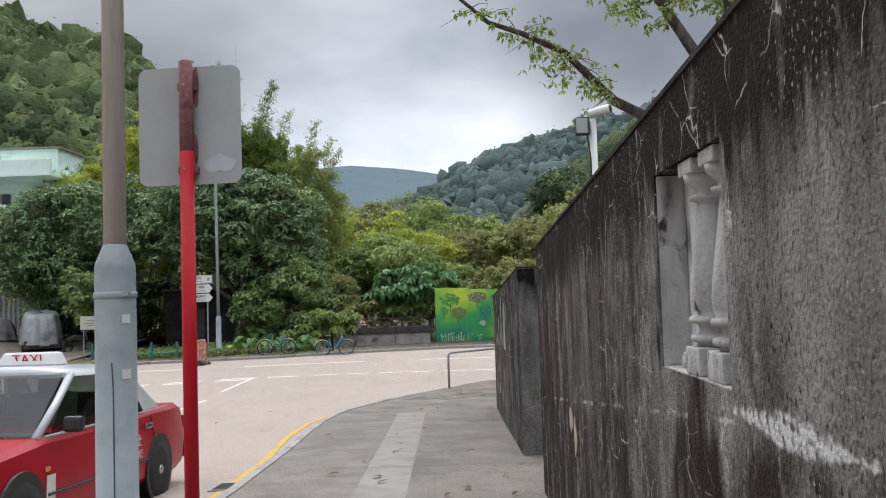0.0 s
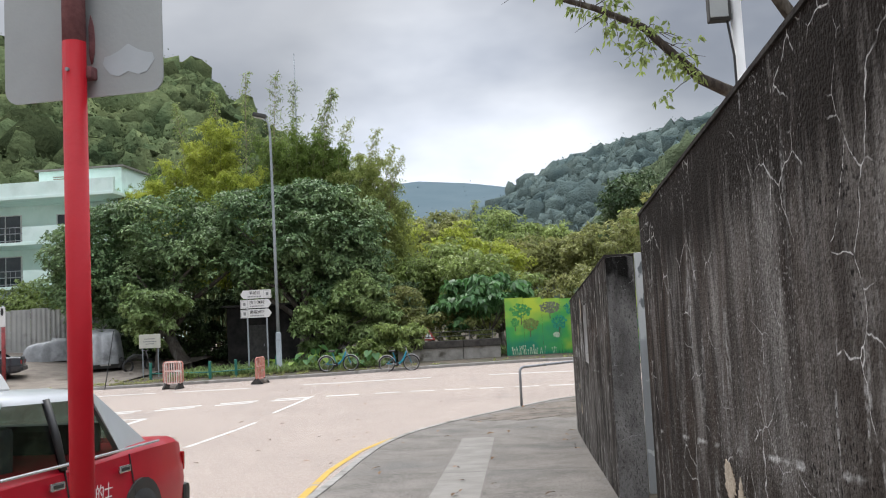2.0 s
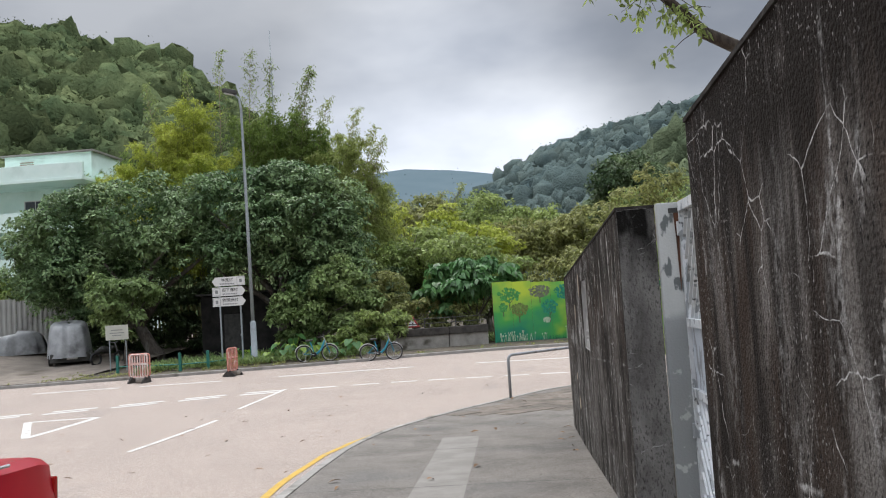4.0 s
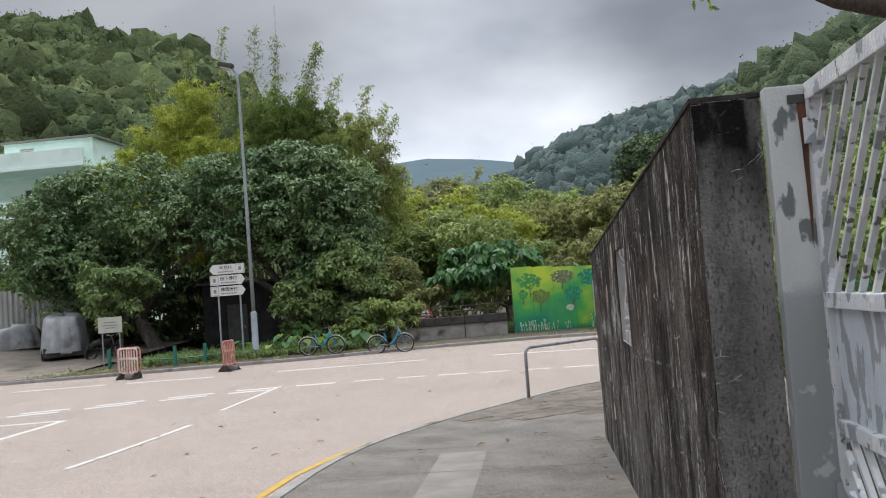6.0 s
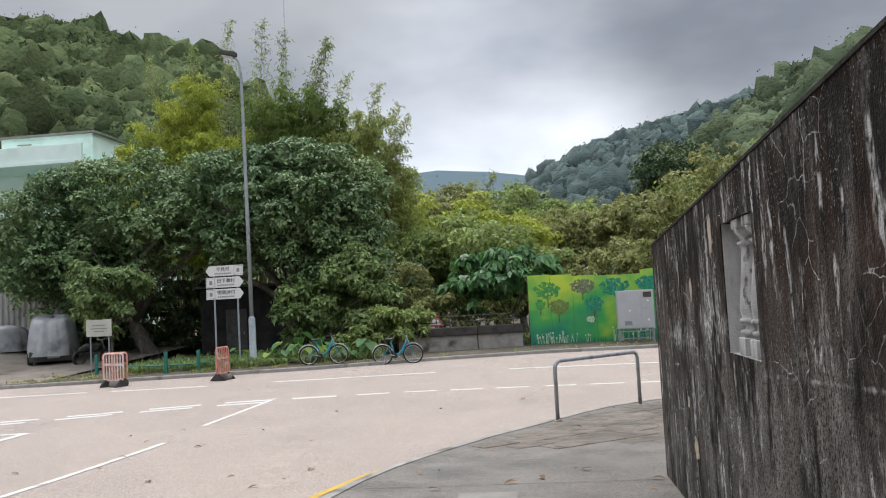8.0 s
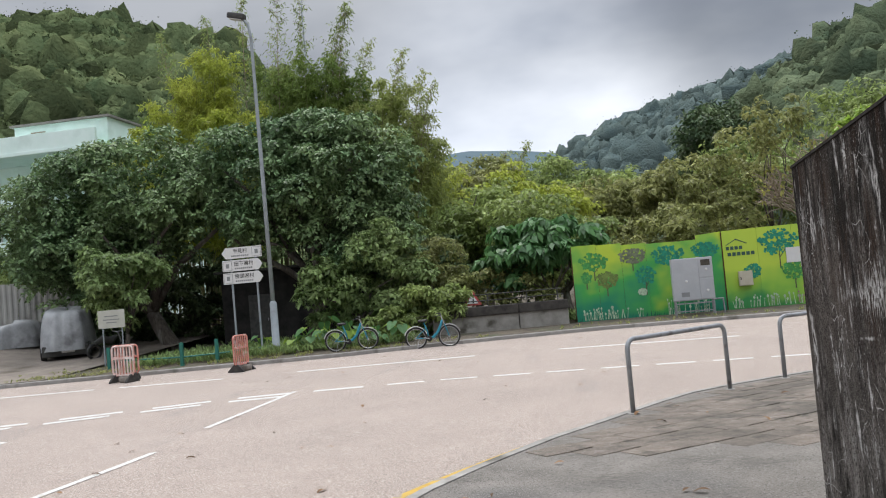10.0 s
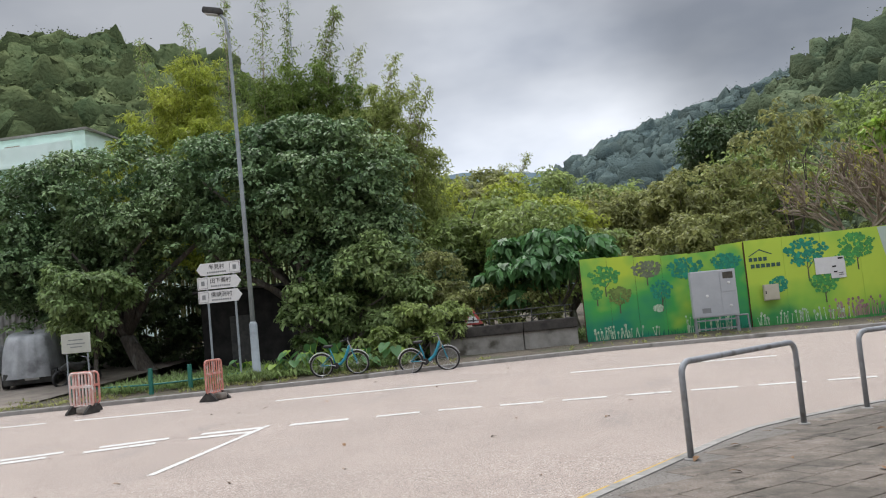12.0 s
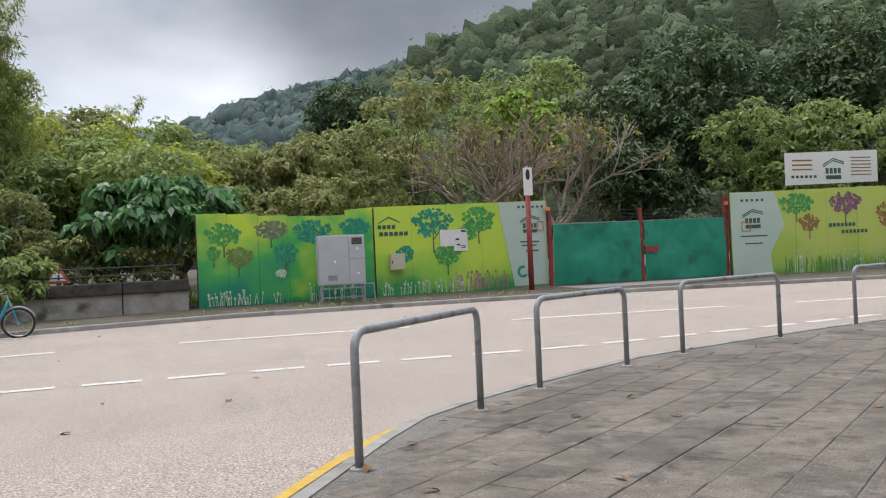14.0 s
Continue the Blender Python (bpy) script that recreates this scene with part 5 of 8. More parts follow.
def site_gate():
    net = mat("green_netting", (0.0, 0.21, 0.125), (0.008, 0.29, 0.175), scale=2.5, rough=0.6, bump=0.2, fine=14, c3=(0.0, 0.11, 0.06), c3_scale=1.2)
    t = thing("site_gate", pose(10.3, 42.98, 0), "closed site gate covered with green netting, red posts", "gate")
    for x, h in ((0.02, 2.75), (3.36, 2.66), (6.68, 3.0)):
        bm = bmesh.new()
        box(bm, (x, 0, (h + 0.05) / 2), (0.11, 0.11, h - 0.05), 0.01)
        part("post", bm, M["site_red"], t, "rusty red steel post")
    for x0, x1 in ((0.1, 3.28), (3.44, 6.6)):
        v, f = [], []
        nx, nz = 40, 14
        for j in range(nz + 1):
            for i in range(nx + 1):
                x = x0 + (x1 - x0) * i / nx
                z = 0.22 + (1.98 + 0.03 * x / 6) * j / nz
                sag = 0.05 * math.sin(x * 2.1 + z * 3) + 0.09 * noise.noise((x * 0.9, z * 1.8, 3)) + 0.035 * noise.noise((x * 3, z * 1.2, 9))
                v.append((x, -0.09 + 0.5 * sag, z))
        f = [(j * (nx + 1) + i, j * (nx + 1) + i + 1, (j + 1) * (nx + 1) + i + 1, (j + 1) * (nx + 1) + i) for j in range(nz) for i in range(nx)]
        raw("netting", v, f, net, t, True)
        bm = bmesh.new()
        for z in (0.2, 1.2, 2.22):
            box(bm, ((x0 + x1) / 2, 0.02, z), (x1 - x0, 0.04, 0.05))
        for k in range(5):
            box(bm, (x0 + (x1 - x0) * (k + 0.5) / 5, 0.02, 1.2), (0.04, 0.04, 2.0))
        part("leaf_frame", bm, M["steel"], t)
    bm = bmesh.new()
    box(bm, (3.65, -0.19, 1.25), (0.5, 0.03, 0.2), 0.01)
    part("latch", bm, M["site_red"], t)
    for z in (2.36, 2.48, 2.60):
        bm = bmesh.new()
        tube(bm, [(6.68 * k / 12, 0, z + 0.03 * math.sin(k * 1.7)) for k in range(13)], 0.008, 5)
        part("wire", bm, M["dark_gap"], t)
    for x in (-0.1, 6.75):
        bm = bmesh.new()
        box(bm, (x, -0.1, 2.72), (0.22, 0.1, 0.12), 0.02)
        part("warning_lamp", bm, mat("amber_lens", (0.7, 0.28, 0.08), (0.8, 0.34, 0.1), rough=0.3), t, "amber warning lamp")


site_gate()
bm = bmesh.new()
box(bm, (13.6, 41.6, road_z(41.6) + 0.07), (6.6, 1.9, 0.14), 0.03)
tagged(part("gate_ramp", bm, M["pave_light"]), "pale concrete ramp in front of the site gate", "ramp", kind="structure")


def red_post(at, top, label, seen_from_front=True):
    z0 = road_z(at[1]) + KERB - 0.02
    t = thing("road_sign", pose(at[0], at[1], z0), label, "road sign")
    bm = bmesh.new()
    lathe(bm, [(0.085, 0), (0.08, top - z0 - 0.9)], 14)
    part("pole", bm, M["site_red"], t, smooth=True)
    bm = bmesh.new()
    lathe(bm, [(0.05, top - z0 - 0.9), (0.05, top - z0 + 0.02)], 14)
    part("pole_top", bm, M["post_grey"], t, smooth=True)
    bm = bmesh.new()
    box(bm, (0, -0.07, top - z0 - 0.45), (0.3, 0.012, 0.86), 0.004)
    p = part("plate", bm, M["white_paint"], t, "narrow white plate")
    v, f = [], []
    flat_shape(v, f, [(0.07 * math.cos(a) - 0.0, top - z0 - 0.24 + 0.17 * math.sin(a)) for a in [2 * math.pi * i / 18 for i in range(18)]], 0.08)
    raw("symbol", v, f, M["black"], p)


red_post((9.1, 41.75), 3.98, "red pole with a narrow white plate in front of the hoarding")
red_post((-22.3, 37.0), 3.57, "red pole with a narrow white plate beside a driveway")

# ---------------------------------------------------------------- low wall, triangle sign, bicycles
def low_wall():
    a, b = Vector((-5.75, 40.95)), Vector((-1.08, 42.15))
    d = b - a
    L = d.length
    t = thing("low_wall", pose(a.x, a.y, road_z(41) + 0.04, 0, 0, math.degrees(math.atan2(d.y, d.x))), "low concrete parapet with a dark mossy coping", "wall")
    for i in range(2):
        bm = bmesh.new()
        x0, x1 = i * L * 0.63 + 0.01, (L * 0.63 if i == 0 else L) - 0.02
        box(bm, ((x0 + x1) / 2, 0.15, 0.3), (x1 - x0, 0.3, 0.66), 0.015)
        part("base_block", bm, mat("stained_pale_concrete", (0.26, 0.245, 0.22), (0.42, 0.40, 0.36), scale=2.5, rough=0.9, bump=0.5, c3=(0.10, 0.09, 0.07), c3_scale=1.6), t, "pale stained concrete base")
        bm = bmesh.new()
        box(bm, ((x0 + x1) / 2, 0.13, 0.79), (x1 - x0 + 0.015, 0.42, 0.33), 0.04)
        part("coping", bm, mat("mossy_coping", (0.03, 0.027, 0.024), (0.09, 0.08, 0.07), scale=4, rough=0.95, bump=0.8), t, "dark mossy coping")
    for x in (0.6, 2.0, 3.4, 4.5):
        bm = bmesh.new()
        tube(bm, [(x, 0.2, 0.9), (x, 0.2, 1.38)], 0.02, 8)
        part("rail_post", bm, M["dark_gap"], t)
    for z in (1.15, 1.36):
        bm = bmesh.new()
        tube(bm, [(0.3, 0.2, z), (L - 0.1, 0.2, z)], 0.018, 8)
        part("rail", bm, M["dark_gap"], t)


low_wall()


def triangle_sign():
    t = thing("warning_sign", pose(-4.45, 42.0, 0.98, -8, 0, 6), "faded red and white triangular warning sign leaning above the parapet", "road sign")
    def outline(s):
        return [(-s, -0.577 * s), (s, -0.577 * s), (0, 1.155 * s)]
    bm = bmesh.new()
    prism(bm, outline(0.34), 0.012, pose(0, 0, 0.3))
    part("border", bm, mat("faded_red", (0.42, 0.06, 0.05), (0.52, 0.10, 0.08), rough=0.6), t, "faded red border")
    bm = bmesh.new()
    prism(bm, outline(0.215), 0.006, pose(0, -0.006, 0.29))
    part("face", bm, M["white_paint"], t)
    bm = bmesh.new()
    box(bm, (0.03, -0.012, 0.26), (0.05, 0.004, 0.14))
    part("symbol", bm, M["black"], t)
    bm = bmesh.new()
    tube(bm, [(0, 0.04, -0.9), (0, 0.03, 0.5)], 0.025, 8)
    part("post", bm, M["rust"], t)


triangle_sign()


def bicycle(m, label):
    t = thing("bicycle", m, label, "bicycle", "shared bicycles parked on the far verge")
    tyre, alu = mat("tyre_rubber", (0.02, 0.02, 0.02), (0.035, 0.035, 0.035), rough=0.8), mat("bare_alloy", (0.5, 0.5, 0.5), (0.6, 0.6, 0.6), rough=0.35, metal=0.8)
    blue = mat("turquoise_paint", (0.02, 0.26, 0.36), (0.03, 0.31, 0.42), scale=4, rough=0.4)
    R = 0.325
    for x in (0.0, 1.04):
        bm = bmesh.new()
        tube(bm, [(x + R * math.cos(a), 0, R + R * math.sin(a)) for a in [2 * math.pi * i / 28 for i in range(29)]], 0.024, 8, False)
        w = part("wheel", bm, tyre, t, smooth=True)
        bm = bmesh.new()
        tube(bm, [(x + (R - 0.035) * math.cos(a), 0, R + (R - 0.035) * math.sin(a)) for a in [2 * math.pi * i / 28 for i in range(29)]], 0.012, 6, False)
        part("rim", bm, alu, w)
        bm = bmesh.new()
        for k in range(14):
            a = 2 * math.pi * k / 14
            tube(bm, [(x, 0, R), (x + (R - 0.03) * math.cos(a), 0, R + (R - 0.03) * math.sin(a))], 0.003, 4)
        part("spokes", bm, alu, w)
        bm = bmesh.new()
        lathe(bm, [(0.03, -0.05), (0.03, 0.05)], 10)
        bmesh.ops.transform(bm, matrix=pose(x, 0, R, 90), verts=bm.verts)
        part("hub", bm, alu, w)
        bm = bmesh.new()
        tube(bm, [(x + 0.37 * math.cos(radians(a)), 0, R + 0.37 * math.sin(radians(a))) for a in range(20, 175, 12)], 0.014, 6)
        part("mudguard", bm, M["white_paint"] if x == 0 else alu, t)
    bm = bmesh.new()
    tube(bm, [(0.40, 0, 0.30), (0.36, 0, 0.55), (0.28, 0, 0.80)], 0.022, 10)
    part("seat_tube", bm, blue, t, smooth=True)
    bm = bmesh.new()
    tube(bm, [(0.42, 0, 0.30), (0.55, 0, 0.33), (0.70, 0, 0.48), (0.80, 0, 0.68), (0.86, 0, 0.84)], [0.04, 0.045, 0.045, 0.042, 0.03], 12)
    part("step_through_frame", bm, blue, t, smooth=True)
    for y in (-0.05, 0.05):
        for kind, pts, r in (("chain_stay", [(0, y, R), (0.42, y * 0.4, 0.30)], 0.012), ("seat_stay", [(0, y, R), (0.33, y * 0.4, 0.62)], 0.012), ("fork_blade", [(1.04, y, R), (0.92, y, 0.72)], 0.014)):
            bm = bmesh.new()
            tube(bm, pts, r, 6)
            part(kind, bm, blue, t)
    bm = bmesh.new()
    tube(bm, [(0.92, 0, 0.70), (0.83, 0, 0.98)], 0.02, 8)
    part("stem", bm, alu, t)
    bm = bmesh.new()
    tube(bm, [(0.68, -0.28, 1.0), (0.80, -0.2, 1.02), (0.84, 0, 0.99), (0.80, 0.2, 1.02), (0.68, 0.28, 1.0)], 0.014, 8)
    part("handlebar", bm, M["black"], t)
    bm = bmesh.new()
    box(bm, (0.25, 0, 0.86), (0.27, 0.15, 0.06), 0.025)
    part("saddle", bm, M["black"], t)
    bm = bmesh.new()
    for s in (1, -1):
        tube(bm, [(0.42, 0.05 * s, 0.29), (0.42 + 0.16 * s, 0.07 * s, 0.29 - 0.05 * s), (0.42 + 0.16 * s, 0.15 * s, 0.29 - 0.05 * s)], 0.012, 6)
    part("cranks", bm, alu, t)
    bm = bmesh.new()
    lathe(bm, [(0.09, -0.012), (0.09, 0.012)], 18)
    bmesh.ops.transform(bm, matrix=pose(0.42, -0.03, 0.29, 90), verts=bm.verts)
    part("chain_guard", bm, M["black"], t)
    bm = bmesh.new()
    tube(bm, [(0.1, -0.06, 0.3), (0.02, -0.16, 0.0)], 0.01, 6)
    part("kickstand", bm, alu, t)
    return t


bicycle(pose(-8.32, 37.75, road_z(37.75) + KERB - 0.01, 7, 0, 2), "turquoise shared bicycle parked among plants on the verge")
bicycle(pose(-5.76, 37.86, road_z(37.86), 7, 0, 4), "turquoise shared bicycle leaning at the far kerb")

# ---------------------------------------------------------------- street furniture beyond the road
def lamp_far():
    x, y = -10.65, 38.7
    t = thing("street_lamp", pose(x, y, road_z(y) + KERB - 0.02), "tall grey street lamp with a slim tapering shaft", "street lamp")
    bm = bmesh.new()
    lathe(bm, [(0.16, 0), (0.16, 0.03), (0.125, 0.05), (0.12, 1.68), (0.075, 1.76)], 18)
    part("base_column", bm, M["post_grey"], t, "grey lower column", smooth=True)
    bm = bmesh.new()
    tube(bm, [(0, 0, 1.7), (-0.02, 0, 6), (-0.05, 0, 10.6), (-0.12, 0, 11.1), (-0.36, 0, 11.36)], [0.075, 0.065, 0.05, 0.045, 0.04], 14)
    part("shaft", bm, M["post_grey"], t, smooth=True)
    bm = bmesh.new()
    box(bm, (0, 0, 0), (0.62, 0.3, 0.2), 0.07)
    bmesh.ops.transform(bm, matrix=pose(-0.5, 0, 11.42, 0, 14, 0), verts=bm.verts)
    part("lantern", bm, M["dark_gap"], t, "dark lantern head")
    bm = bmesh.new()
    box(bm, (0, 0, 0), (0.42, 0.22, 0.03), 0.01)
    bmesh.ops.transform(bm, matrix=pose(-0.53, 0, 11.31, 0, 14, 0), verts=bm.verts)
    part("lens", bm, M["white_paint"], t)


lamp_far()


def direction_sign():
    x, y = -11.58, 38.6
    zb = road_z(y) + KERB - 0.02
    t = thing("direction_sign", pose(x, y, zb), "white village direction boards on two grey posts", "direction sign")
    for px, h in ((-0.41, 3.3), (0.46, 3.3)):
        bm = bmesh.new()
        tube(bm, [(px, 0.05, 0), (px, 0.05, h)], 0.035, 10)
        part("post", bm, M["post_grey"], t)
    for z, left, word in ((3.46, True, "半見村"), (3.04, False, "田下灣村"), (2.62, False, "佛頭洲村")):
        w, h, a = 0.70, 0.185, 0.14
        o = [(-w + a, -h), (w, -h), (w, h), (-w + a, h), (-w, 0)] if left else [(-w, -h), (w - a, -h), (w, 0), (w - a, h), (-w, h)]
        bm = bmesh.new()
        prism(bm, o, 0.02, pose(0, 0, z))
        b = part("board", bm, M["white_paint"], t)
        s = 1 if left else -1
        lettering("name_text", word, 0.17, M["black"], b, pose(-0.1 * s + 0.05 * s, -0.005, z + 0.05))
        bm = bmesh.new()
        for k in range(9):
            box(bm, (-0.34 + 0.07 * k - 0.05 * s + 0.05, -0.003, z - 0.1), (0.05, 0.004, 0.05))
        part("small_print", bm, M["grey_bar"], b)
        bm = bmesh.new()
        ex = 0.52 * s
        for dx, dz, sx, sz in ((0, 0.15, 0.3, 0.012), (0, -0.15, 0.3, 0.012), (-0.15, 0, 0.012, 0.31), (0.15, 0, 0.012, 0.31)):
            box(bm, (ex + dx, -0.003, z + dz), (sx, 0.004, sz))
        box(bm, (ex, -0.003, z), (0.11, 0.004, 0.14))
        box(bm, (ex, -0.005, z), (0.06, 0.004, 0.02))
        part("pictogram", bm, M["grey_bar"], b)
    return t


direction_sign()


def notice_board():
    y = 39.0
    zb = road_z(y) + KERB - 0.02
    t = thing("notice_board", pose(-16.65, y, zb), "small off-white notice board on two thin posts", "notice board")
    for x in (-0.36, 0.36):
        bm = bmesh.new()
        tube(bm, [(x, 0.04, 0), (x, 0.04, 1.9)], 0.025, 8)
        part("post", bm, M["post_grey"], t)
    bm = bmesh.new()
    box(bm, (0, 0, 1.62), (1.0, 0.02, 0.62), 0.005)
    b = part("board", bm, mat("yellowed_board", (0.55, 0.55, 0.47), (0.64, 0.64, 0.56), scale=3, rough=0.6), t)
    bm = bmesh.new()
    for z, w in ((1.72, 0.5), (1.6, 0.62), (1.5, 0.4)):
        box(bm, (0, -0.013, z), (w, 0.004, 0.035))
    part("print", bm, M["grey_bar"], b)


notice_board()


def barrier(m, label, tone):
    """A light tubular barrier on two splayed rubber feet."""
    t = thing("barrier", m, label, "road barrier", "plastic road barriers")
    pink = {"pale": mat("sun_bleached_pink_plastic", (0.66, 0.36, 0.30), (0.80, 0.60, 0.54), scale=3, rough=0.55, c3=(0.82, 0.74, 0.70), c3_scale=4, c3_lo=0.45, c3_hi=0.6),
            "red": mat("faded_orange_red_plastic", (0.60, 0.19, 0.14), (0.72, 0.32, 0.26), scale=3, rough=0.55, c3=(0.78, 0.55, 0.50), c3_scale=5, c3_lo=0.52, c3_hi=0.64)}[tone]
    c, W, z0, z1 = 0.10, 0.38, 0.20, 1.02
    arc = lambda cx, cz, a: [(cx + c * math.cos(radians(a + 15 * i)), 0, cz + c * math.sin(radians(a + 15 * i))) for i in range(7)]
    pts = [*arc(W - c, z1 - c, 0), *arc(-W + c, z1 - c, 90), *arc(-W + c, z0 + c, 180), *arc(W - c, z0 + c, 270)]
    bm = bmesh.new()
    tube(bm, pts + pts[:1], 0.026, 8, False)
    part("frame", bm, pink, t, smooth=True)
    for k in range(6):
        bm = bmesh.new()
        box(bm, (-0.27 + 0.108 * k, 0, 0.61), (0.032, 0.03, 0.80), 0.008)
        part("bar", bm, pink, t)
    bm = bmesh.new()
    box(bm, (0, -0.003, 0.68), (0.72, 0.04, 0.06), 0.008)
    part("band", bm, pink, t)
    rubber = mat("grimy_black_rubber", (0.03, 0.028, 0.026), (0.08, 0.072, 0.065), scale=8, rough=0.9, bump=0.4)
    for x in (-0.30, 0.30):
        bm = bmesh.new()
        prism(bm, [(-0.26, 0.0), (0.26, 0.0), (0.24, 0.05), (0.05, 0.22), (-0.05, 0.22), (-0.24, 0.05)], 0.07, pose(x + 0.035, 0, 0, 0, 0, 90))
        part("foot", bm, rubber, t, "splayed black rubber foot")
    bm = bmesh.new()
    box(bm, (0.12, -0.06, 0.10), (0.34, 0.26, 0.18), 0.07)
    for v in bm.verts:
        v.co.z += 0.03 * noise.noise(v.co * 9) - 0.25 * abs(v.co.x - 0.12) ** 2
        v.co.z = max(v.co.z, 0.0)
    part("sandbag", bm, mat("grimy_sandbag", (0.14, 0.12, 0.10), (0.30, 0.265, 0.23), scale=6, rough=0.95, bump=0.6), t, "grimy sagging sandbag weight", smooth=True)
    return t


barrier(pose(-13.55, 34.20, road_z(34.2), 0, 0, -14), "sun-bleached pink plastic road barrier weighted with a sandbag", "pale")
barrier(pose(-13.72, 34.62, road_z(34.6), 0, 0, 8), "faded orange-red plastic road barrier leaning behind a paler one", "red")
barrier(pose(-10.3, 34.9, road_z(34.9), 0, 0, 82), "faded orange-red plastic road barrier turned edge-on to the kerb", "red")

green_paint = mat("green_rail_paint", (0.02, 0.17, 0.13), (0.03, 0.22, 0.17), scale=5, rough=0.5)
gr = thing("stream_rail", pose(0, 0, road_z(37) + KERB - 0.02), "short green metal guard rail at the verge", "guard rail")
posts = [(-16.0, 37.6), (-13.1, 36.9), (-12.15, 37.4), (-10.95, 39.3)]
for x, y in posts:
    bm = bmesh.new()
    box(bm, (x, y, 0.36), (0.1, 0.1, 0.76), 0.01)
    part("post", bm, green_paint, gr)
for (xa, ya), (xb, yb) in zip(posts, posts[1:]):
    bm = bmesh.new()
    tube(bm, [(xa, ya, 0.28), (xb, yb, 0.28)], 0.025, 8)
    part("rail", bm, green_paint, gr)

# ---------------------------------------------------------------- driveway, fence, covered vehicles, house
def drive_z(x, y):
    return road_z(36) + 0.09 + max(0, y - 36.2) * 0.045 + min(max(0, -22.0 - x), 9) * 0.13 * min(1, max(0, (y - 36) / 6))


xs = [-46 + 1.0 * i for i in range(30)]
verts = [(x, far_y(x) + 0.1 + (60 - far_y(x)) * (k / 16) ** 1.3, 0) for k in range(17) for x in xs]
verts = [(x, y, drive_z(x, y) + 0.03) for x, y, z in verts]
faces = [(k * 30 + i, k * 30 + i + 1, (k + 1) * 30 + i + 1, (k + 1) * 30 + i) for k in range(16) for i in range(29)]
tagged(raw("driveway", verts, faces, mat("earthy_concrete", (0.20, 0.168, 0.136), (0.33, 0.28, 0.23), scale=1.2, rough=0.92, bump=0.7, c3=(0.11, 0.085, 0.06), c3_scale=0.6), smooth=True), "earth-stained concrete driveway beside the road", "driveway", kind="structure")


def sheet_fence():
    a, b = Vector((-40.0, 41.5)), Vector((-23.6, 48.8))
    d = b - a
    L = d.length
    t = thing("fence", pose(a.x, a.y, 0, 0, 0, math.degrees(math.atan2(d.y, d.x))), "grey corrugated metal sheet fence", "fence")
    light = mat("grey_sheet", (0.44, 0.44, 0.42), (0.54, 0.54, 0.51), scale=1, rough=0.6, metal=0.2, c3=(0.22, 0.21, 0.2), c3_scale=0.8)
    dark = mat("blue_grey_sheet", (0.27, 0.30, 0.34), (0.34, 0.37, 0.41), scale=1, rough=0.6, metal=0.2)
    n = 18
    for i in range(n):
        x0, x1 = L * i / n, L * (i + 1) / n - 0.01
        v, f = [], []
        cols = 16
        for k in range(cols + 1):
            x = x0 + (x1 - x0) * k / cols
            off = 0.025 if k % 4 in (1, 2) else 0.0
            p = a + d * (x / L)
            zb = drive_z(p.x, p.y) - 0.1
            v += [(x, off, zb), (x, off, 3.62 + 0.05 * (i % 3))]
        f = [(2 * k, 2 * k + 2, 2 * k + 3, 2 * k + 1) for k in range(cols)]
        raw("sheet", v, f, dark if i < 9 else light, t)


sheet_fence()


def draped(name, m, size, label, category, material, folds=0.05, flare=0.1):
    """A tarpaulin fallen over a vehicle: a loft of rounded rings with creases."""
    t = thing(name, m, label, category)
    sx, sy, sz = size
    v, f = [], []
    nr, ns = 14, 44
    for j in range(nr + 1):
        u = j / nr
        z = sz * math.sin(u * math.pi / 2) ** 0.8
        shrink = (1 - u ** 4.5) if u < 1 else 0.0
        if category == "van":
            shrink = (1 - 0.26 * u) * (1 - u ** 9)
        shrink = max(shrink, 0.02) * (1 + flare * (1 - u))
        for k in range(ns):
            a = 2 * math.pi * k / ns
            c, s_ = math.cos(a), math.sin(a)
            sq = (abs(c) ** 4 + abs(s_) ** 4) ** -0.25
            wob = 1 + folds * (1 - 0.6 * u) * noise.noise((c * 5, s_ * 5, u * 1.5)) + 0.5 * folds * math.sin(k * 1.9 + 3 * noise.noise((c * 2, s_ * 2, 1)))
            front = 1.0
            zz = z * (1 - 0.10 * max(0, -s_) ** 2 * u) if category == "van" else z * (1 + 0.1 * c)
            v.append((c * sq * sx / 2 * shrink * wob, s_ * sq * sy / 2 * shrink * wob, zz))
    f = [(j * ns + k, j * ns + (k + 1) % ns, (j + 1) * ns + (k + 1) % ns, (j + 1) * ns + k) for j in range(nr) for k in range(ns)]
    f.append(tuple(nr * ns + k for k in range(ns)))
    raw("tarpaulin", v, f, material, t, True)
    return t


tarp = mat("silver_grey_tarpaulin", (0.30, 0.31, 0.315), (0.48, 0.49, 0.495), scale=2, rough=0.45, bump=0.5, fine=9, c3=(0.16, 0.16, 0.165), c3_scale=1.5)
van = draped("covered_van", pose(-21.2, 43.5, drive_z(-21.2, 43.5) + 0.30, 0, 0, 28), (1.9, 4.2, 1.72), "van under a wrinkled silver-grey cover", "van", tarp, 0.05, 0.03)
bm = bmesh.new()
box(bm, (0, 0, 0.0), (1.66, 3.9, 0.42), 0.06)
part("underbody", bm, M["dark_gap"], van, "dark sills below the cover")
bm = bmesh.new()
box(bm, (0.1, -1.97, -0.02), (0.46, 0.02, 0.11), 0.004)
part("number_plate", bm, M["white_paint"], van)
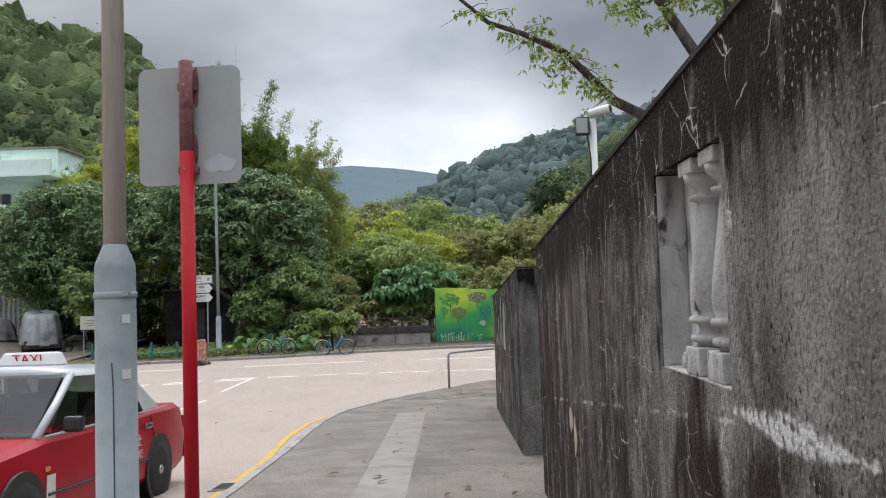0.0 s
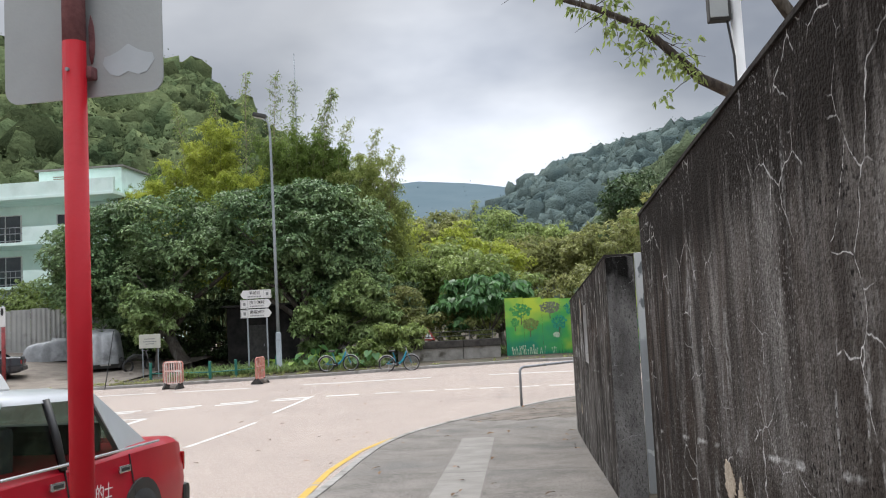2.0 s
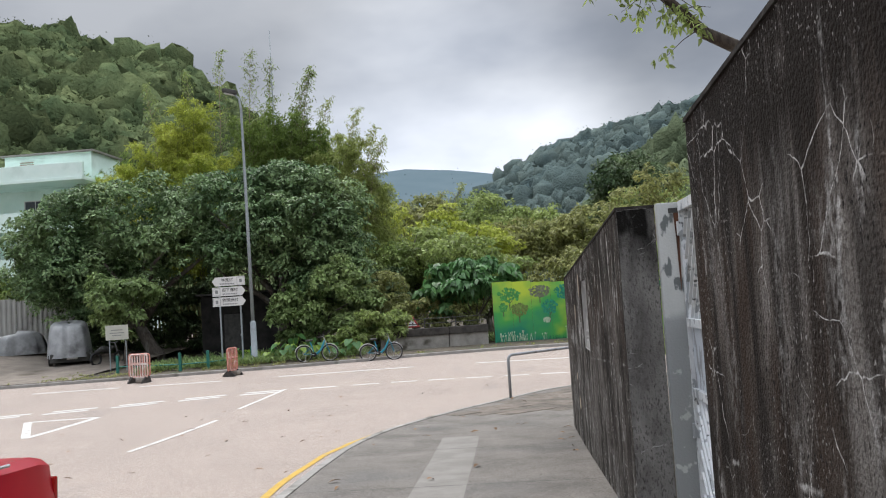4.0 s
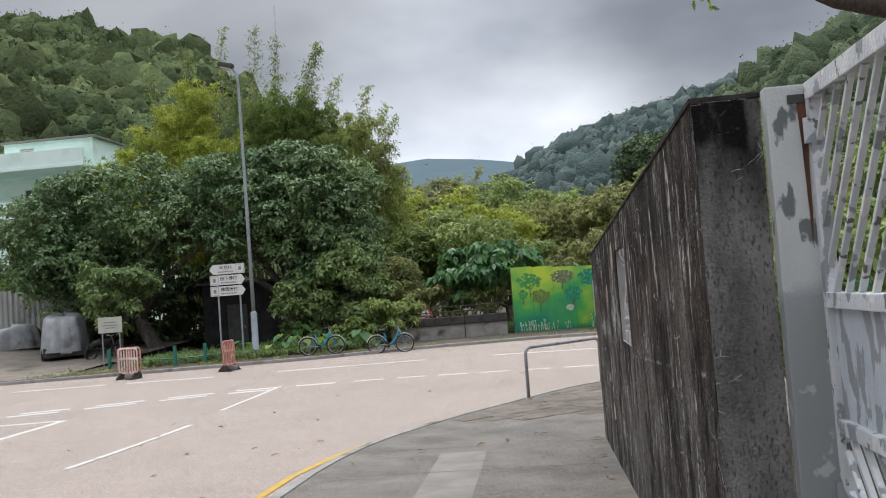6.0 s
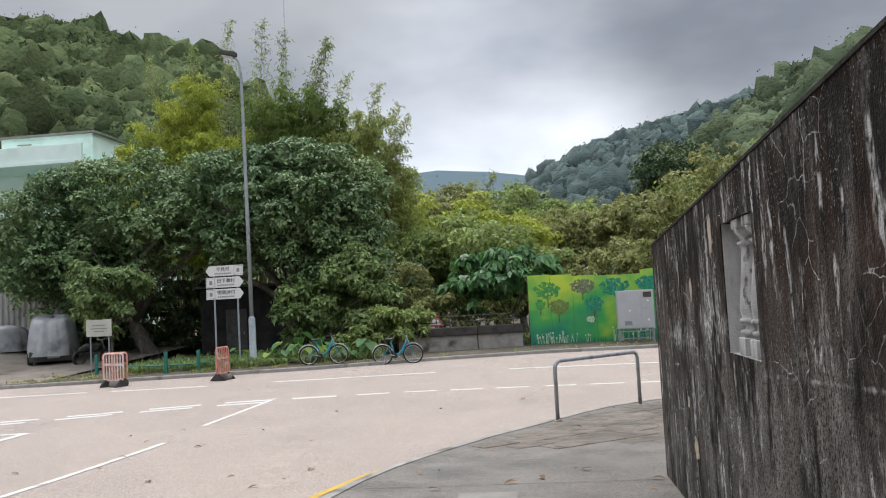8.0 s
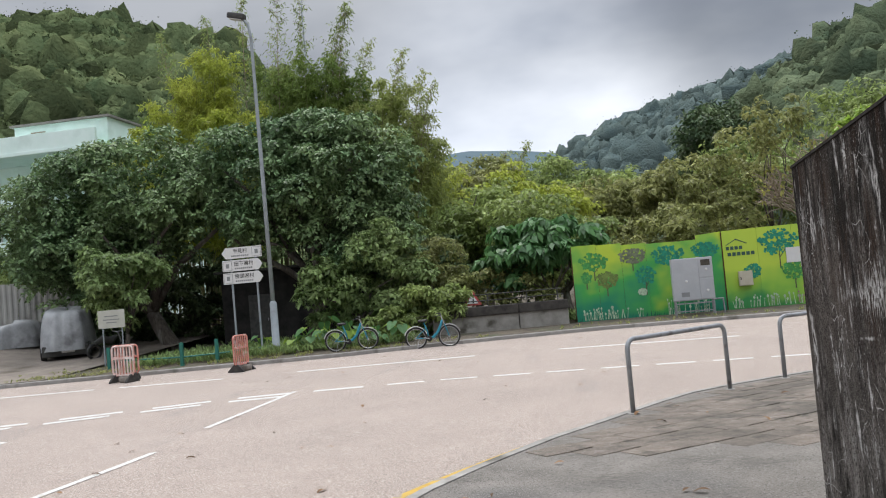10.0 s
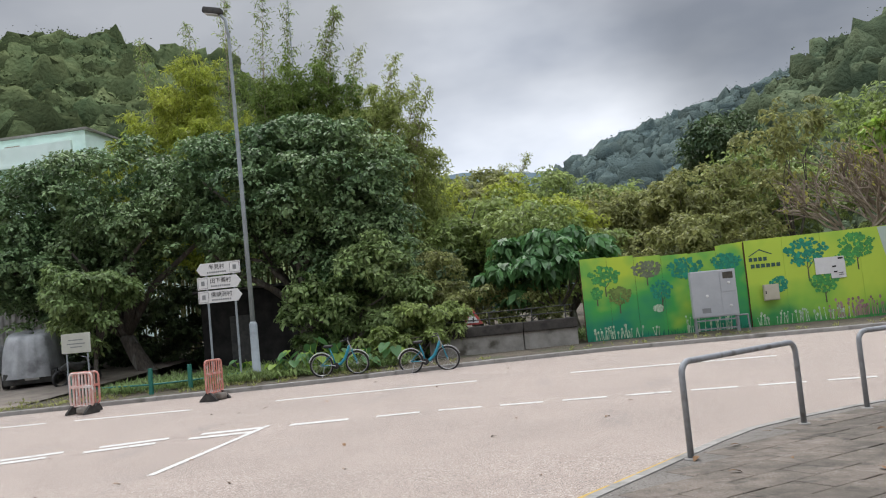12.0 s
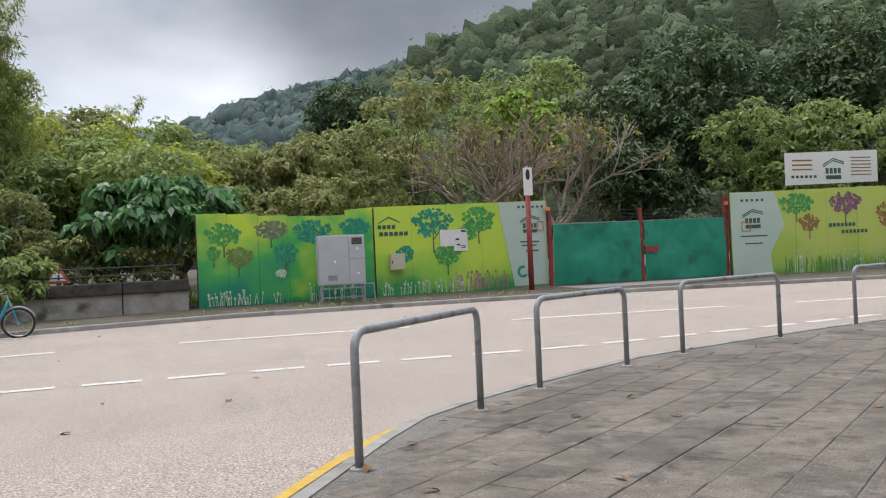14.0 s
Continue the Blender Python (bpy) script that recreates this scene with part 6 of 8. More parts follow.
for x, y in ((-0.8, -1.5), (0.8, -1.5), (-0.8, 1.4), (0.8, 1.4)):
    bm = bmesh.new()
    lathe(bm, [(0.3, -0.1), (0.31, 0), (0.3, 0.1)], 16)
    bmesh.ops.transform(bm, matrix=pose(x, y, -0.02, 0, 90, 0), verts=bm.verts)
    part("wheel", bm, M["black"], van)
draped("covered_motorcycle", pose(-24.9, 45.2, drive_z(-24.9, 45.2), 0, 0, 35), (2.1, 0.9, 1.1), "motorcycle under a draped grey cover", "motorcycle", tarp, 0.12, 0.25)
moto = thing("motorcycle", pose(-18.9, 41.5, drive_z(-18.9, 41.5) - 0.02, 0, 0, 60), "dark parked motorcycle beside the notice board", "motorcycle")
for x in (0, 1.2):
    bm = bmesh.new()
    tube(bm, [(x + 0.26 * math.cos(a), 0, 0.28 + 0.26 * math.sin(a)) for a in [2 * math.pi * i / 20 for i in range(21)]], 0.05, 8, False)
    part("wheel", bm, M["black"], moto)
bm = bmesh.new()
tube(bm, [(0.0, 0, 0.6), (0.35, 0, 0.72), (0.7, 0, 0.66), (0.95, 0, 0.8)], [0.08, 0.14, 0.15, 0.06], 10)
part("body", bm, M["dark_gap"], moto)
bm = bmesh.new()
tube(bm, [(1.2, 0, 0.28), (1.0, 0, 0.95)], 0.03, 6)
tube(bm, [(0.95, -0.3, 1.0), (1.0, 0, 0.95), (0.95, 0.3, 1.0)], 0.02, 6)
part("fork", bm, M["steel"], moto)


def house():
    mint = mat("mint_wall_paint", (0.66, 0.82, 0.76), (0.74, 0.88, 0.83), scale=1.2, rough=0.75, bump=0.1, c3=(0.56, 0.70, 0.64), c3_scale=0.5, k=1.0)
    dark = mat("dark_window_glass", (0.03, 0.04, 0.045), (0.06, 0.07, 0.075), scale=2, rough=0.12)
    t = thing("house", pose(0, 55, 0), "three-storey mint green village house with balconies", "house")
    x0, x1 = -47.0, -25.6
    bm = bmesh.new()
    box(bm, ((x0 + x1) / 2, 6.5, 6.0), (x1 - x0, 10, 11.4))
    part("wall", bm, mint, t)
    for z in (10.95, 8.0, 5.2):
        bm = bmesh.new()
        box(bm, ((x0 + x1) / 2, 0.2, z + 0.08), (x1 - x0 + 0.3, 3.4, 0.2), 0.02)
        part("balcony_slab", bm, mint, t)
    bm = bmesh.new()
    box(bm, ((x0 + x1) / 2, -1.35, 11.55), (x1 - x0 + 0.3, 0.2, 0.95), 0.02)
    part("roof_parapet", bm, mint, t)
    for z in (8.15, 5.35):
        bm = bmesh.new()
        box(bm, ((x0 - 35.2) / 2, -1.4, z + 0.5), (-35.2 - x0, 0.14, 1.0), 0.01)
        part("balcony_parapet", bm, mint, t)
        bm = bmesh.new()
        box(bm, (-30.0, -1.4, z + 0.5), (3.2, 0.14, 1.0), 0.01)
        part("balcony_parapet", bm, mint, t)
        bm = bmesh.new()
        for zz in (0.15, 0.6, 1.0):
            tube(bm, [(-35.2, -1.4, z + zz), (-31.6, -1.4, z + zz)], 0.025, 6)
        for k in range(10):
            tube(bm, [(-35.0 + 0.36 * k, -1.4, z), (-35.0 + 0.36 * k, -1.4, z + 1.0)], 0.015, 5)
        part("balcony_rail", bm, M["steel"], t)
    for z in (8.15, 5.35, 2.5):
        for xw, w, h, sill in ((-43.0, 1.6, 1.0, 1.0), (-38.6, 1.7, 0.75, 1.05), (-34.6, 2.2, 2.05, 0.1), (-30.2, 1.4, 1.1, 0.95), (-27.4, 1.2, 1.1, 0.95)):
            bm = bmesh.new()
            box(bm, (xw, 1.48, z + sill + h / 2), (w + 0.12, 0.06, h + 0.12), 0.01)
            win = part("window", bm, M["white_paint"], t, "white framed window")
            for s in (-1, 1):
                bm = bmesh.new()
                box(bm, (xw + s * w / 4, 1.455, z + sill + h / 2), (w / 2 - 0.06, 0.03, h))
                part("pane", bm, dark, win)
    bm = bmesh.new()
    box(bm, (-29.0, 3.0, 12.0), (5.8, 4.0, 2.2), 0.03)
    st = part("stair_tower", bm, mint, t)
    bm = bmesh.new()
    for k in range(4):
        box(bm, (-30.4, 0.98, 12.25 + 0.14 * k), (0.9, 0.05, 0.06))
    part("louvre", bm, mat("tan_louvre", (0.35, 0.3, 0.22), (0.42, 0.36, 0.27), rough=0.7), st, "tan louvred vent")
    bm = bmesh.new()
    box(bm, (-29.0, 3.0, 13.15), (6.2, 4.4, 0.12), 0.02)
    part("tower_cap", bm, M["pave_light"], t)
    for z in (10.5, 7.6):
        bm = bmesh.new()
        bmesh.ops.create_icosphere(bm, subdivisions=2, radius=0.17, matrix=Matrix.Translation((-37.0, 1.2, z)))
        part("lamp_globe", bm, M["white_paint"], t)
    return t


house()
def shed():
    # added block with roof and door; its near-black colour paints the hollow's shade
    hollow_dark = mat("hollow_shade_block", (0.02, 0.02, 0.02), (0.05, 0.048, 0.045), scale=2, rough=0.95, bump=0.4, spec=0.1)
    t = thing("shed", pose(-12.6, 46.8, gz_shed), "added near-black block shed standing in for the dark hollow under the trees", "shed")
    bm = bmesh.new()
    box(bm, (0, 0, 1.5), (5.5, 3.0, 3.0), 0.05)
    part("wall", bm, hollow_dark, t)
    bm = bmesh.new()
    box(bm, (0, -0.1, 3.06), (5.8, 3.4, 0.10), 0.02)
    part("roof", bm, M["dark_gap"], t, "dark flat roof sheet")
    bm = bmesh.new()
    box(bm, (-1.1, -1.52, 1.02), (0.95, 0.05, 2.04), 0.01)
    d = part("door", bm, M["dark_gap"], t, "dark plain door")
    bm = bmesh.new()
    box(bm, (-0.76, -1.56, 1.0), (0.03, 0.04, 0.12), 0.006)
    part("handle", bm, M["steel"], d)


gz_shed = road_z(46.8) + 0.05
shed()


# ---------------------------------------------------------------- cars
def loft(bm, rings, close=True):
    vs = [[bm.verts.new(p) for p in r] for r in rings]
    k = len(vs[0])
    for a, b in zip(vs, vs[1:]):
        for i in range(k):
            bm.faces.new((a[i], a[(i + 1) % k], b[(i + 1) % k], b[i]))
    if close:
        bm.faces.new(vs[0][::-1])
        bm.faces.new(vs[-1])
    bmesh.ops.recalc_face_normals(bm, faces=bm.faces)


def smooth_sharp(ob, angle=35):
    ob.data.shade_smooth()
    ob.data.set_sharp_from_angle(angle=radians(angle))
    return ob


def saloon(m, paint, roof_paint, label, taxi):
    """A boxy four-door saloon, nose towards +y."""
    t = thing("taxi" if taxi else "car", m, label, "taxi" if taxi else "car")
    chrome = mat("bright_trim", (0.55, 0.55, 0.55), (0.65, 0.65, 0.65), rough=0.25, metal=0.9)
    plastic = mat("black_plastic", (0.015, 0.015, 0.015), (0.03, 0.03, 0.03), rough=0.5)
    glass = bpy.data.materials.new("tinted_glass")
    glass.use_nodes = True
    gn, gl = glass.node_tree.nodes, glass.node_tree.links
    gn.remove(gn["Principled BSDF"])
    see, shine, mx = gn.new("ShaderNodeBsdfTransparent"), gn.new("ShaderNodeBsdfGlossy"), gn.new("ShaderNodeMixShader")
    see.inputs[0].default_value, shine.inputs["Roughness"].default_value, mx.inputs[0].default_value = (0.30, 0.36, 0.33, 1), 0.02, 0.07
    gl.new(see.outputs[0], mx.inputs[1])
    gl.new(shine.outputs[0], mx.inputs[2])
    gl.new(mx.outputs[0], gn["Material Output"].inputs["Surface"])
    rub = mat("tyre_black", (0.018, 0.018, 0.018), (0.03, 0.03, 0.03), rough=0.85)
    # body shell below the windows: sections from tail to nose
    secs = [(-2.34, 0.70, 0.36, 0.86), (-2.30, 0.79, 0.28, 0.93), (-2.10, 0.84, 0.22, 0.965), (-1.50, 0.848, 0.20, 0.955), (-0.6, 0.85, 0.19, 0.925), (0.4, 0.85, 0.19, 0.905), (1.0, 0.848, 0.19, 0.90), (1.6, 0.84, 0.20, 0.84), (2.15, 0.81, 0.22, 0.77), (2.32, 0.74, 0.28, 0.71), (2.36, 0.66, 0.36, 0.64)]
    rings = []
    for y, w, zb, zt in secs:
        h = zt - zb
        half = [(w * 0.90, zb), (w * 0.985, zb + 0.12 * h), (w, zb + 0.45 * h), (w * 0.985, zb + 0.62 * h), (w * 0.975, zb + 0.66 * h), (w * 0.94, zb + 0.93 * h), (w * 0.86, zt)]
        rings.append([(x, y, z) for x, z in half] + [(-x, y, z) for x, z in half[::-1]])
    bm = bmesh.new()
    loft(bm, rings)
    body = smooth_sharp(part("body", bm, paint, t), 30)
    # wheel arches and wheels
    for y in (-1.36, 1.43):
        for s in (-1, 1):
            bm = bmesh.new()
            lathe(bm, [(0.365, -0.012), (0.365, 0.012), (0.30, 0.013)], 26)
            bmesh.ops.transform(bm, matrix=pose(s * 0.843, y, 0.33, 0, 90, 0), verts=bm.verts)
            part("wheel_arch", bm, plastic, t)
            bm = bmesh.new()
            lathe(bm, [(0.20, -0.09), (0.295, -0.085), (0.312, -0.05), (0.312, 0.05), (0.295, 0.085), (0.20, 0.09)], 28)
            bmesh.ops.transform(bm, matrix=pose(s * 0.775, y, 0.312, 0, 90, 0), verts=bm.verts)
            w = part("wheel", bm, rub, t, smooth=True)
            bm = bmesh.new()
            lathe(bm, [(0.205, -0.05), (0.205, 0.06), (0.19, 0.065), (0.17, 0.045), (0.05, 0.055), (0.045, 0.075), (0.01, 0.078)], 24)
            bmesh.ops.transform(bm, matrix=pose(s * 0.80, y, 0.312, 0, 90 * s, 0), verts=bm.verts)
            rim = part("rim", bm, chrome, w, "silver hub cap", smooth=True)
            bm = bmesh.new()
            for k in range(8):
                a = 2 * math.pi * k / 8
                box(bm, (s * 0.853, y + 0.13 * math.cos(a), 0.312 + 0.13 * math.sin(a)), (0.012, 0.035, 0.035), 0.006)
            part("vent_holes", bm, plastic, rim)
    # cabin: roof, pillars, glass
    base = [(-1.62, 0.74), (-0.35, 0.79), (0.98, 0.75)]
    zr, zbelt = 1.41, 0.905
    by0, by1, ry0, ry1, rw, bw = -1.60, 1.02, -1.02, 0.22, 0.60, 0.79
    bm = bmesh.new()
    rr = []
    for z, k, wd in ((zr - 0.05, 1.0, rw + 0.045), (zr - 0.015, 1.0, rw + 0.02), (zr + 0.02, 0.97, rw * 0.85), (zr + 0.045, 0.90, rw * 0.5)):
        c = (ry0 + ry1) / 2
        hy = (ry1 - ry0) / 2 * k + 0.04
        o = []
        for i in range(32):
            a = 2 * math.pi * i / 32
            q = (abs(math.cos(a)) ** 6 + abs(math.sin(a)) ** 6) ** (-1 / 6)
            o.append((wd * math.cos(a) * q, c + hy * math.sin(a) * q, z))
        rr.append(o)
    loft(bm, rr)
    smooth_sharp(part("roof", bm, roof_paint, t), 40)
    def pillar(a, b, w=0.035, d=0.03, p=roof_paint, name="pillar"):
        bm = bmesh.new()
        tube(bm, [a, tuple((Vector(a) + Vector(b)) / 2 + Vector((0.012 * (1 if a[0] > 0 else -1), 0, 0))), b], w, 8)
        return part(name, bm, p, t, smooth=True)
    for s in (-1, 1):
        pillar((s * 0.72, by1, zbelt - 0.02), (s * (rw + 0.02), ry1, zr - 0.03))
        pillar((s * bw, -0.28, zbelt - 0.02), (s * (rw + 0.035), -0.30, zr - 0.03), 0.03, p=plastic)
        bm = bmesh.new()
        v = [bm.verts.new(p) for p in ((s * 0.76, -1.18, zbelt - 0.01), (s * 0.70, -1.78, zbelt + 0.02), (s * (rw - 0.02), ry0 - 0.06, zr - 0.02), (s * (rw + 0.03), ry0 + 0.10, zr - 0.03))]
        f = bm.faces.new(v)
        r = bmesh.ops.extrude_face_region(bm, geom=[f])
        bmesh.ops.translate(bm, vec=(-s * 0.05, 0, 0), verts=[g for g in r["geom"] if isinstance(g, bmesh.types.BMVert)])
        bmesh.ops.recalc_face_normals(bm, faces=bm.faces)
        part("rear_pillar", bm, roof_paint, t)
        # side glass
        for pts, nm in (([(0.77, 0.88, zbelt), (0.785, -0.25, zbelt), (rw + 0.03, -0.27, zr - 0.05), (rw + 0.02, ry1 + 0.02, zr - 0.05)], "front_door_glass"), ([(0.785, -0.31, zbelt), (0.765, -1.16, zbelt), (rw + 0.03, ry0 + 0.12, zr - 0.05), (rw + 0.03, -0.33, zr - 0.05)], "rear_door_glass")):
            bm = bmesh.new()
            bm.faces.new([bm.verts.new((s * x, y, z)) for x, y, z in pts[::-s]])
            g = part(nm, bm, glass, t)
            g.visible_shadow = False
        for ya, yb in ((-0.28, 0.92), (-1.22, -0.34)):
            bm = bmesh.new()
            tube(bm, [(s * 0.842, ya, 0.26), (s * 0.853, ya, 0.6), (s * 0.80, ya, 0.90)], 0.006, 5)
            part("door_seam", bm, plastic, t)
            bm = bmesh.new()
            box(bm, (s * 0.845, ya + 0.16, 0.80), (0.02, 0.17, 0.055), 0.008)
            h = part("door_handle", bm, chrome, t)
            bm = bmesh.new()
            box(bm, (s * 0.853, ya + 0.16, 0.80), (0.012, 0.12, 0.028), 0.004)
            part("grip_recess", bm, plastic, h)
        bm = bmesh.new()
        tube(bm, [(s * 0.80, -1.75, 0.955), (s * 0.805, -0.3, 0.925), (s * 0.79, 1.0, 0.905)], 0.012, 6)
        part("belt_trim", bm, chrome, t)
        bm = bmesh.new()
        tube(bm, [(s * 0.852, -1.0, 0.46), (s * 0.856, 0.2, 0.46), (s * 0.852, 1.05, 0.46)], 0.014, 6)
        part("side_moulding", bm, plastic, t)
        bm = bmesh.new()
        box(bm, (s * 0.93, 0.80, 0.985), (0.16, 0.09, 0.13), 0.03)
        part("wing_mirror", bm, plastic, t)
        bm = bmesh.new()
        box(bm, (s * 0.66, -2.325, 0.72), (0.24, 0.05, 0.17), 0.015)
        part("tail_light", bm, mat("red_lens", (0.35, 0.01, 0.01), (0.42, 0.02, 0.015), rough=0.15), t, "red tail light")
        bm = bmesh.new()
        box(bm, (s * 0.58, 2.335, 0.60), (0.28, 0.05, 0.16), 0.02)
        part("headlight", bm, mat("clear_lens", (0.6, 0.6, 0.6), (0.7, 0.7, 0.7), rough=0.1), t, "clear headlight")
        bm = bmesh.new()
        box(bm, (s * 0.846, 1.05, 0.66), (0.012, 0.07, 0.04), 0.005)
        part("side_indicator", bm, mat("amber_small_lens", (0.75, 0.3, 0.05), (0.8, 0.36, 0.08), rough=0.2), t)
    for pts, nm in (([(-0.70, by1 + 0.02, zbelt), (0.70, by1 + 0.02, zbelt), (rw - 0.02, ry1 + 0.06, zr - 0.03), (-rw + 0.02, ry1 + 0.06, zr - 0.03)], "windscreen"), ([(0.66, -1.66, zbelt + 0.04), (-0.66, -1.66, zbelt + 0.04), (-rw + 0.04, ry0 - 0.05, zr - 0.03), (rw - 0.04, ry0 - 0.05, zr - 0.03)], "rear_window")):
        bm = bmesh.new()
        bm.faces.new([bm.verts.new(p) for p in pts[::-1]])
        g = part(nm, bm, glass, t)
        g.visible_shadow = False
    for y0, sgn in ((2.36, 1), (-2.34, -1)):
        bm = bmesh.new()
        box(bm, (0, y0, 0.42), (1.62, 0.16, 0.2), 0.05)
        part("bumper", bm, plastic, t, "black bumper with chrome strip")
        bm = bmesh.new()
        box(bm, (0, y0 + sgn * 0.085, 0.47), (1.5, 0.012, 0.04), 0.004)
        part("bumper_strip", bm, chrome, t)
    bm = bmesh.new()
    box(bm, (0, 2.35, 0.60), (0.8, 0.03, 0.12), 0.01)
    part("grille", bm, chrome, t)
    bm = bmesh.new()
    for x in (-0.33, 0.33):
        box(bm, (x, 0.25, 0.62), (0.5, 0.5, 0.18), 0.05)
        box(bm, (x, 0.0, 0.92), (0.48, 0.14, 0.6), 0.06)
        box(bm, (x, -0.02, 1.26), (0.24, 0.1, 0.16), 0.04)
    box(bm, (0, -0.75, 0.62), (1.25, 0.5, 0.18), 0.05)
    box(bm, (0, -1.05, 0.9), (1.25, 0.16, 0.55), 0.06)
    part("seats", bm, mat("grey_vinyl", (0.08, 0.08, 0.085), (0.12, 0.12, 0.125), rough=0.6), t)
    bm = bmesh.new()
    box(bm, (0, 0.85, 0.86), (1.4, 0.3, 0.14), 0.04)
    part("dashboard", bm, plastic, t)
    bm = bmesh.new()
    tube(bm, [(0.36 + 0.17 * math.cos(a), 0.62 - 0.06 * math.sin(a), 0.98 + 0.16 * math.sin(a)) for a in [2 * math.pi * i / 20 for i in range(21)]], 0.014, 6, False)
    part("steering_wheel", bm, plastic, t)
    bm = bmesh.new()
    tube(bm, [(-0.5, 1.10, 0.915), (0.1, 1.06, 0.945)], 0.008, 5)
    tube(bm, [(0.0, 1.10, 0.915), (0.55, 1.06, 0.945)], 0.008, 5)
    part("wipers", bm, plastic, t)
    if taxi:
        bm = bmesh.new()
        r = [[(x, y, z) for x, y in ((-w, -d), (w, -d), (w, d), (-w, d))] for z, w, d in ((zr + 0.035, 0.28, 0.10), (zr + 0.06, 0.29, 0.11), (zr + 0.16, 0.25, 0.075), (zr + 0.175, 0.23, 0.06))]
        loft(bm, r)
        bmesh.ops.translate(bm, vec=(0, -0.30, 0), verts=bm.verts)
        sg = part("roof_sign", bm, M["white_paint"], t, "white taxi roof sign with red letters")
        red = mat("red_lettering", (0.5, 0.01, 0.02), (0.55, 0.015, 0.03), rough=0.5)
        lettering("sign_text", "TAXI", 0.13, red, sg, pose(0, -0.30 + 0.098, zr + 0.105, 18, 0, 180), 0.004)
        lettering("sign_text", "TAXI", 0.13, red, sg, pose(0, -0.30 - 0.098, zr + 0.105, -18, 0, 0), 0.004)
        for s, rz in ((1, 90), (-1, -90)):
            lettering("door_text", "的士\nTAXI", 0.13, M["white_paint"], t, pose(s * 0.858, -0.72, 0.60, 0, 0, rz), 0.001, "white door lettering")
            bm = bmesh.new()
            box(bm, (s * 0.849, 1.0, 0.50), (0.006, 0.14, 0.22), 0.003)
            part("licence_plate", bm, M["white_paint"], t, "small white licence panel")
        bm = bmesh.new()
        tube(bm, [(-0.6, -1.2, 1.42), (-0.62, -1.3, 1.9)], 0.004, 5)
        part("aerial", bm, plastic, t)
    return t


red_car = mat("red_car_paint", (0.40, 0.004, 0.018), (0.46, 0.006, 0.022), scale=3, rough=0.38, coat=0.12, spec=0.3)
silver_car = mat("silver_car_paint", (0.50, 0.52, 0.54), (0.56, 0.58, 0.60), scale=3, rough=0.3, coat=0.4)
dark_car = mat("dark_car_paint", (0.012, 0.014, 0.018), (0.02, 0.022, 0.027), scale=3, rough=0.25, coat=0.6)
saloon(pose(-3.75, 7.35, road_z(7.35) - 0.05, 3.15, 0, 179), red_car, silver_car, "red taxi with a silver roof standing on the road", True)
saloon(pose(-25.3, 38.9, drive_z(-25.3, 38.9) - 0.02, 0, 0, 115), dark_car, dark_car, "dark saloon car parked beside the driveway", False)

# ---------------------------------------------------------------- vegetation
def foliage(name, c1, c2, sub=0.3, island=0.45, scale=0.35, spec=0.45, rough=0.45, relief=0.0):
    m = mat(name, c1, c2, scale=scale, rough=rough, island=island, sub=sub, spec=spec, k=1.0, bump=relief, fine=1.6)
    if relief:
        # leafy relief of far tree tops
        next(x for x in m.node_tree.nodes if x.type == "BUMP").inputs["Distance"].default_value = 0.7
    return m


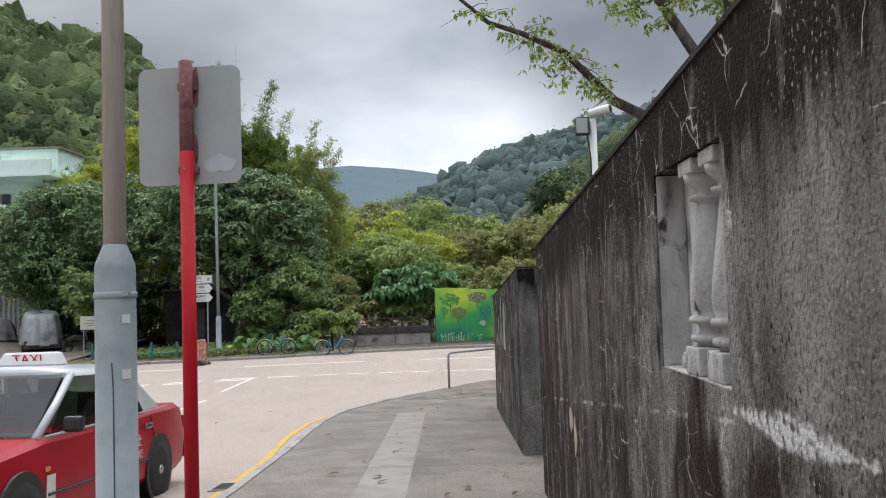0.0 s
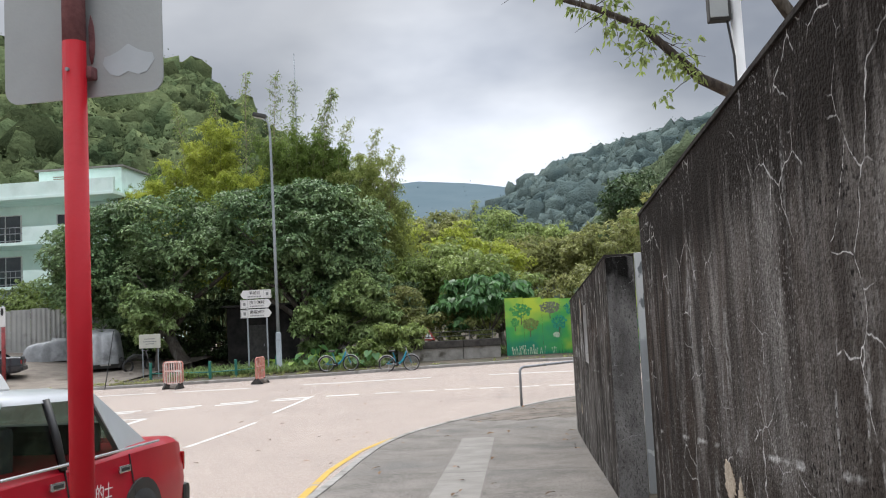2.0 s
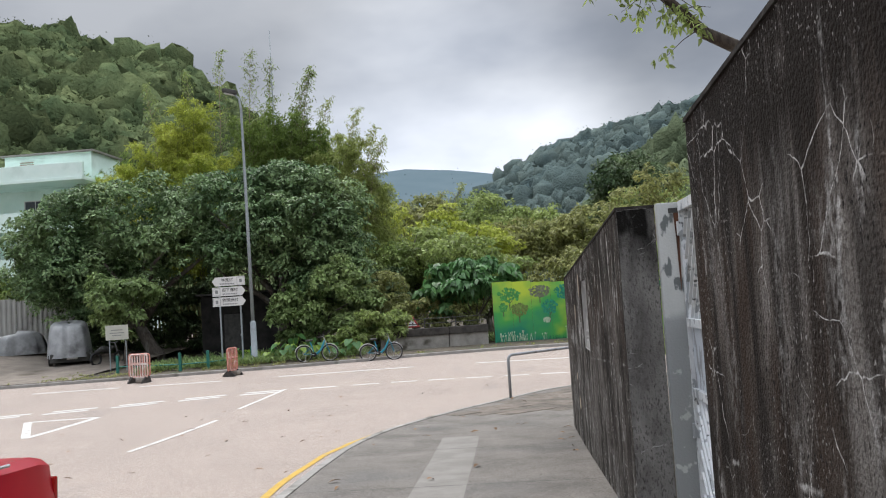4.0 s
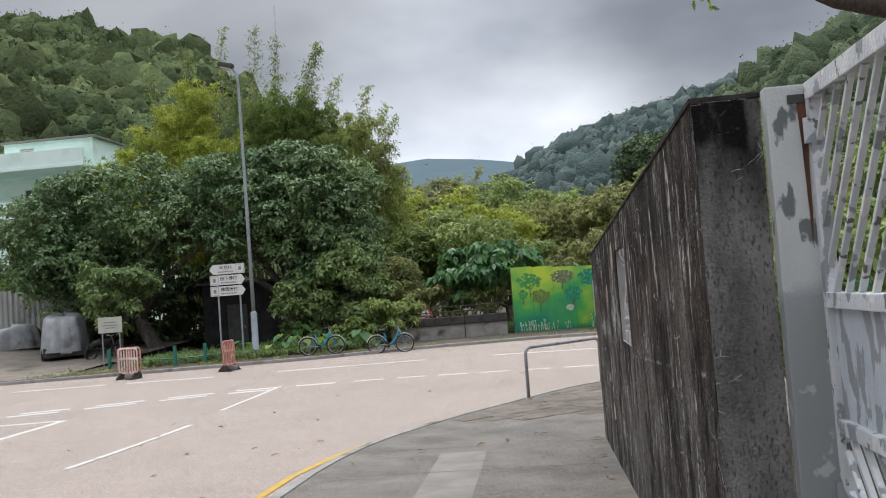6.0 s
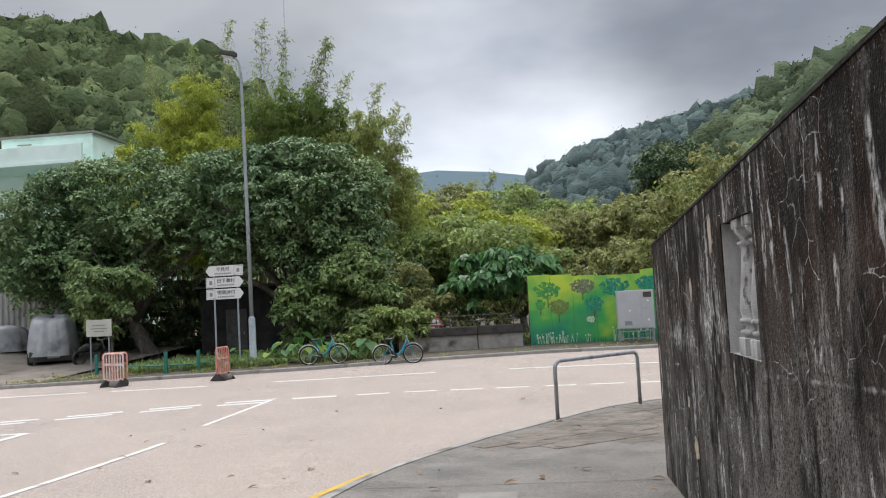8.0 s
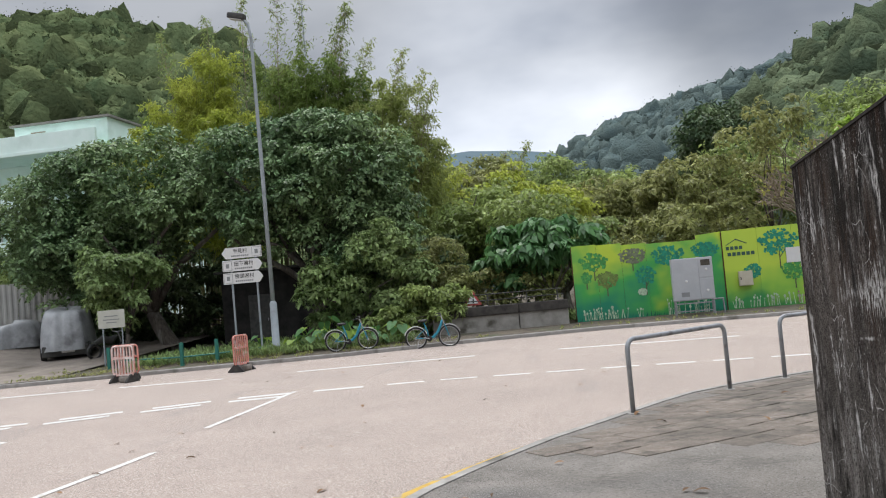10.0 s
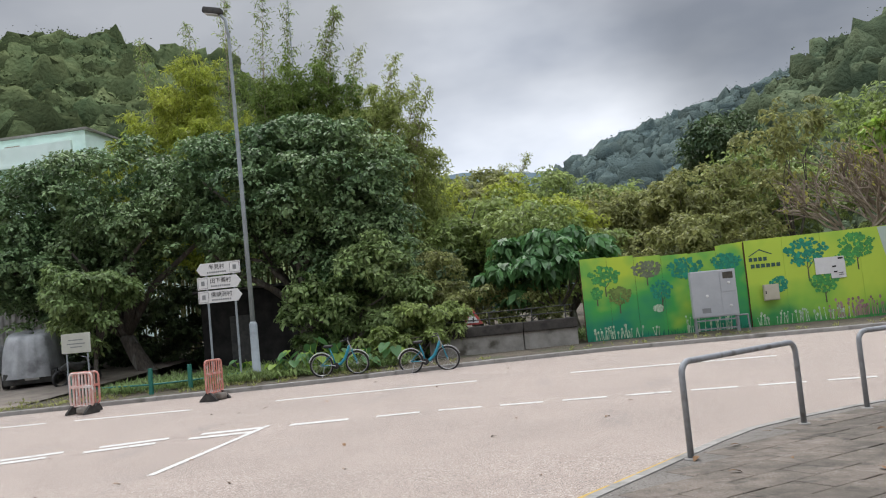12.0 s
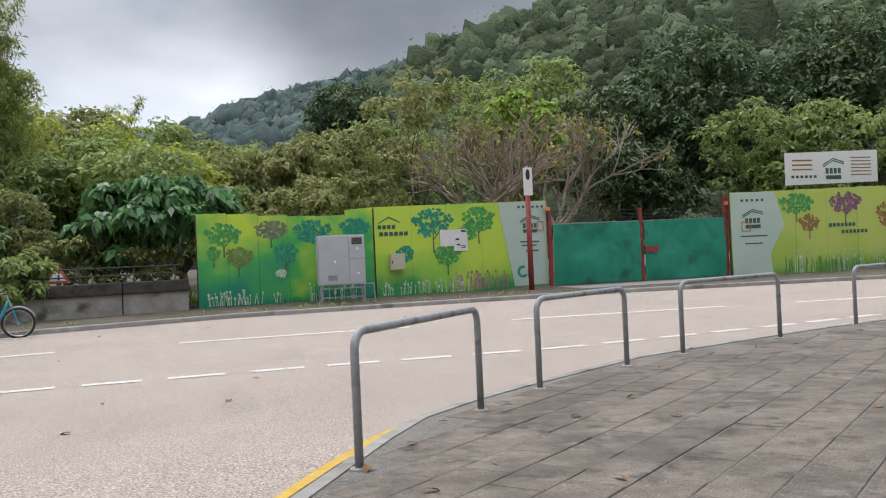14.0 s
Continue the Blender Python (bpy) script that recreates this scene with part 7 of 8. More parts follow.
F = {"dark": foliage("dark_glossy_leaves", (0.082, 0.155, 0.068), (0.22, 0.305, 0.13), 0.22, 0.5, spec=0.25, rough=0.5),
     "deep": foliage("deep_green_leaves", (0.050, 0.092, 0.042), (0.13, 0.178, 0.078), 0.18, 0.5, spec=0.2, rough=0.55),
     "mid": foliage("mid_green_leaves", (0.19, 0.255, 0.08), (0.31, 0.38, 0.125), 0.45, spec=0.25),
     "bamboo": foliage("yellow_green_bamboo_leaves", (0.30, 0.36, 0.055), (0.45, 0.49, 0.10), 0.55, 0.35, spec=0.2),
     "bamboo_green": foliage("deep_green_bamboo_leaves", (0.13, 0.205, 0.05), (0.23, 0.30, 0.08), 0.5, 0.35, spec=0.2),
     "bamboo_dry": foliage("olive_bamboo_leaves", (0.25, 0.305, 0.09), (0.38, 0.42, 0.15), 0.55, 0.35, spec=0.2),
     "lime": foliage("lime_leaves", (0.20, 0.32, 0.045), (0.30, 0.42, 0.07), 0.45),
     "olive": foliage("olive_brown_leaves", (0.19, 0.215, 0.075), (0.31, 0.315, 0.118), 0.45, spec=0.2),
     "shrub": foliage("shrub_leaves", (0.16, 0.24, 0.088), (0.27, 0.35, 0.135), 0.42, spec=0.25),
     "broad": foliage("broad_green_leaves", (0.06, 0.16, 0.05), (0.11, 0.23, 0.075), 0.35),
     "yellowing": foliage("yellowing_leaves", (0.26, 0.26, 0.06), (0.38, 0.35, 0.10), 0.45),
     "hill_l": foliage("hillside_woods", (0.066, 0.096, 0.048), (0.15, 0.18, 0.085), 0.15, 0.5, 0.12, 0.0, 0.9, relief=1.0),
     "hill_near": foliage("east_hillside_woods", (0.076, 0.106, 0.066), (0.145, 0.173, 0.10), 0.15, 0.45, 0.12, 0.0, 0.9, relief=1.0),
     # sheet below the crowns: shade between the trees painted as near-black green
     "hill_under": foliage("hillside_gap_shade", (0.03, 0.044, 0.025), (0.055, 0.07, 0.04), 0.0, 0.0, 0.3, 0.0),
     # aerial haze on the farthest ridge is mixed into this base colour
     "hill_far": foliage("haze_tinted_distant_woods", (0.105, 0.145, 0.165), (0.12, 0.16, 0.18), 0.0, 0.10, 0.02, 0.0, 0.9),
     # bluer and paler than the near slope: haze put into the colour
     "hill_r": foliage("haze_tinted_hillside_woods", (0.100, 0.140, 0.140), (0.155, 0.195, 0.175), 0.15, 0.25, 0.06, 0.0, 0.9, relief=1.0),
     # its sheet below the crowns: painted shade between trees, with the same haze tint
     "hill_r_under": foliage("haze_tinted_gap_shade", (0.06, 0.088, 0.088), (0.085, 0.115, 0.112), 0.0, 0.0, 0.2, 0.0)}
BARK = mat("grey_brown_bark", (0.07, 0.058, 0.048), (0.17, 0.145, 0.12), scale=5, rough=0.95, bump=0.9, fine=25, stretch=(3, 3, 0.6), c3=(0.26, 0.25, 0.22), c3_scale=1.3)
CULM = mat("green_culms", (0.16, 0.17, 0.05), (0.25, 0.25, 0.09), rough=0.5)
TWIG = mat("pale_dry_twigs", (0.27, 0.21, 0.155), (0.44, 0.36, 0.28), scale=5, rough=0.9)


def mesh_np(name, verts, quads, material, parent=None):
    me = bpy.data.meshes.new(name)
    nv, nq = len(verts), len(quads)
    me.vertices.add(nv)
    me.vertices.foreach_set("co", verts.astype(np.float32).ravel())
    me.loops.add(nq * 4)
    me.loops.foreach_set("vertex_index", quads.astype(np.int32).ravel())
    me.polygons.add(nq)
    me.polygons.foreach_set("loop_start", np.arange(0, nq * 4, 4, dtype=np.int32))
    me.update(calc_edges=True)
    me.materials.append(material)
    ob = new(name, me)
    if parent:
        ob.parent = parent
    return ob


def leaf_mesh(points, normals, size, rs, per=5, aspect=0.42, droop=0.25, spread=0.9):
    """Rosettes of bent leaves: verts and quads for leaves round each point, opening along its normal."""
    n = len(points)
    P, N = np.repeat(points, per, 0), np.repeat(normals, per, 0)
    k = len(P)
    R = rs.normal(size=(k, 3))
    R = R / np.linalg.norm(R, axis=1, keepdims=True)
    R = R - 0.6 * N * (R * N).sum(1, keepdims=True)
    D = N * (1.05 - spread) + R * spread
    D[:, 2] -= droop
    D /= np.linalg.norm(D, axis=1, keepdims=True)
    S = np.cross(D, N + 0.3 * rs.normal(size=(k, 3)))
    S /= np.linalg.norm(S, axis=1, keepdims=True) + 1e-9
    U = np.cross(S, D)
    L = size * rs.uniform(0.6, 1.25, (k, 1))
    W = L * aspect * 0.5
    base = P + D * L * 0.08
    mid = P + D * L * 0.55 + U * L * 0.06
    tip = P + D * L - np.array([0, 0, 1.0]) * L * 0.16
    v = np.stack([base, mid + S * W, tip, mid - S * W], 1).reshape(-1, 3)
    q = np.arange(k * 4).reshape(-1, 4)
    return v, q


def shell(lobes, count, rs, sub=9, rough=0.34, up=0.8):
    """Points and normals on small bumps spread over large lobes (x, y, z, rx, ry, rz)."""
    lobes = np.array(lobes, float)
    area = (lobes[:, 3] * lobes[:, 5] + lobes[:, 4] * lobes[:, 5] + lobes[:, 3] * lobes[:, 4])
    bumps = []
    for lo, a in zip(lobes, area):
        m = max(5, int(sub * a ** 0.62))
        d = rs.normal(size=(m, 3))
        d /= np.linalg.norm(d, axis=1, keepdims=True)
        c = lo[:3] + d * lo[3:] * rs.uniform(0.62, 0.98, (m, 1))
        r = lo[3:].min() * rough * rs.uniform(0.6, 1.3, (m, 1))
        bumps.append(np.hstack([c, r]))
    bumps = np.vstack(bumps)
    pick = rs.choice(len(bumps), count, p=(bumps[:, 3] ** 2) / (bumps[:, 3] ** 2).sum())
    d = rs.normal(size=(count, 3))
    d[:, 2] += up
    d /= np.linalg.norm(d, axis=1, keepdims=True)
    b = bumps[pick]
    p = b[:, :3] + d * b[:, 3:] * rs.uniform(0.72, 1.10, (count, 1)) * np.array([1.15, 1.15, 0.62])
    d = d + np.array([0, 0, 0.75])
    d /= np.linalg.norm(d, axis=1, keepdims=True)
    return p, d, bumps


def limbs(bm, base, targets, r0, rng, fork=0.35):
    """A tapered trunk with limbs that reach towards the targets."""
    base = Vector(base)
    top = Vector([sum(c) / len(targets) for c in zip(*targets)])
    knee = base.lerp(top, fork) + Vector((rng.uniform(-0.2, 0.2), rng.uniform(-0.2, 0.2), 0))
    tube(bm, [base - Vector((0, 0, 0.15)), base + Vector((0.02, 0, 0.15)), base.lerp(knee, 0.5), knee], [r0 * 1.5, r0 * 1.12, r0, r0 * 0.85], 10)
    for p in targets:
        p = Vector(p)
        m1 = knee.lerp(p, 0.4) + Vector((rng.uniform(-0.3, 0.3), rng.uniform(-0.3, 0.3), rng.uniform(-0.1, 0.4)))
        m2 = knee.lerp(p, 0.75) + Vector((rng.uniform(-0.3, 0.3), rng.uniform(-0.3, 0.3), rng.uniform(0, 0.3)))
        tube(bm, [knee, m1, m2, p], [r0 * 0.6, r0 * 0.42, r0 * 0.26, r0 * 0.1], 7)


def tree(name, label, base, lobes, count, size, leaf, seed, r0=0.16, per=5, droop=0.25, aspect=0.42, category="tree", rough=0.34, sub=9, branches=6):
    rs, rng = np.random.RandomState(seed), random.Random(seed)
    t = thing(name, Matrix.Identity(4), label, category)
    p, d, bumps = shell(lobes, count, rs, sub, rough)
    keep = p[:, 2] > base[2] + 0.05
    v, q = leaf_mesh(p[keep], d[keep], size, rs, per, aspect, droop)
    mesh_np("crown", v, q, F[leaf], t)
    bm = bmesh.new()
    ends = [tuple(b[:3]) for b in bumps[rs.choice(len(bumps), min(branches, len(bumps)), False)]]
    limbs(bm, base, ends, r0, rng)
    part("trunk", bm, BARK, t, "grey-brown bark", smooth=True)
    return t


gz = lambda y: road_z(y) + 0.08
# dark broad trees behind the street lamp
tree("tree", "large dark glossy-leaved tree overhanging the verge", (-17.5, 45.0, gz(45)),
     [(-21.7, 45.5, 6.0, 2.9, 2.9, 2.8), (-18.6, 45.0, 6.9, 3.2, 3.2, 2.5), (-20.5, 44.0, 4.0, 2.6, 2.0, 2.2), (-23.2, 46.6, 4.8, 2.2, 2.2, 2.4), (-16.0, 44.0, 5.2, 2.4, 2.0, 2.2)], 17000, 0.215, "dark", 1, 0.32, per=5, droop=0.02, aspect=0.48, rough=0.30, sub=11, branches=14)
tree("tree", "dense dark evergreen tree with a rounded crown", (-11.5, 45.4, gz(45)),
     [(-13.4, 45.2, 7.0, 2.9, 2.8, 2.3), (-9.8, 45.0, 6.2, 2.9, 2.8, 3.0), (-12.5, 44.2, 4.9, 2.6, 1.8, 1.6), (-8.7, 44.4, 3.9, 2.2, 1.9, 2.2), (-10.6, 45.4, 7.9, 1.9, 2.0, 1.7)], 17000, 0.215, "dark", 2, 0.3, per=5, droop=0.02, aspect=0.48, rough=0.30, sub=11, branches=14)
tree("tree", "small leafy tree beside the notice board", (-17.3, 41.0, gz(41)), [(-17.3, 41.0, 3.3, 1.5, 1.3, 1.4), (-17.0, 40.8, 2.2, 1.3, 1.0, 0.9)], 1900, 0.22, "shrub", 3, 0.08)
tree("bush", "big rounded green bush behind the bicycles", (-8.3, 42.6, gz(42)), [(-8.4, 42.8, 2.6, 2.0, 1.6, 1.9), (-9.6, 42.6, 1.8, 1.4, 1.2, 1.5), (-7.0, 42.7, 1.7, 1.3, 1.2, 1.3)], 4200, 0.22, "shrub", 4, 0.1, category="bush")
tree("bush", "low leafy shrub at the end of the parapet", (-6.0, 40.9, gz(41)), [(-6.2, 40.9, 0.95, 1.2, 0.8, 0.85), (-5.4, 41.3, 1.3, 0.9, 0.6, 0.8), (-7.2, 40.6, 0.7, 0.9, 0.7, 0.6)], 1700, 0.20, "mid", 5, 0.05, category="bush")
tree("bush", "tangled dry undergrowth behind the parapet", (-3.6, 43.2, gz(43)), [(-4.6, 43.4, 1.5, 1.6, 1.0, 1.2), (-2.6, 43.6, 1.4, 1.5, 0.9, 1.1), (-5.8, 43.8, 2.2, 1.4, 1.2, 1.4)], 2600, 0.18, "olive", 6, 0.05, category="bush")
tree("tree", "broad-leaved small tree beside the hoarding", (-1.5, 43.6, gz(43)), [(-2.2, 43.7, 3.0, 1.9, 1.3, 1.0), (-0.9, 43.8, 3.3, 1.2, 1.2, 0.9), (-3.3, 43.6, 2.3, 1.0, 0.9, 0.8)], 900, 0.42, "broad", 7, 0.07, per=6, droop=0.6, aspect=0.45)
# added screen of dark leaves where there is only deep shade under the crowns
tree("bush", "dark-leaved thicket added to fill the shaded void under the trees", (-15.0, 48.6, gz(48)), [(-24, 49.5, 2.0, 2.6, 1.2, 2.0), (-20, 48.6, 1.8, 2.6, 1.2, 1.9), (-16, 48.8, 2.0, 2.6, 1.2, 2.0), (-12, 49.6, 2.0, 2.6, 1.0, 2.0), (-8, 48.8, 2.2, 2.8, 1.2, 2.2), (-18, 47.6, 1.2, 2.2, 0.8, 1.2), (-21.5, 47.4, 1.9, 1.8, 0.7, 2.0), (-18.6, 46.9, 2.6, 1.8, 0.7, 1.6), (-20.5, 49.6, 2.8, 2.8, 0.9, 2.6), (-24.0, 50.6, 3.0, 2.6, 0.9, 2.6), (-16.5, 49.4, 3.0, 2.4, 0.9, 2.6)], 9500, 0.28, "deep", 9, 0.08, category="bush")
# woods behind
for k, (x, y, z, r, h, leaf, n, s) in enumerate((
        (-5.5, 52, 5.2, 3.2, 3.0, "mid", 3600, 0.30), (-3.0, 58, 5.6, 3.4, 2.6, "bamboo", 2800, 0.32), (-8.0, 56, 6.6, 3.0, 3.2, "bamboo", 2800, 0.30), (-6.2, 64, 8.0, 3.4, 2.2, "olive", 2200, 0.34),
        (-1.2, 49, 3.4, 3.2, 2.4, "mid", 3200, 0.28), (1.6, 64, 5.4, 4.0, 2.8, "olive", 3200, 0.36), (6.2, 60, 5.6, 4.0, 2.6, "olive", 3200, 0.34), (10.5, 66, 6.2, 4.4, 3.2, "mid", 3000, 0.4),
        (4.6, 50, 3.2, 3.0, 1.9, "olive", 2400, 0.26), (8.6, 74, 10.0, 3.6, 3.4, "dark", 2600, 0.42), (-28.0, 53, 4.2, 4.0, 2.8, "mid", 1800, 0.34), (0.2, 80, 8.5, 5.0, 3.2, "mid", 2600, 0.45),
        (15.5, 58, 7.0, 4.0, 3.6, "mid", 3000, 0.36), (20.5, 54, 6.6, 4.4, 5.2, "dark", 5200, 0.36), (26.5, 54, 7.6, 4.8, 5.6, "dark", 5600, 0.36), (33.0, 52, 8.2, 5.0, 5.8, "dark", 5000, 0.38),
        (40.0, 50, 8.6, 5.0, 6.2, "dark", 3500, 0.4), (23.5, 47.5, 4.8, 2.8, 2.3, "mid", 2600, 0.3), (17.0, 50, 3.8, 3.0, 2.4, "dark", 2400, 0.3), (30.0, 47.5, 4.6, 3.0, 2.4, "mid", 2200, 0.3), (-33, 49.0, 3.2, 3.0, 1.9, "mid", 1500, 0.3))):
    rs = np.random.RandomState(100 + k)
    lob = [(x + rs.uniform(-0.6, 0.6) * r, y + rs.uniform(-0.4, 0.4) * r, z + rs.uniform(-0.45, 0.4) * h, r * rs.uniform(0.45, 0.75), r * rs.uniform(0.45, 0.7), h * rs.uniform(0.45, 0.75)) for _ in range(6)]
    names = {"mid": "mid-green leafy tree in the woods behind", "bamboo": "feathery yellow-green tree in the woods behind", "olive": "olive-brown autumn tree in the woods behind", "dark": "tall dark evergreen tree behind the hoarding"}
    tree("tree", names[leaf], (x, y, gz(y)), lob, int(n * 0.80), s * 0.95, "deep" if leaf == "dark" else leaf, 200 + k, 0.18)


def bamboo_clump(x, y, spread, height, culms, seed, leaf, label):
    """Arching culms whose side twigs droop under fine narrow leaves."""
    rs = np.random.RandomState(seed)
    t = thing("bamboo", Matrix.Identity(4), label, "bamboo", "bamboo clumps behind the trees")
    bm = bmesh.new()
    pts, nor = [], []
    for k in range(culms):
        bx, by = x + rs.normal() * spread * 0.25, y + rs.normal() * spread * 0.25
        h = height * rs.uniform(0.78, 1.06)
        a = rs.uniform(0, 2 * math.pi)
        lean = Vector((math.cos(a), math.sin(a) * 0.6, 0)) * spread * rs.uniform(0.2, 1.0)
        line = [Vector((bx, by, gz(y))) + lean * (i / 8) ** 2.4 + Vector((0, 0, h * (i / 8 - 0.14 * (i / 8) ** 5))) for i in range(9)]
        tube(bm, line, [0.045 * (1 - 0.9 * i / 8) for i in range(9)], 4)
        for u in 1 - 0.62 * rs.uniform(0, 1, 34) ** 1.1:
            i = min(int(u * 8), 7)
            c = line[i].lerp(line[i + 1], u * 8 - i)
            d = Vector(rs.normal(size=3)).normalized()
            d.z = abs(d.z) * 0.5 + 0.1
            reach = 2.0 * (1.12 - u) + 0.35
            for w in np.linspace(0.12, 1.0, 7):
                pts.append(c + d * reach * w - Vector((0, 0, 0.55 * reach * w * w)) + Vector(rs.normal(size=3)) * 0.07)
                nor.append(Vector(rs.normal(size=3)).normalized())
    part("culm_clump", bm, CULM, t)["kind"] = "stuff"
    v, q = leaf_mesh(np.array(pts), np.array(nor), 0.28, rs, 5, 0.20, 0.3, 0.85)
    mesh_np("leaves", v, q, F[leaf], t)
    return t


YELLOW, GREEN, DRY = "tall arching clump of yellow-green bamboo", "dense dark green clump of tall bamboo", "arching clump of olive bamboo with thin tips"
for k, (x, y, s, h, n, leaf) in enumerate(((-18.4, 52, 1.7, 16.2, 22, "bamboo"), (-20.3, 53, 1.9, 14.6, 20, "bamboo"), (-17.0, 50, 2.0, 12.6, 18, "bamboo"), (-12.9, 52, 1.7, 15.6, 26, "bamboo_green"), (-15.0, 53, 2.0, 14.8, 22, "bamboo_green"),
                                            (-10.8, 53, 1.4, 14.2, 16, "bamboo_green"), (-9.3, 52, 1.9, 13.0, 22, "bamboo_dry"), (-7.8, 53, 1.6, 11.6, 16, "bamboo_dry"), (-23.0, 54, 2.3, 12.4, 16, "bamboo"), (-26.0, 58, 3.0, 14.2, 18, "bamboo_green"))):
    bamboo_clump(x, y, s, h, n, 300 + k, leaf, {"bamboo": YELLOW, "bamboo_green": GREEN, "bamboo_dry": DRY}[leaf])
# thin plumes against the sky, leafy to the tip
for k, (x, y, h, bend) in enumerate(((-16.3, 52, 17.6, 0.2), (-14.7, 52, 17.6, 0.5), (-13.7, 53, 17.0, 0.3), (-12.6, 52, 17.2, 1.8), (-12.0, 52, 16.4, 1.2), (-11.6, 53, 15.2, 1.6), (-9.8, 52, 14.2, 1.6), (-8.8, 53, 13.2, 1.5), (-8.2, 52, 12.2, 1.4), (-19.6, 52, 16.4, -1.0), (-18.0, 53, 17.0, -0.5), (-7.0, 66, 11.0, 2.4), (-5.4, 66, 11.4, 2.2))):
    rs = np.random.RandomState(340 + k)
    t = thing("bamboo_plume", Matrix.Identity(4), "slender bamboo culm with a thin feathery top", "bamboo", "slender bamboo plumes above the trees")
    line = [Vector((x + bend * (i / 9) ** 2.5, y, gz(y) + (h - gz(y)) * (i / 9) * (1 - 0.04 * abs(bend) * (i / 9) ** 4))) for i in range(10)]
    bm = bmesh.new()
    tube(bm, line, [0.05 * (1 - 0.85 * i / 9) for i in range(10)], 5)
    part("culm", bm, TWIG, t)
    bm = bmesh.new()
    pts, nor = [], []
    for u in np.linspace(0.5, 1.0, 30):
        i = min(int(u * 9), 8)
        c = line[i].lerp(line[i + 1], min(u * 9 - i, 1))
        for s in range(3):
            a = rs.uniform(0, 2 * math.pi)
            reach = (1.15 - u) * 1.5 * rs.uniform(0.6, 1.2) + 0.12
            tip = c + Vector((math.cos(a), math.sin(a), rs.uniform(0.3, 0.9))) * reach
            tube(bm, [c, tip], [0.010, 0.006], 3, False)
            for w in np.linspace(0.25, 1.0, 4):
                pts.append(c.lerp(tip, w) + Vector(rs.normal(size=3)) * 0.05)
                nor.append(Vector((0.2, 0.2, 0.8)))
    part("twig_spray", bm, TWIG, t)["kind"] = "stuff"
    v, q = leaf_mesh(np.array(pts), np.array(nor), 0.23, rs, 3, 0.22, 0.35, 0.85)
    mesh_np("leaves", v, q, F["bamboo_dry" if x > -12 else "mid"], t)

mast = thing("mast", pose(-13.3, 53.0, gz(53)), "very slim grey aerial mast rising above the bamboo", "mast")
bm = bmesh.new()
lathe(bm, [(0.05, 0), (0.04, 10.0), (0.028, 18.6)], 8)
part("pole", bm, M["post_grey"], mast, smooth=True)
bm = bmesh.new()
lathe(bm, [(0.09, 0.0), (0.09, 0.04), (0.06, 0.05)], 8)
part("base_plate", bm, M["steel"], mast)


def bare_tree(name, label, base, top, spread, seed, leaf, count, depth=5):
    """A leafless crown: limbs fork again and again into fine twigs."""
    rng, rs = random.Random(seed), np.random.RandomState(seed)
    t = thing(name, Matrix.Identity(4), label, "tree")
    bm = bmesh.new()
    tips = []
    def grow(p, d, L, r, k):
        q = p + d * L
        m = p.lerp(q, 0.5) + Vector((rng.uniform(-1, 1), rng.uniform(-1, 1), rng.uniform(-1, 1))) * L * 0.08
        tube(bm, [p, m, q], [r, r * 0.85, r * 0.66], 5 if k < 3 else 4, False)
        if k == 0:
            tips.append(q)
            return
        for _ in range(3 if k > 1 else 2):
            dd = (d + Vector((rng.uniform(-1, 1), rng.uniform(-1, 1), rng.uniform(-0.5, 0.75))) * spread).normalized()
            grow(q, dd, L * rng.uniform(0.62, 0.86), r * 0.68, k - 1)
    base = Vector(base)
    for s in range(3):
        d = Vector((rng.uniform(-0.5, 0.5), rng.uniform(-0.4, 0.4), 1)).normalized()
        grow(base, d, (top - base.z) * 0.30, 0.12, depth)
    part("branch_tangle", bm, TWIG, t, "pale bare twigs")["kind"] = "stuff"
    P = np.array([tuple(p) for p in tips])
    pick = P[rs.choice(len(P), count)] + rs.normal(size=(count, 3)) * 0.12
    nr = rs.normal(size=(count, 3))
    nr /= np.linalg.norm(nr, axis=1, keepdims=True)
    v, q = leaf_mesh(pick, nr, 0.2, rs, 3, 0.45, 0.4)
    mesh_np("sparse_leaves", v, q, F[leaf], t)
    return t


bare_tree("tree", "half-bare tree with pale twigs and yellowing leaves", (9.3, 47.0, gz(47)), 7.0, 0.85, 5, "yellowing", 220)
bare_tree("tree", "half-bare tree with spreading pale branches", (12.4, 48.0, gz(48)), 7.6, 0.8, 6, "yellowing", 380)
tree("tree", "slim tree with a bright lime-green top", (11.0, 46.8, gz(46)), [(11.0, 46.8, 6.4, 1.4, 1.0, 0.8), (11.9, 46.8, 5.6, 1.0, 0.8, 0.6)], 420, 0.30, "lime", 21, 0.07)
tree("tree", "thin tree with sparse yellow-green leaves", (7.0, 49.0, gz(49)), [(6.8, 49, 6.6, 1.6, 1.0, 1.6), (8.0, 49, 7.6, 1.2, 1.0, 1.2)], 420, 0.26, "olive", 22, 0.07)


BARK_DARK = mat("dark_brown_bark", (0.035, 0.026, 0.021), (0.10, 0.078, 0.062), scale=5, rough=0.95, bump=0.9, fine=25, stretch=(3, 3, 0.6), c3=(0.16, 0.145, 0.12), c3_scale=1.6)


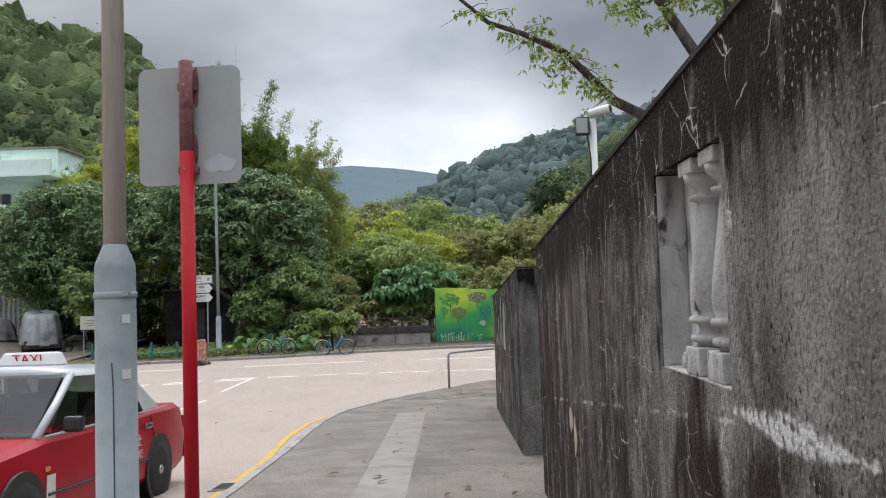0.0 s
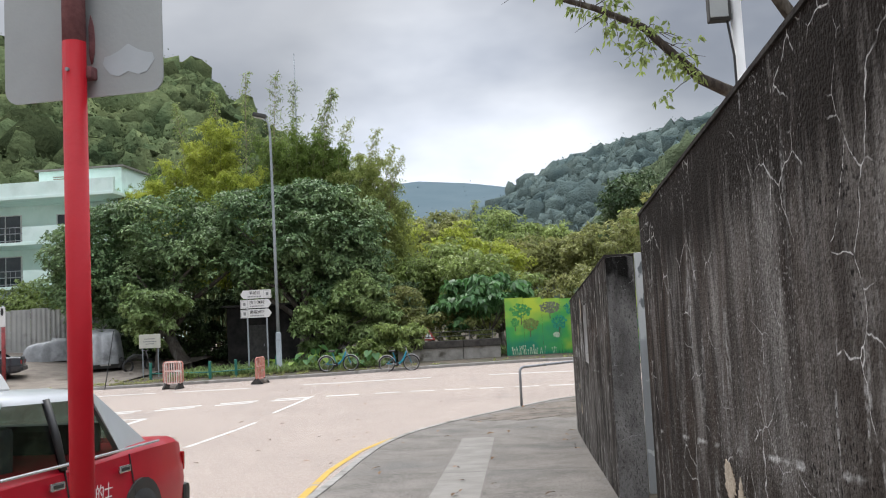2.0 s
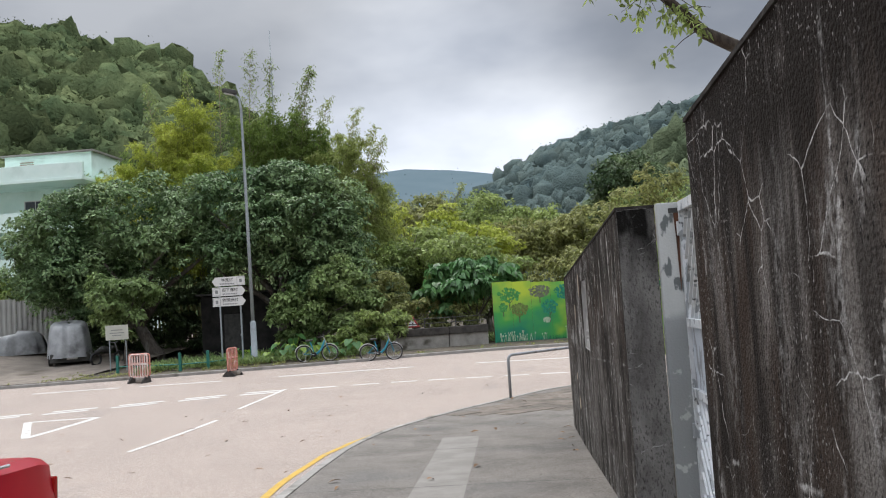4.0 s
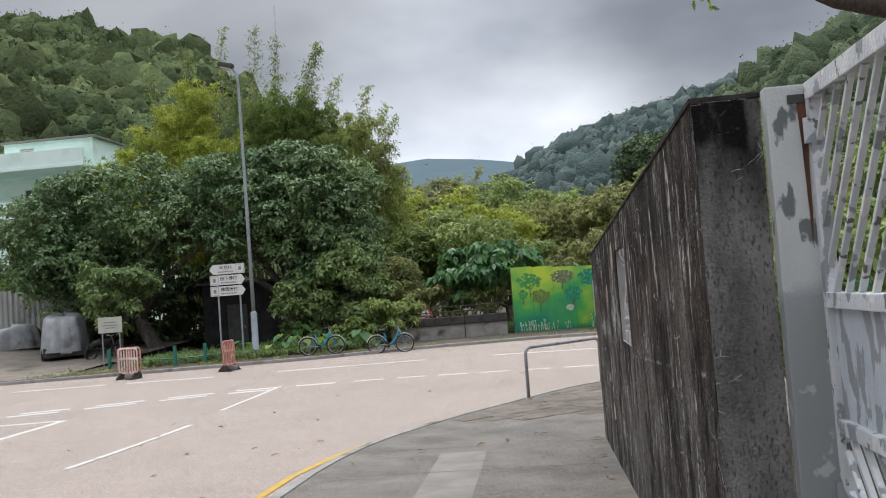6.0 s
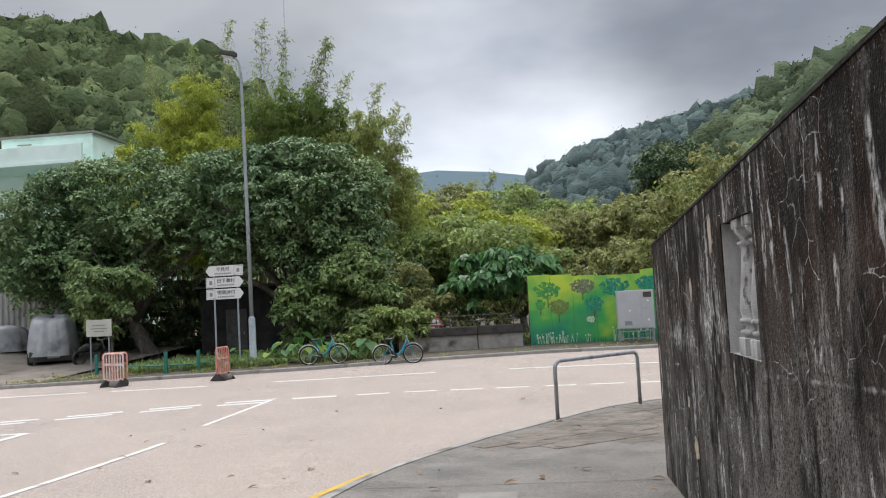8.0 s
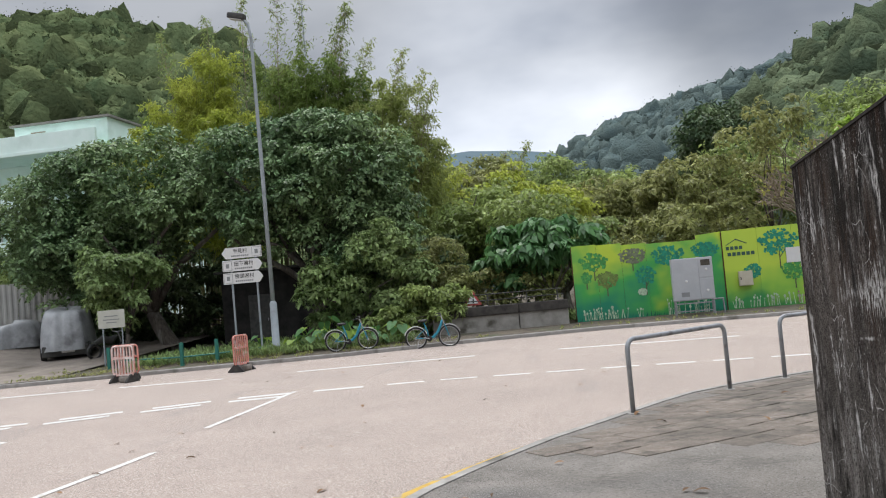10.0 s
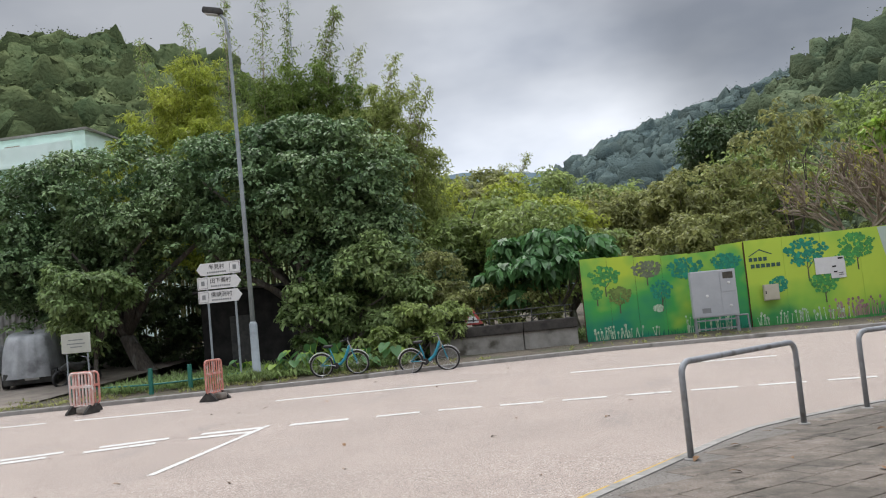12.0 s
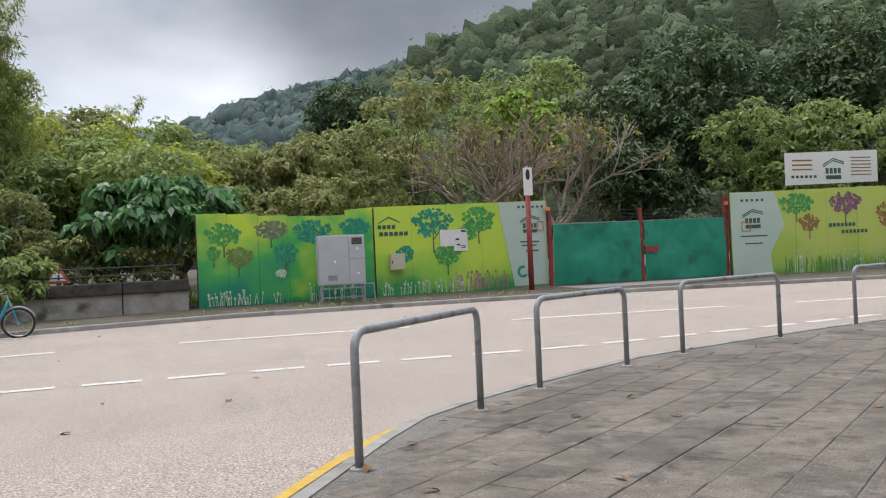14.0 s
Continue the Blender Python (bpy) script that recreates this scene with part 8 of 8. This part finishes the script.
# tree that leans out over the boundary wall
def wall_tree():
    rs = np.random.RandomState(31)
    t = thing("tree", Matrix.Identity(4), "old tree behind the wall with a limb reaching over the pavement", "tree")
    bm = bmesh.new()
    zb = pav_z(22.8)
    tube(bm, [(9.0, 22.8, zb - 0.2), (8.95, 22.8, zb + 0.3), (8.9, 22.8, 3.0), (8.7, 22.7, 5.6)], [0.46, 0.36, 0.30, 0.27], 16)
    part("trunk", bm, BARK_DARK, t, "pale-blotched dark bark", smooth=True)
    bm = bmesh.new()
    tube(bm, [(8.7, 22.7, 5.6), (7.3, 22.7, 6.50), (6.15, 22.7, 6.85), (4.75, 22.6, 7.60), (4.1, 22.5, 8.25), (3.45, 22.5, 8.95), (2.3, 22.3, 9.45), (1.4, 22.2, 9.75), (0.6, 22.0, 10.4), (0.2, 21.8, 11.2)], [0.22, 0.19, 0.17, 0.13, 0.105, 0.09, 0.075, 0.06, 0.045, 0.015], 12)
    part("limb", bm, BARK_DARK, t, "long bare reaching limb", smooth=True)
    for k, pts in enumerate(([(8.7, 22.7, 5.5), (7.3, 22.2, 8.0), (5.6, 21.6, 10.4), (4.6, 21.0, 12.4)], [(8.7, 22.7, 5.5), (8.2, 22.4, 8.4), (7.6, 22.0, 10.8), (7.4, 21.6, 13.0)], [(8.7, 22.7, 5.6), (9.1, 22.6, 8.0), (8.6, 22.2, 10.6), (9.0, 22.0, 12.6)])):
        bm = bmesh.new()
        tube(bm, pts, [0.22, 0.17, 0.12, 0.05], 10)
        part("branch", bm, BARK_DARK, t, smooth=True)
    bm = bmesh.new()
    tw = []
    for k in range(44):
        a = Vector((4.75, 22.6, 7.7)).lerp(Vector((3.45, 22.5, 9.0)), rs.uniform(0, 1)) if k % 2 else Vector((3.45, 22.5, 9.0)).lerp(Vector((0.8, 22.1, 10.2)), rs.uniform(0, 1))
        d = Vector((rs.normal(), rs.normal(), rs.uniform(-0.9, 0.5))).normalized()
        L = rs.uniform(0.4, 1.2)
        b = a + d * L + Vector((0, 0, rs.uniform(-0.15, 0.1)))
        tube(bm, [a, a.lerp(b, 0.5) + Vector((0, 0, 0.06)), b], [0.016, 0.010, 0.005], 4, False)
        if k % 3:
            tw += [b, a.lerp(b, 0.7)]
    part("twigs", bm, BARK_DARK, t)
    P = np.array([tuple(p) for p in tw for _ in range(3)]) + rs.normal(size=(len(tw) * 3, 3)) * 0.12
    lob = [(5.2, 22.0, 10.6, 1.7, 1.4, 0.9), (3.4, 22.0, 11.0, 1.5, 1.2, 0.7), (7.4, 22.4, 11.4, 2.2, 1.8, 1.5), (5.6, 21.8, 9.5, 0.9, 0.9, 0.5), (1.8, 21.8, 11.6, 1.4, 1.2, 0.7), (8.6, 22.2, 10.0, 1.2, 1.2, 0.8)]
    p, d, _ = shell(lob, 1500, rs, 9, 0.4)
    P = np.vstack([P, p])
    nr = np.vstack([rs.normal(size=(len(P) - len(d), 3)), d])
    nr /= np.linalg.norm(nr, axis=1, keepdims=True)
    v, q = leaf_mesh(P, nr, 0.2, rs, 4, 0.42, 0.5)
    mesh_np("leaves", v, q, F["mid"], t)


wall_tree()
tree("bush", "leafy shrubs growing behind the old gate", (4.0, 13.0, pav_z(13)), [(3.4, 14.0, 1.7, 1.2, 1.6, 0.9), (4.4, 12.0, 1.6, 1.2, 1.4, 0.9), (4.8, 16.0, 2.2, 1.4, 1.6, 1.2), (3.0, 17.5, 2.0, 1.0, 1.5, 1.1)], 3000, 0.16, "mid", 33, 0.05, category="bush")
bm = bmesh.new()
box(bm, (4.9, 12.5, 1.1), (0.15, 10.0, 1.8), 0.02)
tagged(part("wall_garden", bm, mat("white_garden_wall", (0.62, 0.63, 0.62), (0.74, 0.75, 0.74), scale=2, rough=0.8)), "low white wall inside the gate", "wall", kind="structure")

# big-leaved plants at the foot of the street lamp
for k, (x, y, s) in enumerate(((-9.5, 38.9, 0.9), (-10.0, 38.6, 0.6), (-8.9, 38.6, 0.8), (-11.3, 39.2, 0.7), (-7.3, 39.0, 0.7), (-9.2, 39.6, 1.1), (-6.6, 39.4, 0.8), (-8.2, 39.5, 0.9))):
    rs = np.random.RandomState(400 + k)
    t = thing("elephant_ear_plant", pose(x, y, gz(y)), "low plant with large heart-shaped green leaves", "plant", "large-leaved plants on the verge")
    for j in range(6):
        a, lean = rs.uniform(0, 2 * math.pi), rs.uniform(0.25, 0.55) * s
        tip = Vector((math.cos(a) * lean, math.sin(a) * lean, rs.uniform(0.5, 0.95) * s))
        bm = bmesh.new()
        tube(bm, [(0, 0, 0), tip * 0.55 + Vector((0, 0, 0.12)), tip], 0.012, 5)
        part("stalk", bm, F["lime"], t)
        m = Matrix.Translation(tip) @ pose(0, 0, 0, 0, 0, math.degrees(a)) @ pose(0, 0, 0, 0, rs.uniform(25, 65), 0)
        w = rs.uniform(0.2, 0.32) * s
        prof = [(-0.25, 0.25), (-0.3, 0.6), (0.0, 0.85), (0.5, 0.75), (1.0, 0.45), (1.55, 0.0)]
        o = [(px * w, py * w) for px, py in prof] + [(px * w, -py * w) for px, py in prof[-2::-1]] + [(-0.05 * w, 0)]
        c = m @ Vector((0.3 * w, 0, -0.04 * w))
        v = [tuple(c)] + [tuple(m @ Vector((px, py, 0.05 * w * abs(py) / w))) for px, py in o]
        f = [(0, 1 + i, 1 + (i + 1) % len(o)) for i in range(len(o))]
        raw("leaf", v, f, F["lime" if j % 3 == 0 else "broad"], t)

# grass and weeds along the far verge and the near wall foot
def tufts(name, spots, size, leaf, label, seed, per=7):
    rs = np.random.RandomState(seed)
    P = np.array(spots)
    N = np.tile(np.array([[0, 0, 1.0]]), (len(P), 1))
    v, q = leaf_mesh(P, N, size, rs, per, 0.12, -0.25, 0.65)
    tagged(mesh_np(name, v, q, F[leaf]), label, "grass", kind="stuff")


rs = np.random.RandomState(50)
sp = []
for _ in range(1300):
    x = rs.uniform(-21, -5.8) if rs.rand() < 0.85 else rs.uniform(-5.8, 10)
    y = far_y(x) + 0.25 + abs(rs.normal()) * (1.3 if x < -5.5 else 0.5)
    if noise.noise((x * 1.3, y, 5)) < 0.0:
        continue
    if x < -19 and y > far_y(x) + 0.7:
        continue
    sp.append((x, y, road_z(y) + 0.1))
tufts("grass", sp, 0.16, "olive", "ragged grass and weeds along the far verge", 51)
sp = []
for _ in range(2200):
    x = rs.uniform(-15, 0)
    y = max(far_y(x) + 1.4, 42.6 if x > -6.2 else 0) + abs(rs.normal()) * 2.2
    sp.append((x, y, road_z(y) + 0.12))
tufts("undergrowth", sp, 0.42, "shrub", "dark undergrowth below the trees", 52, 6)


# ---------------------------------------------------------------- hills
def hill(name, label, table, d1f, d0, leaf, count, crown, seed, under, per):
    """A wooded slope seen from the road: skyline heights by bearing, crowned with many tree tops."""
    rs = np.random.RandomState(seed)
    az = [a for a, e in table]
    el = [e for a, e in table]
    O = np.array([0.0, 8.0])
    def place(a, s):
        D1 = float(np.interp(a, [p[0] for p in d1f], [p[1] for p in d1f]))
        e = float(np.interp(a, az, el))
        d = d0 + (D1 - d0) * s
        top = 2.0 + D1 * math.tan(radians(e)) / math.cos(0) - crown * 1.1
        z = 0.5 + (top - 0.5) * (s ** 0.8 if s <= 1 else 1 - 1.2 * (s - 1))
        z += 0.05 * (top) * noise.noise((a * 0.16, s * 3, seed)) * (1 if s < 0.9 else 0.3)
        return (O[0] + d * math.sin(radians(a)), O[1] + d * math.cos(radians(a)), z)
    A = np.arange(az[0], az[-1] + 0.01, 1.0)
    S = np.linspace(0, 1.25, 22)
    v = [place(a, s) for s in S for a in A]
    w = len(A)
    f = [(j * w + i, j * w + i + 1, (j + 1) * w + i + 1, (j + 1) * w + i) for j in range(len(S) - 1) for i in range(w - 1)]
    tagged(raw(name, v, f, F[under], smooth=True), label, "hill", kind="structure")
    C = []
    for _ in range(count):
        a = rs.uniform(az[0], az[-1])
        s = 1 - rs.uniform(0, 1) ** 1.5 * 1.0
        C.append(place(a, s))
    C = np.array(C)
    r = crown * np.exp(rs.normal(size=(count, 1)) * 0.34 - 0.05)
    # lumpy domes
    lat, seg = np.radians([-35, 5, 38, 66]), 9
    ring = np.array([(math.cos(a) * math.cos(2 * math.pi * k / seg), math.cos(a) * math.sin(2 * math.pi * k / seg), math.sin(a)) for a in lat for k in range(seg)] + [(0, 0, 1.0)])
    m = len(ring)
    ph, fr = rs.uniform(0, 6.3, (count, 1, 3)), rs.uniform(2.5, 5.5, (count, 1, 3))
    wave = np.sin(ring[None] * fr + ph).sum(2, keepdims=True)
    swell = 1 + 0.15 * wave + 0.13 * rs.normal(size=(count, m, 1))
    tall = np.concatenate([np.ones((count, 2)), rs.uniform(0.8, 1.35, (count, 1))], 1)[:, None, :]
    dome = C[:, None, :] + ring[None] * swell * r[:, None, :] * tall
    quads = np.array([(j * seg + k, j * seg + (k + 1) % seg, (j + 1) * seg + (k + 1) % seg, (j + 1) * seg + k) for j in range(len(lat) - 1) for k in range(seg)]
                     + [((len(lat) - 1) * seg + k, (len(lat) - 1) * seg + k + 1, (len(lat) - 1) * seg + (k + 2) % seg, m - 1) for k in range(0, seg - 1, 2)])
    allq = (quads[None] + (np.arange(count) * m)[:, None, None]).reshape(-1, 4)
    domes = mesh_np("hill_treetops", dome.reshape(-1, 3), allq, F[leaf])
    domes.data.shade_smooth()
    tagged(domes, "rounded tree tops crowding a steep hillside", "woods", kind="stuff")
    # leaf sprays on the domes
    pick = rs.randint(m - seg, size=(count, per)) + seg
    own = np.repeat(np.arange(count), per)
    pick = pick.ravel()
    P = dome[own, pick] + rs.normal(size=(count * per, 3)) * r[own] * 0.20
    d = ring[pick] + np.array([0, 0, 0.4])
    n = len(P)
    L = crown * 0.105 * rs.uniform(0.6, 1.4, (n, 1))
    T = rs.normal(size=(n, 3))
    T /= np.linalg.norm(T, axis=1, keepdims=True)
    B = np.cross(d + 0.7 * rs.normal(size=(n, 3)), T)
    B /= np.linalg.norm(B, axis=1, keepdims=True)
    v = np.stack([P - T * L, P - B * L * 0.7 + d * L * 0.15, P + T * L, P + B * L * 0.8 - d * L * 0.2], 1).reshape(-1, 3)
    tagged(mesh_np("hill_woods", v, np.arange(n * 4).reshape(-1, 4), F[leaf]), "dense subtropical woods covering a steep hillside", "woods", kind="stuff")


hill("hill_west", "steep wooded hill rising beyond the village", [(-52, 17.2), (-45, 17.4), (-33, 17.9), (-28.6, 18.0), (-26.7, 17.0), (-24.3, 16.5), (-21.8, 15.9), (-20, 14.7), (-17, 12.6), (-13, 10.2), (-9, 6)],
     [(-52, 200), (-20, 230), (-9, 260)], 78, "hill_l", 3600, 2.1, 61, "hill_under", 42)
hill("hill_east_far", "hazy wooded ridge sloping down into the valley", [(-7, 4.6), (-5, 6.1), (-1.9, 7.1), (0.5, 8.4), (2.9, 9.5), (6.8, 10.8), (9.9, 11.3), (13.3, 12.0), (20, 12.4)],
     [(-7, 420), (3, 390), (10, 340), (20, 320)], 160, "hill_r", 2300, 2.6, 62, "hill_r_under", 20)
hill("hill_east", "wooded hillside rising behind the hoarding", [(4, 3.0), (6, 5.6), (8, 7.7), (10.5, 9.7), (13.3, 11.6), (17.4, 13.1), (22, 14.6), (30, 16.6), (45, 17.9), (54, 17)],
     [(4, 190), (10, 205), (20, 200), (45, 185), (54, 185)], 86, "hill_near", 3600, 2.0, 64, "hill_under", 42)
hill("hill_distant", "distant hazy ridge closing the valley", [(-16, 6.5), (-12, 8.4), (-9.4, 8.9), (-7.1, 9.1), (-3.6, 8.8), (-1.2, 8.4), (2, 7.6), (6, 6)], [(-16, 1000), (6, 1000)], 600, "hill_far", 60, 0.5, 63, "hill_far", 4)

# ---------------------------------------------------------------- pavement pieces and litter
strip = strips("pavement_strip", [(-0.70 - 0.028 * (y - 8), -0.19 - 0.022 * (y - 8), y) for y in np.arange(-6, 17.5, 0.25)], M["pave_light"], "pale concrete trench strip along the pavement", "pavement", KERB - 0.007)
joint = M["dark_gap"]
for y in (3.0, 6.2, 9.4, 12.6, 15.8, 17.6):
    xa, xb = kerb_x(y) + 0.14, 1.08
    v = [(xa, y, pav_z(y) + 0.006), (xb, y + 0.08, pav_z(y) + 0.006), (xb, y + 0.092, pav_z(y) + 0.006), (xa, y + 0.012, pav_z(y) + 0.006)]
    tagged(raw("pavement_joint", v, [(0, 1, 2, 3)], joint), "dark joint across the concrete pavement", "joint", kind="structure")

paving = tagged(new("paving"), "worn grey paving slabs beside the railings", "paving", kind="structure")
slab_mesh = None
ang = radians(38)
ca, sa = math.cos(ang), math.sin(ang)
SW, SD = 0.60, 0.40
count = 0
srng = random.Random(8)


def slab_data(w, d, name):
    e, h = 0.012, 0.02
    v = [(0.006, 0.006, -0.03), (w - 0.006, 0.006, -0.03), (w - 0.006, d - 0.006, -0.03), (0.006, d - 0.006, -0.03),
         (0.006, 0.006, h - 0.004), (w - 0.006, 0.006, h - 0.004), (w - 0.006, d - 0.006, h - 0.004), (0.006, d - 0.006, h - 0.004),
         (e, e, h), (w - e, e, h), (w - e, d - e, h), (e, d - e, h)]
    f = [(0, 1, 5, 4), (1, 2, 6, 5), (2, 3, 7, 6), (3, 0, 4, 7), (4, 5, 9, 8), (5, 6, 10, 9), (6, 7, 11, 10), (7, 4, 8, 11), (8, 9, 10, 11)]
    me = bpy.data.meshes.new(name)
    me.from_pydata(v, [], f)
    me.materials.append(M["slab"])
    return me


slab_me = slab_data(SW, SD, "slab")
rest_v, rest_f = [], []
cells = []
for i in range(-30, 46):
    for j in range(-45, 55):
        u, w = i * SW, j * SD
        if j % 2:
            u += SW / 2
        x, y = 0.0 + u * ca - w * sa, 20.0 + u * sa + w * ca
        cx, cy = x + ca * SW / 2 - sa * SD / 2, y + sa * SW / 2 + ca * SD / 2
        if cy < 20.3 or cy > 31.0 or cx > 22 or cx < -2:
            continue
        corner = [(x, y), (x + ca * SW, y + sa * SW), (x - sa * SD, y + ca * SD), (x + ca * SW - sa * SD, y + sa * SW + ca * SD)]
        if any(p[0] < kerb_x(p[1]) + 0.14 or p[1] > 31 for p in corner):
            continue
        cells.append((math.hypot(cx - 2, cy - 22), x, y))
cells.sort()
for k, (_, x, y) in enumerate(cells):
    z = pav_z(y) - 0.014 + srng.uniform(-0.003, 0.004)
    slope = math.degrees(math.atan((road_z(y + 0.3) - road_z(y - 0.3)) / 0.6))
    m = pose(x, y, z, slope * ca, srng.uniform(-0.4, 0.4), math.degrees(ang) + srng.uniform(-0.3, 0.3))
    if k < 300:
        ob = new("slab", slab_me)
        ob.parent = paving
        ob.matrix_basis = m
    else:
        b = len(rest_v)
        rest_v += [tuple(m @ vv.co) for vv in slab_me.vertices]
        rest_f += [tuple(b + i for i in p.vertices) for p in slab_me.polygons]
slab_field_mat = mat("paving_slab_field", (0.165, 0.131, 0.104), (0.285, 0.235, 0.192), scale=5, rough=0.9, bump=0.8, fine=120, island=0.18)
dirty_paving(slab_field_mat)
rest = raw("slab_field", rest_v, rest_f, slab_field_mat, paving)
rest["kind"] = "stuff"

leaf_brown = mat("dry_leaf", (0.16, 0.08, 0.035), (0.30, 0.17, 0.08), scale=12, rough=0.85, obrand=0.5)
lrng = random.Random(77)
for k in range(120):
    if k < 62:
        y = lrng.uniform(7, 28)
        x = lrng.uniform(kerb_x(y) + 0.2, 1.0 if y < 18 else kerb_x(y) + 5)
        if lrng.random() < 0.4 and y < 18:
            x = 1.0 - abs(lrng.gauss(0, 0.12))
        z = pav_z(y) + 0.018
    else:
        y = lrng.uniform(15, 38)
        x = lrng.uniform(-11, min(kerb_x(y) - 0.3, 10) if y < 31 else 9)
        z = road_z(y) + 0.006
    s = lrng.uniform(0.03, 0.075)
    v = []
    for u in range(5):
        w = math.sin(math.pi * (u + 0.3) / 4.6) * 0.42
        c = 0.18 * math.sin(u * 0.8)
        v += [(-1 + u * 0.5, -w, c + 0.25 * w), (-1 + u * 0.5, 0, c), (-1 + u * 0.5, w, c + 0.25 * w)]
    f = [(u * 3 + i, u * 3 + i + 1, u * 3 + i + 4, u * 3 + i + 3) for u in range(4) for i in range(2)]
    m = pose(x, y, z, lrng.uniform(-14, 14), lrng.uniform(-14, 14), lrng.uniform(0, 360)) @ Matrix.Diagonal((s, s, s, 1))
    ob = raw("fallen_leaf", [tuple(m @ Vector(p)) for p in v], f, leaf_brown)
    tagged(ob, "dry curled brown leaf lying on the ground", "leaf", "fallen leaves")

drain = thing("drain_cover", pose(-2.18, 9.0, road_z(9.0) + 0.009, -3.1, 0, 0), "dark cast-iron gully grating beside the kerb", "drain cover")
bm = bmesh.new()
for k in range(9):
    box(bm, (0, -0.2 + 0.05 * k, 0), (0.34, 0.022, 0.02), 0.003)
part("bars", bm, M["dark_gap"], drain)
bm = bmesh.new()
for s in (-1, 1):
    box(bm, (s * 0.19, 0, 0), (0.03, 0.5, 0.022), 0.003)
    box(bm, (0, s * 0.24, 0), (0.38, 0.03, 0.022), 0.003)
part("frame", bm, M["steel"], drain)
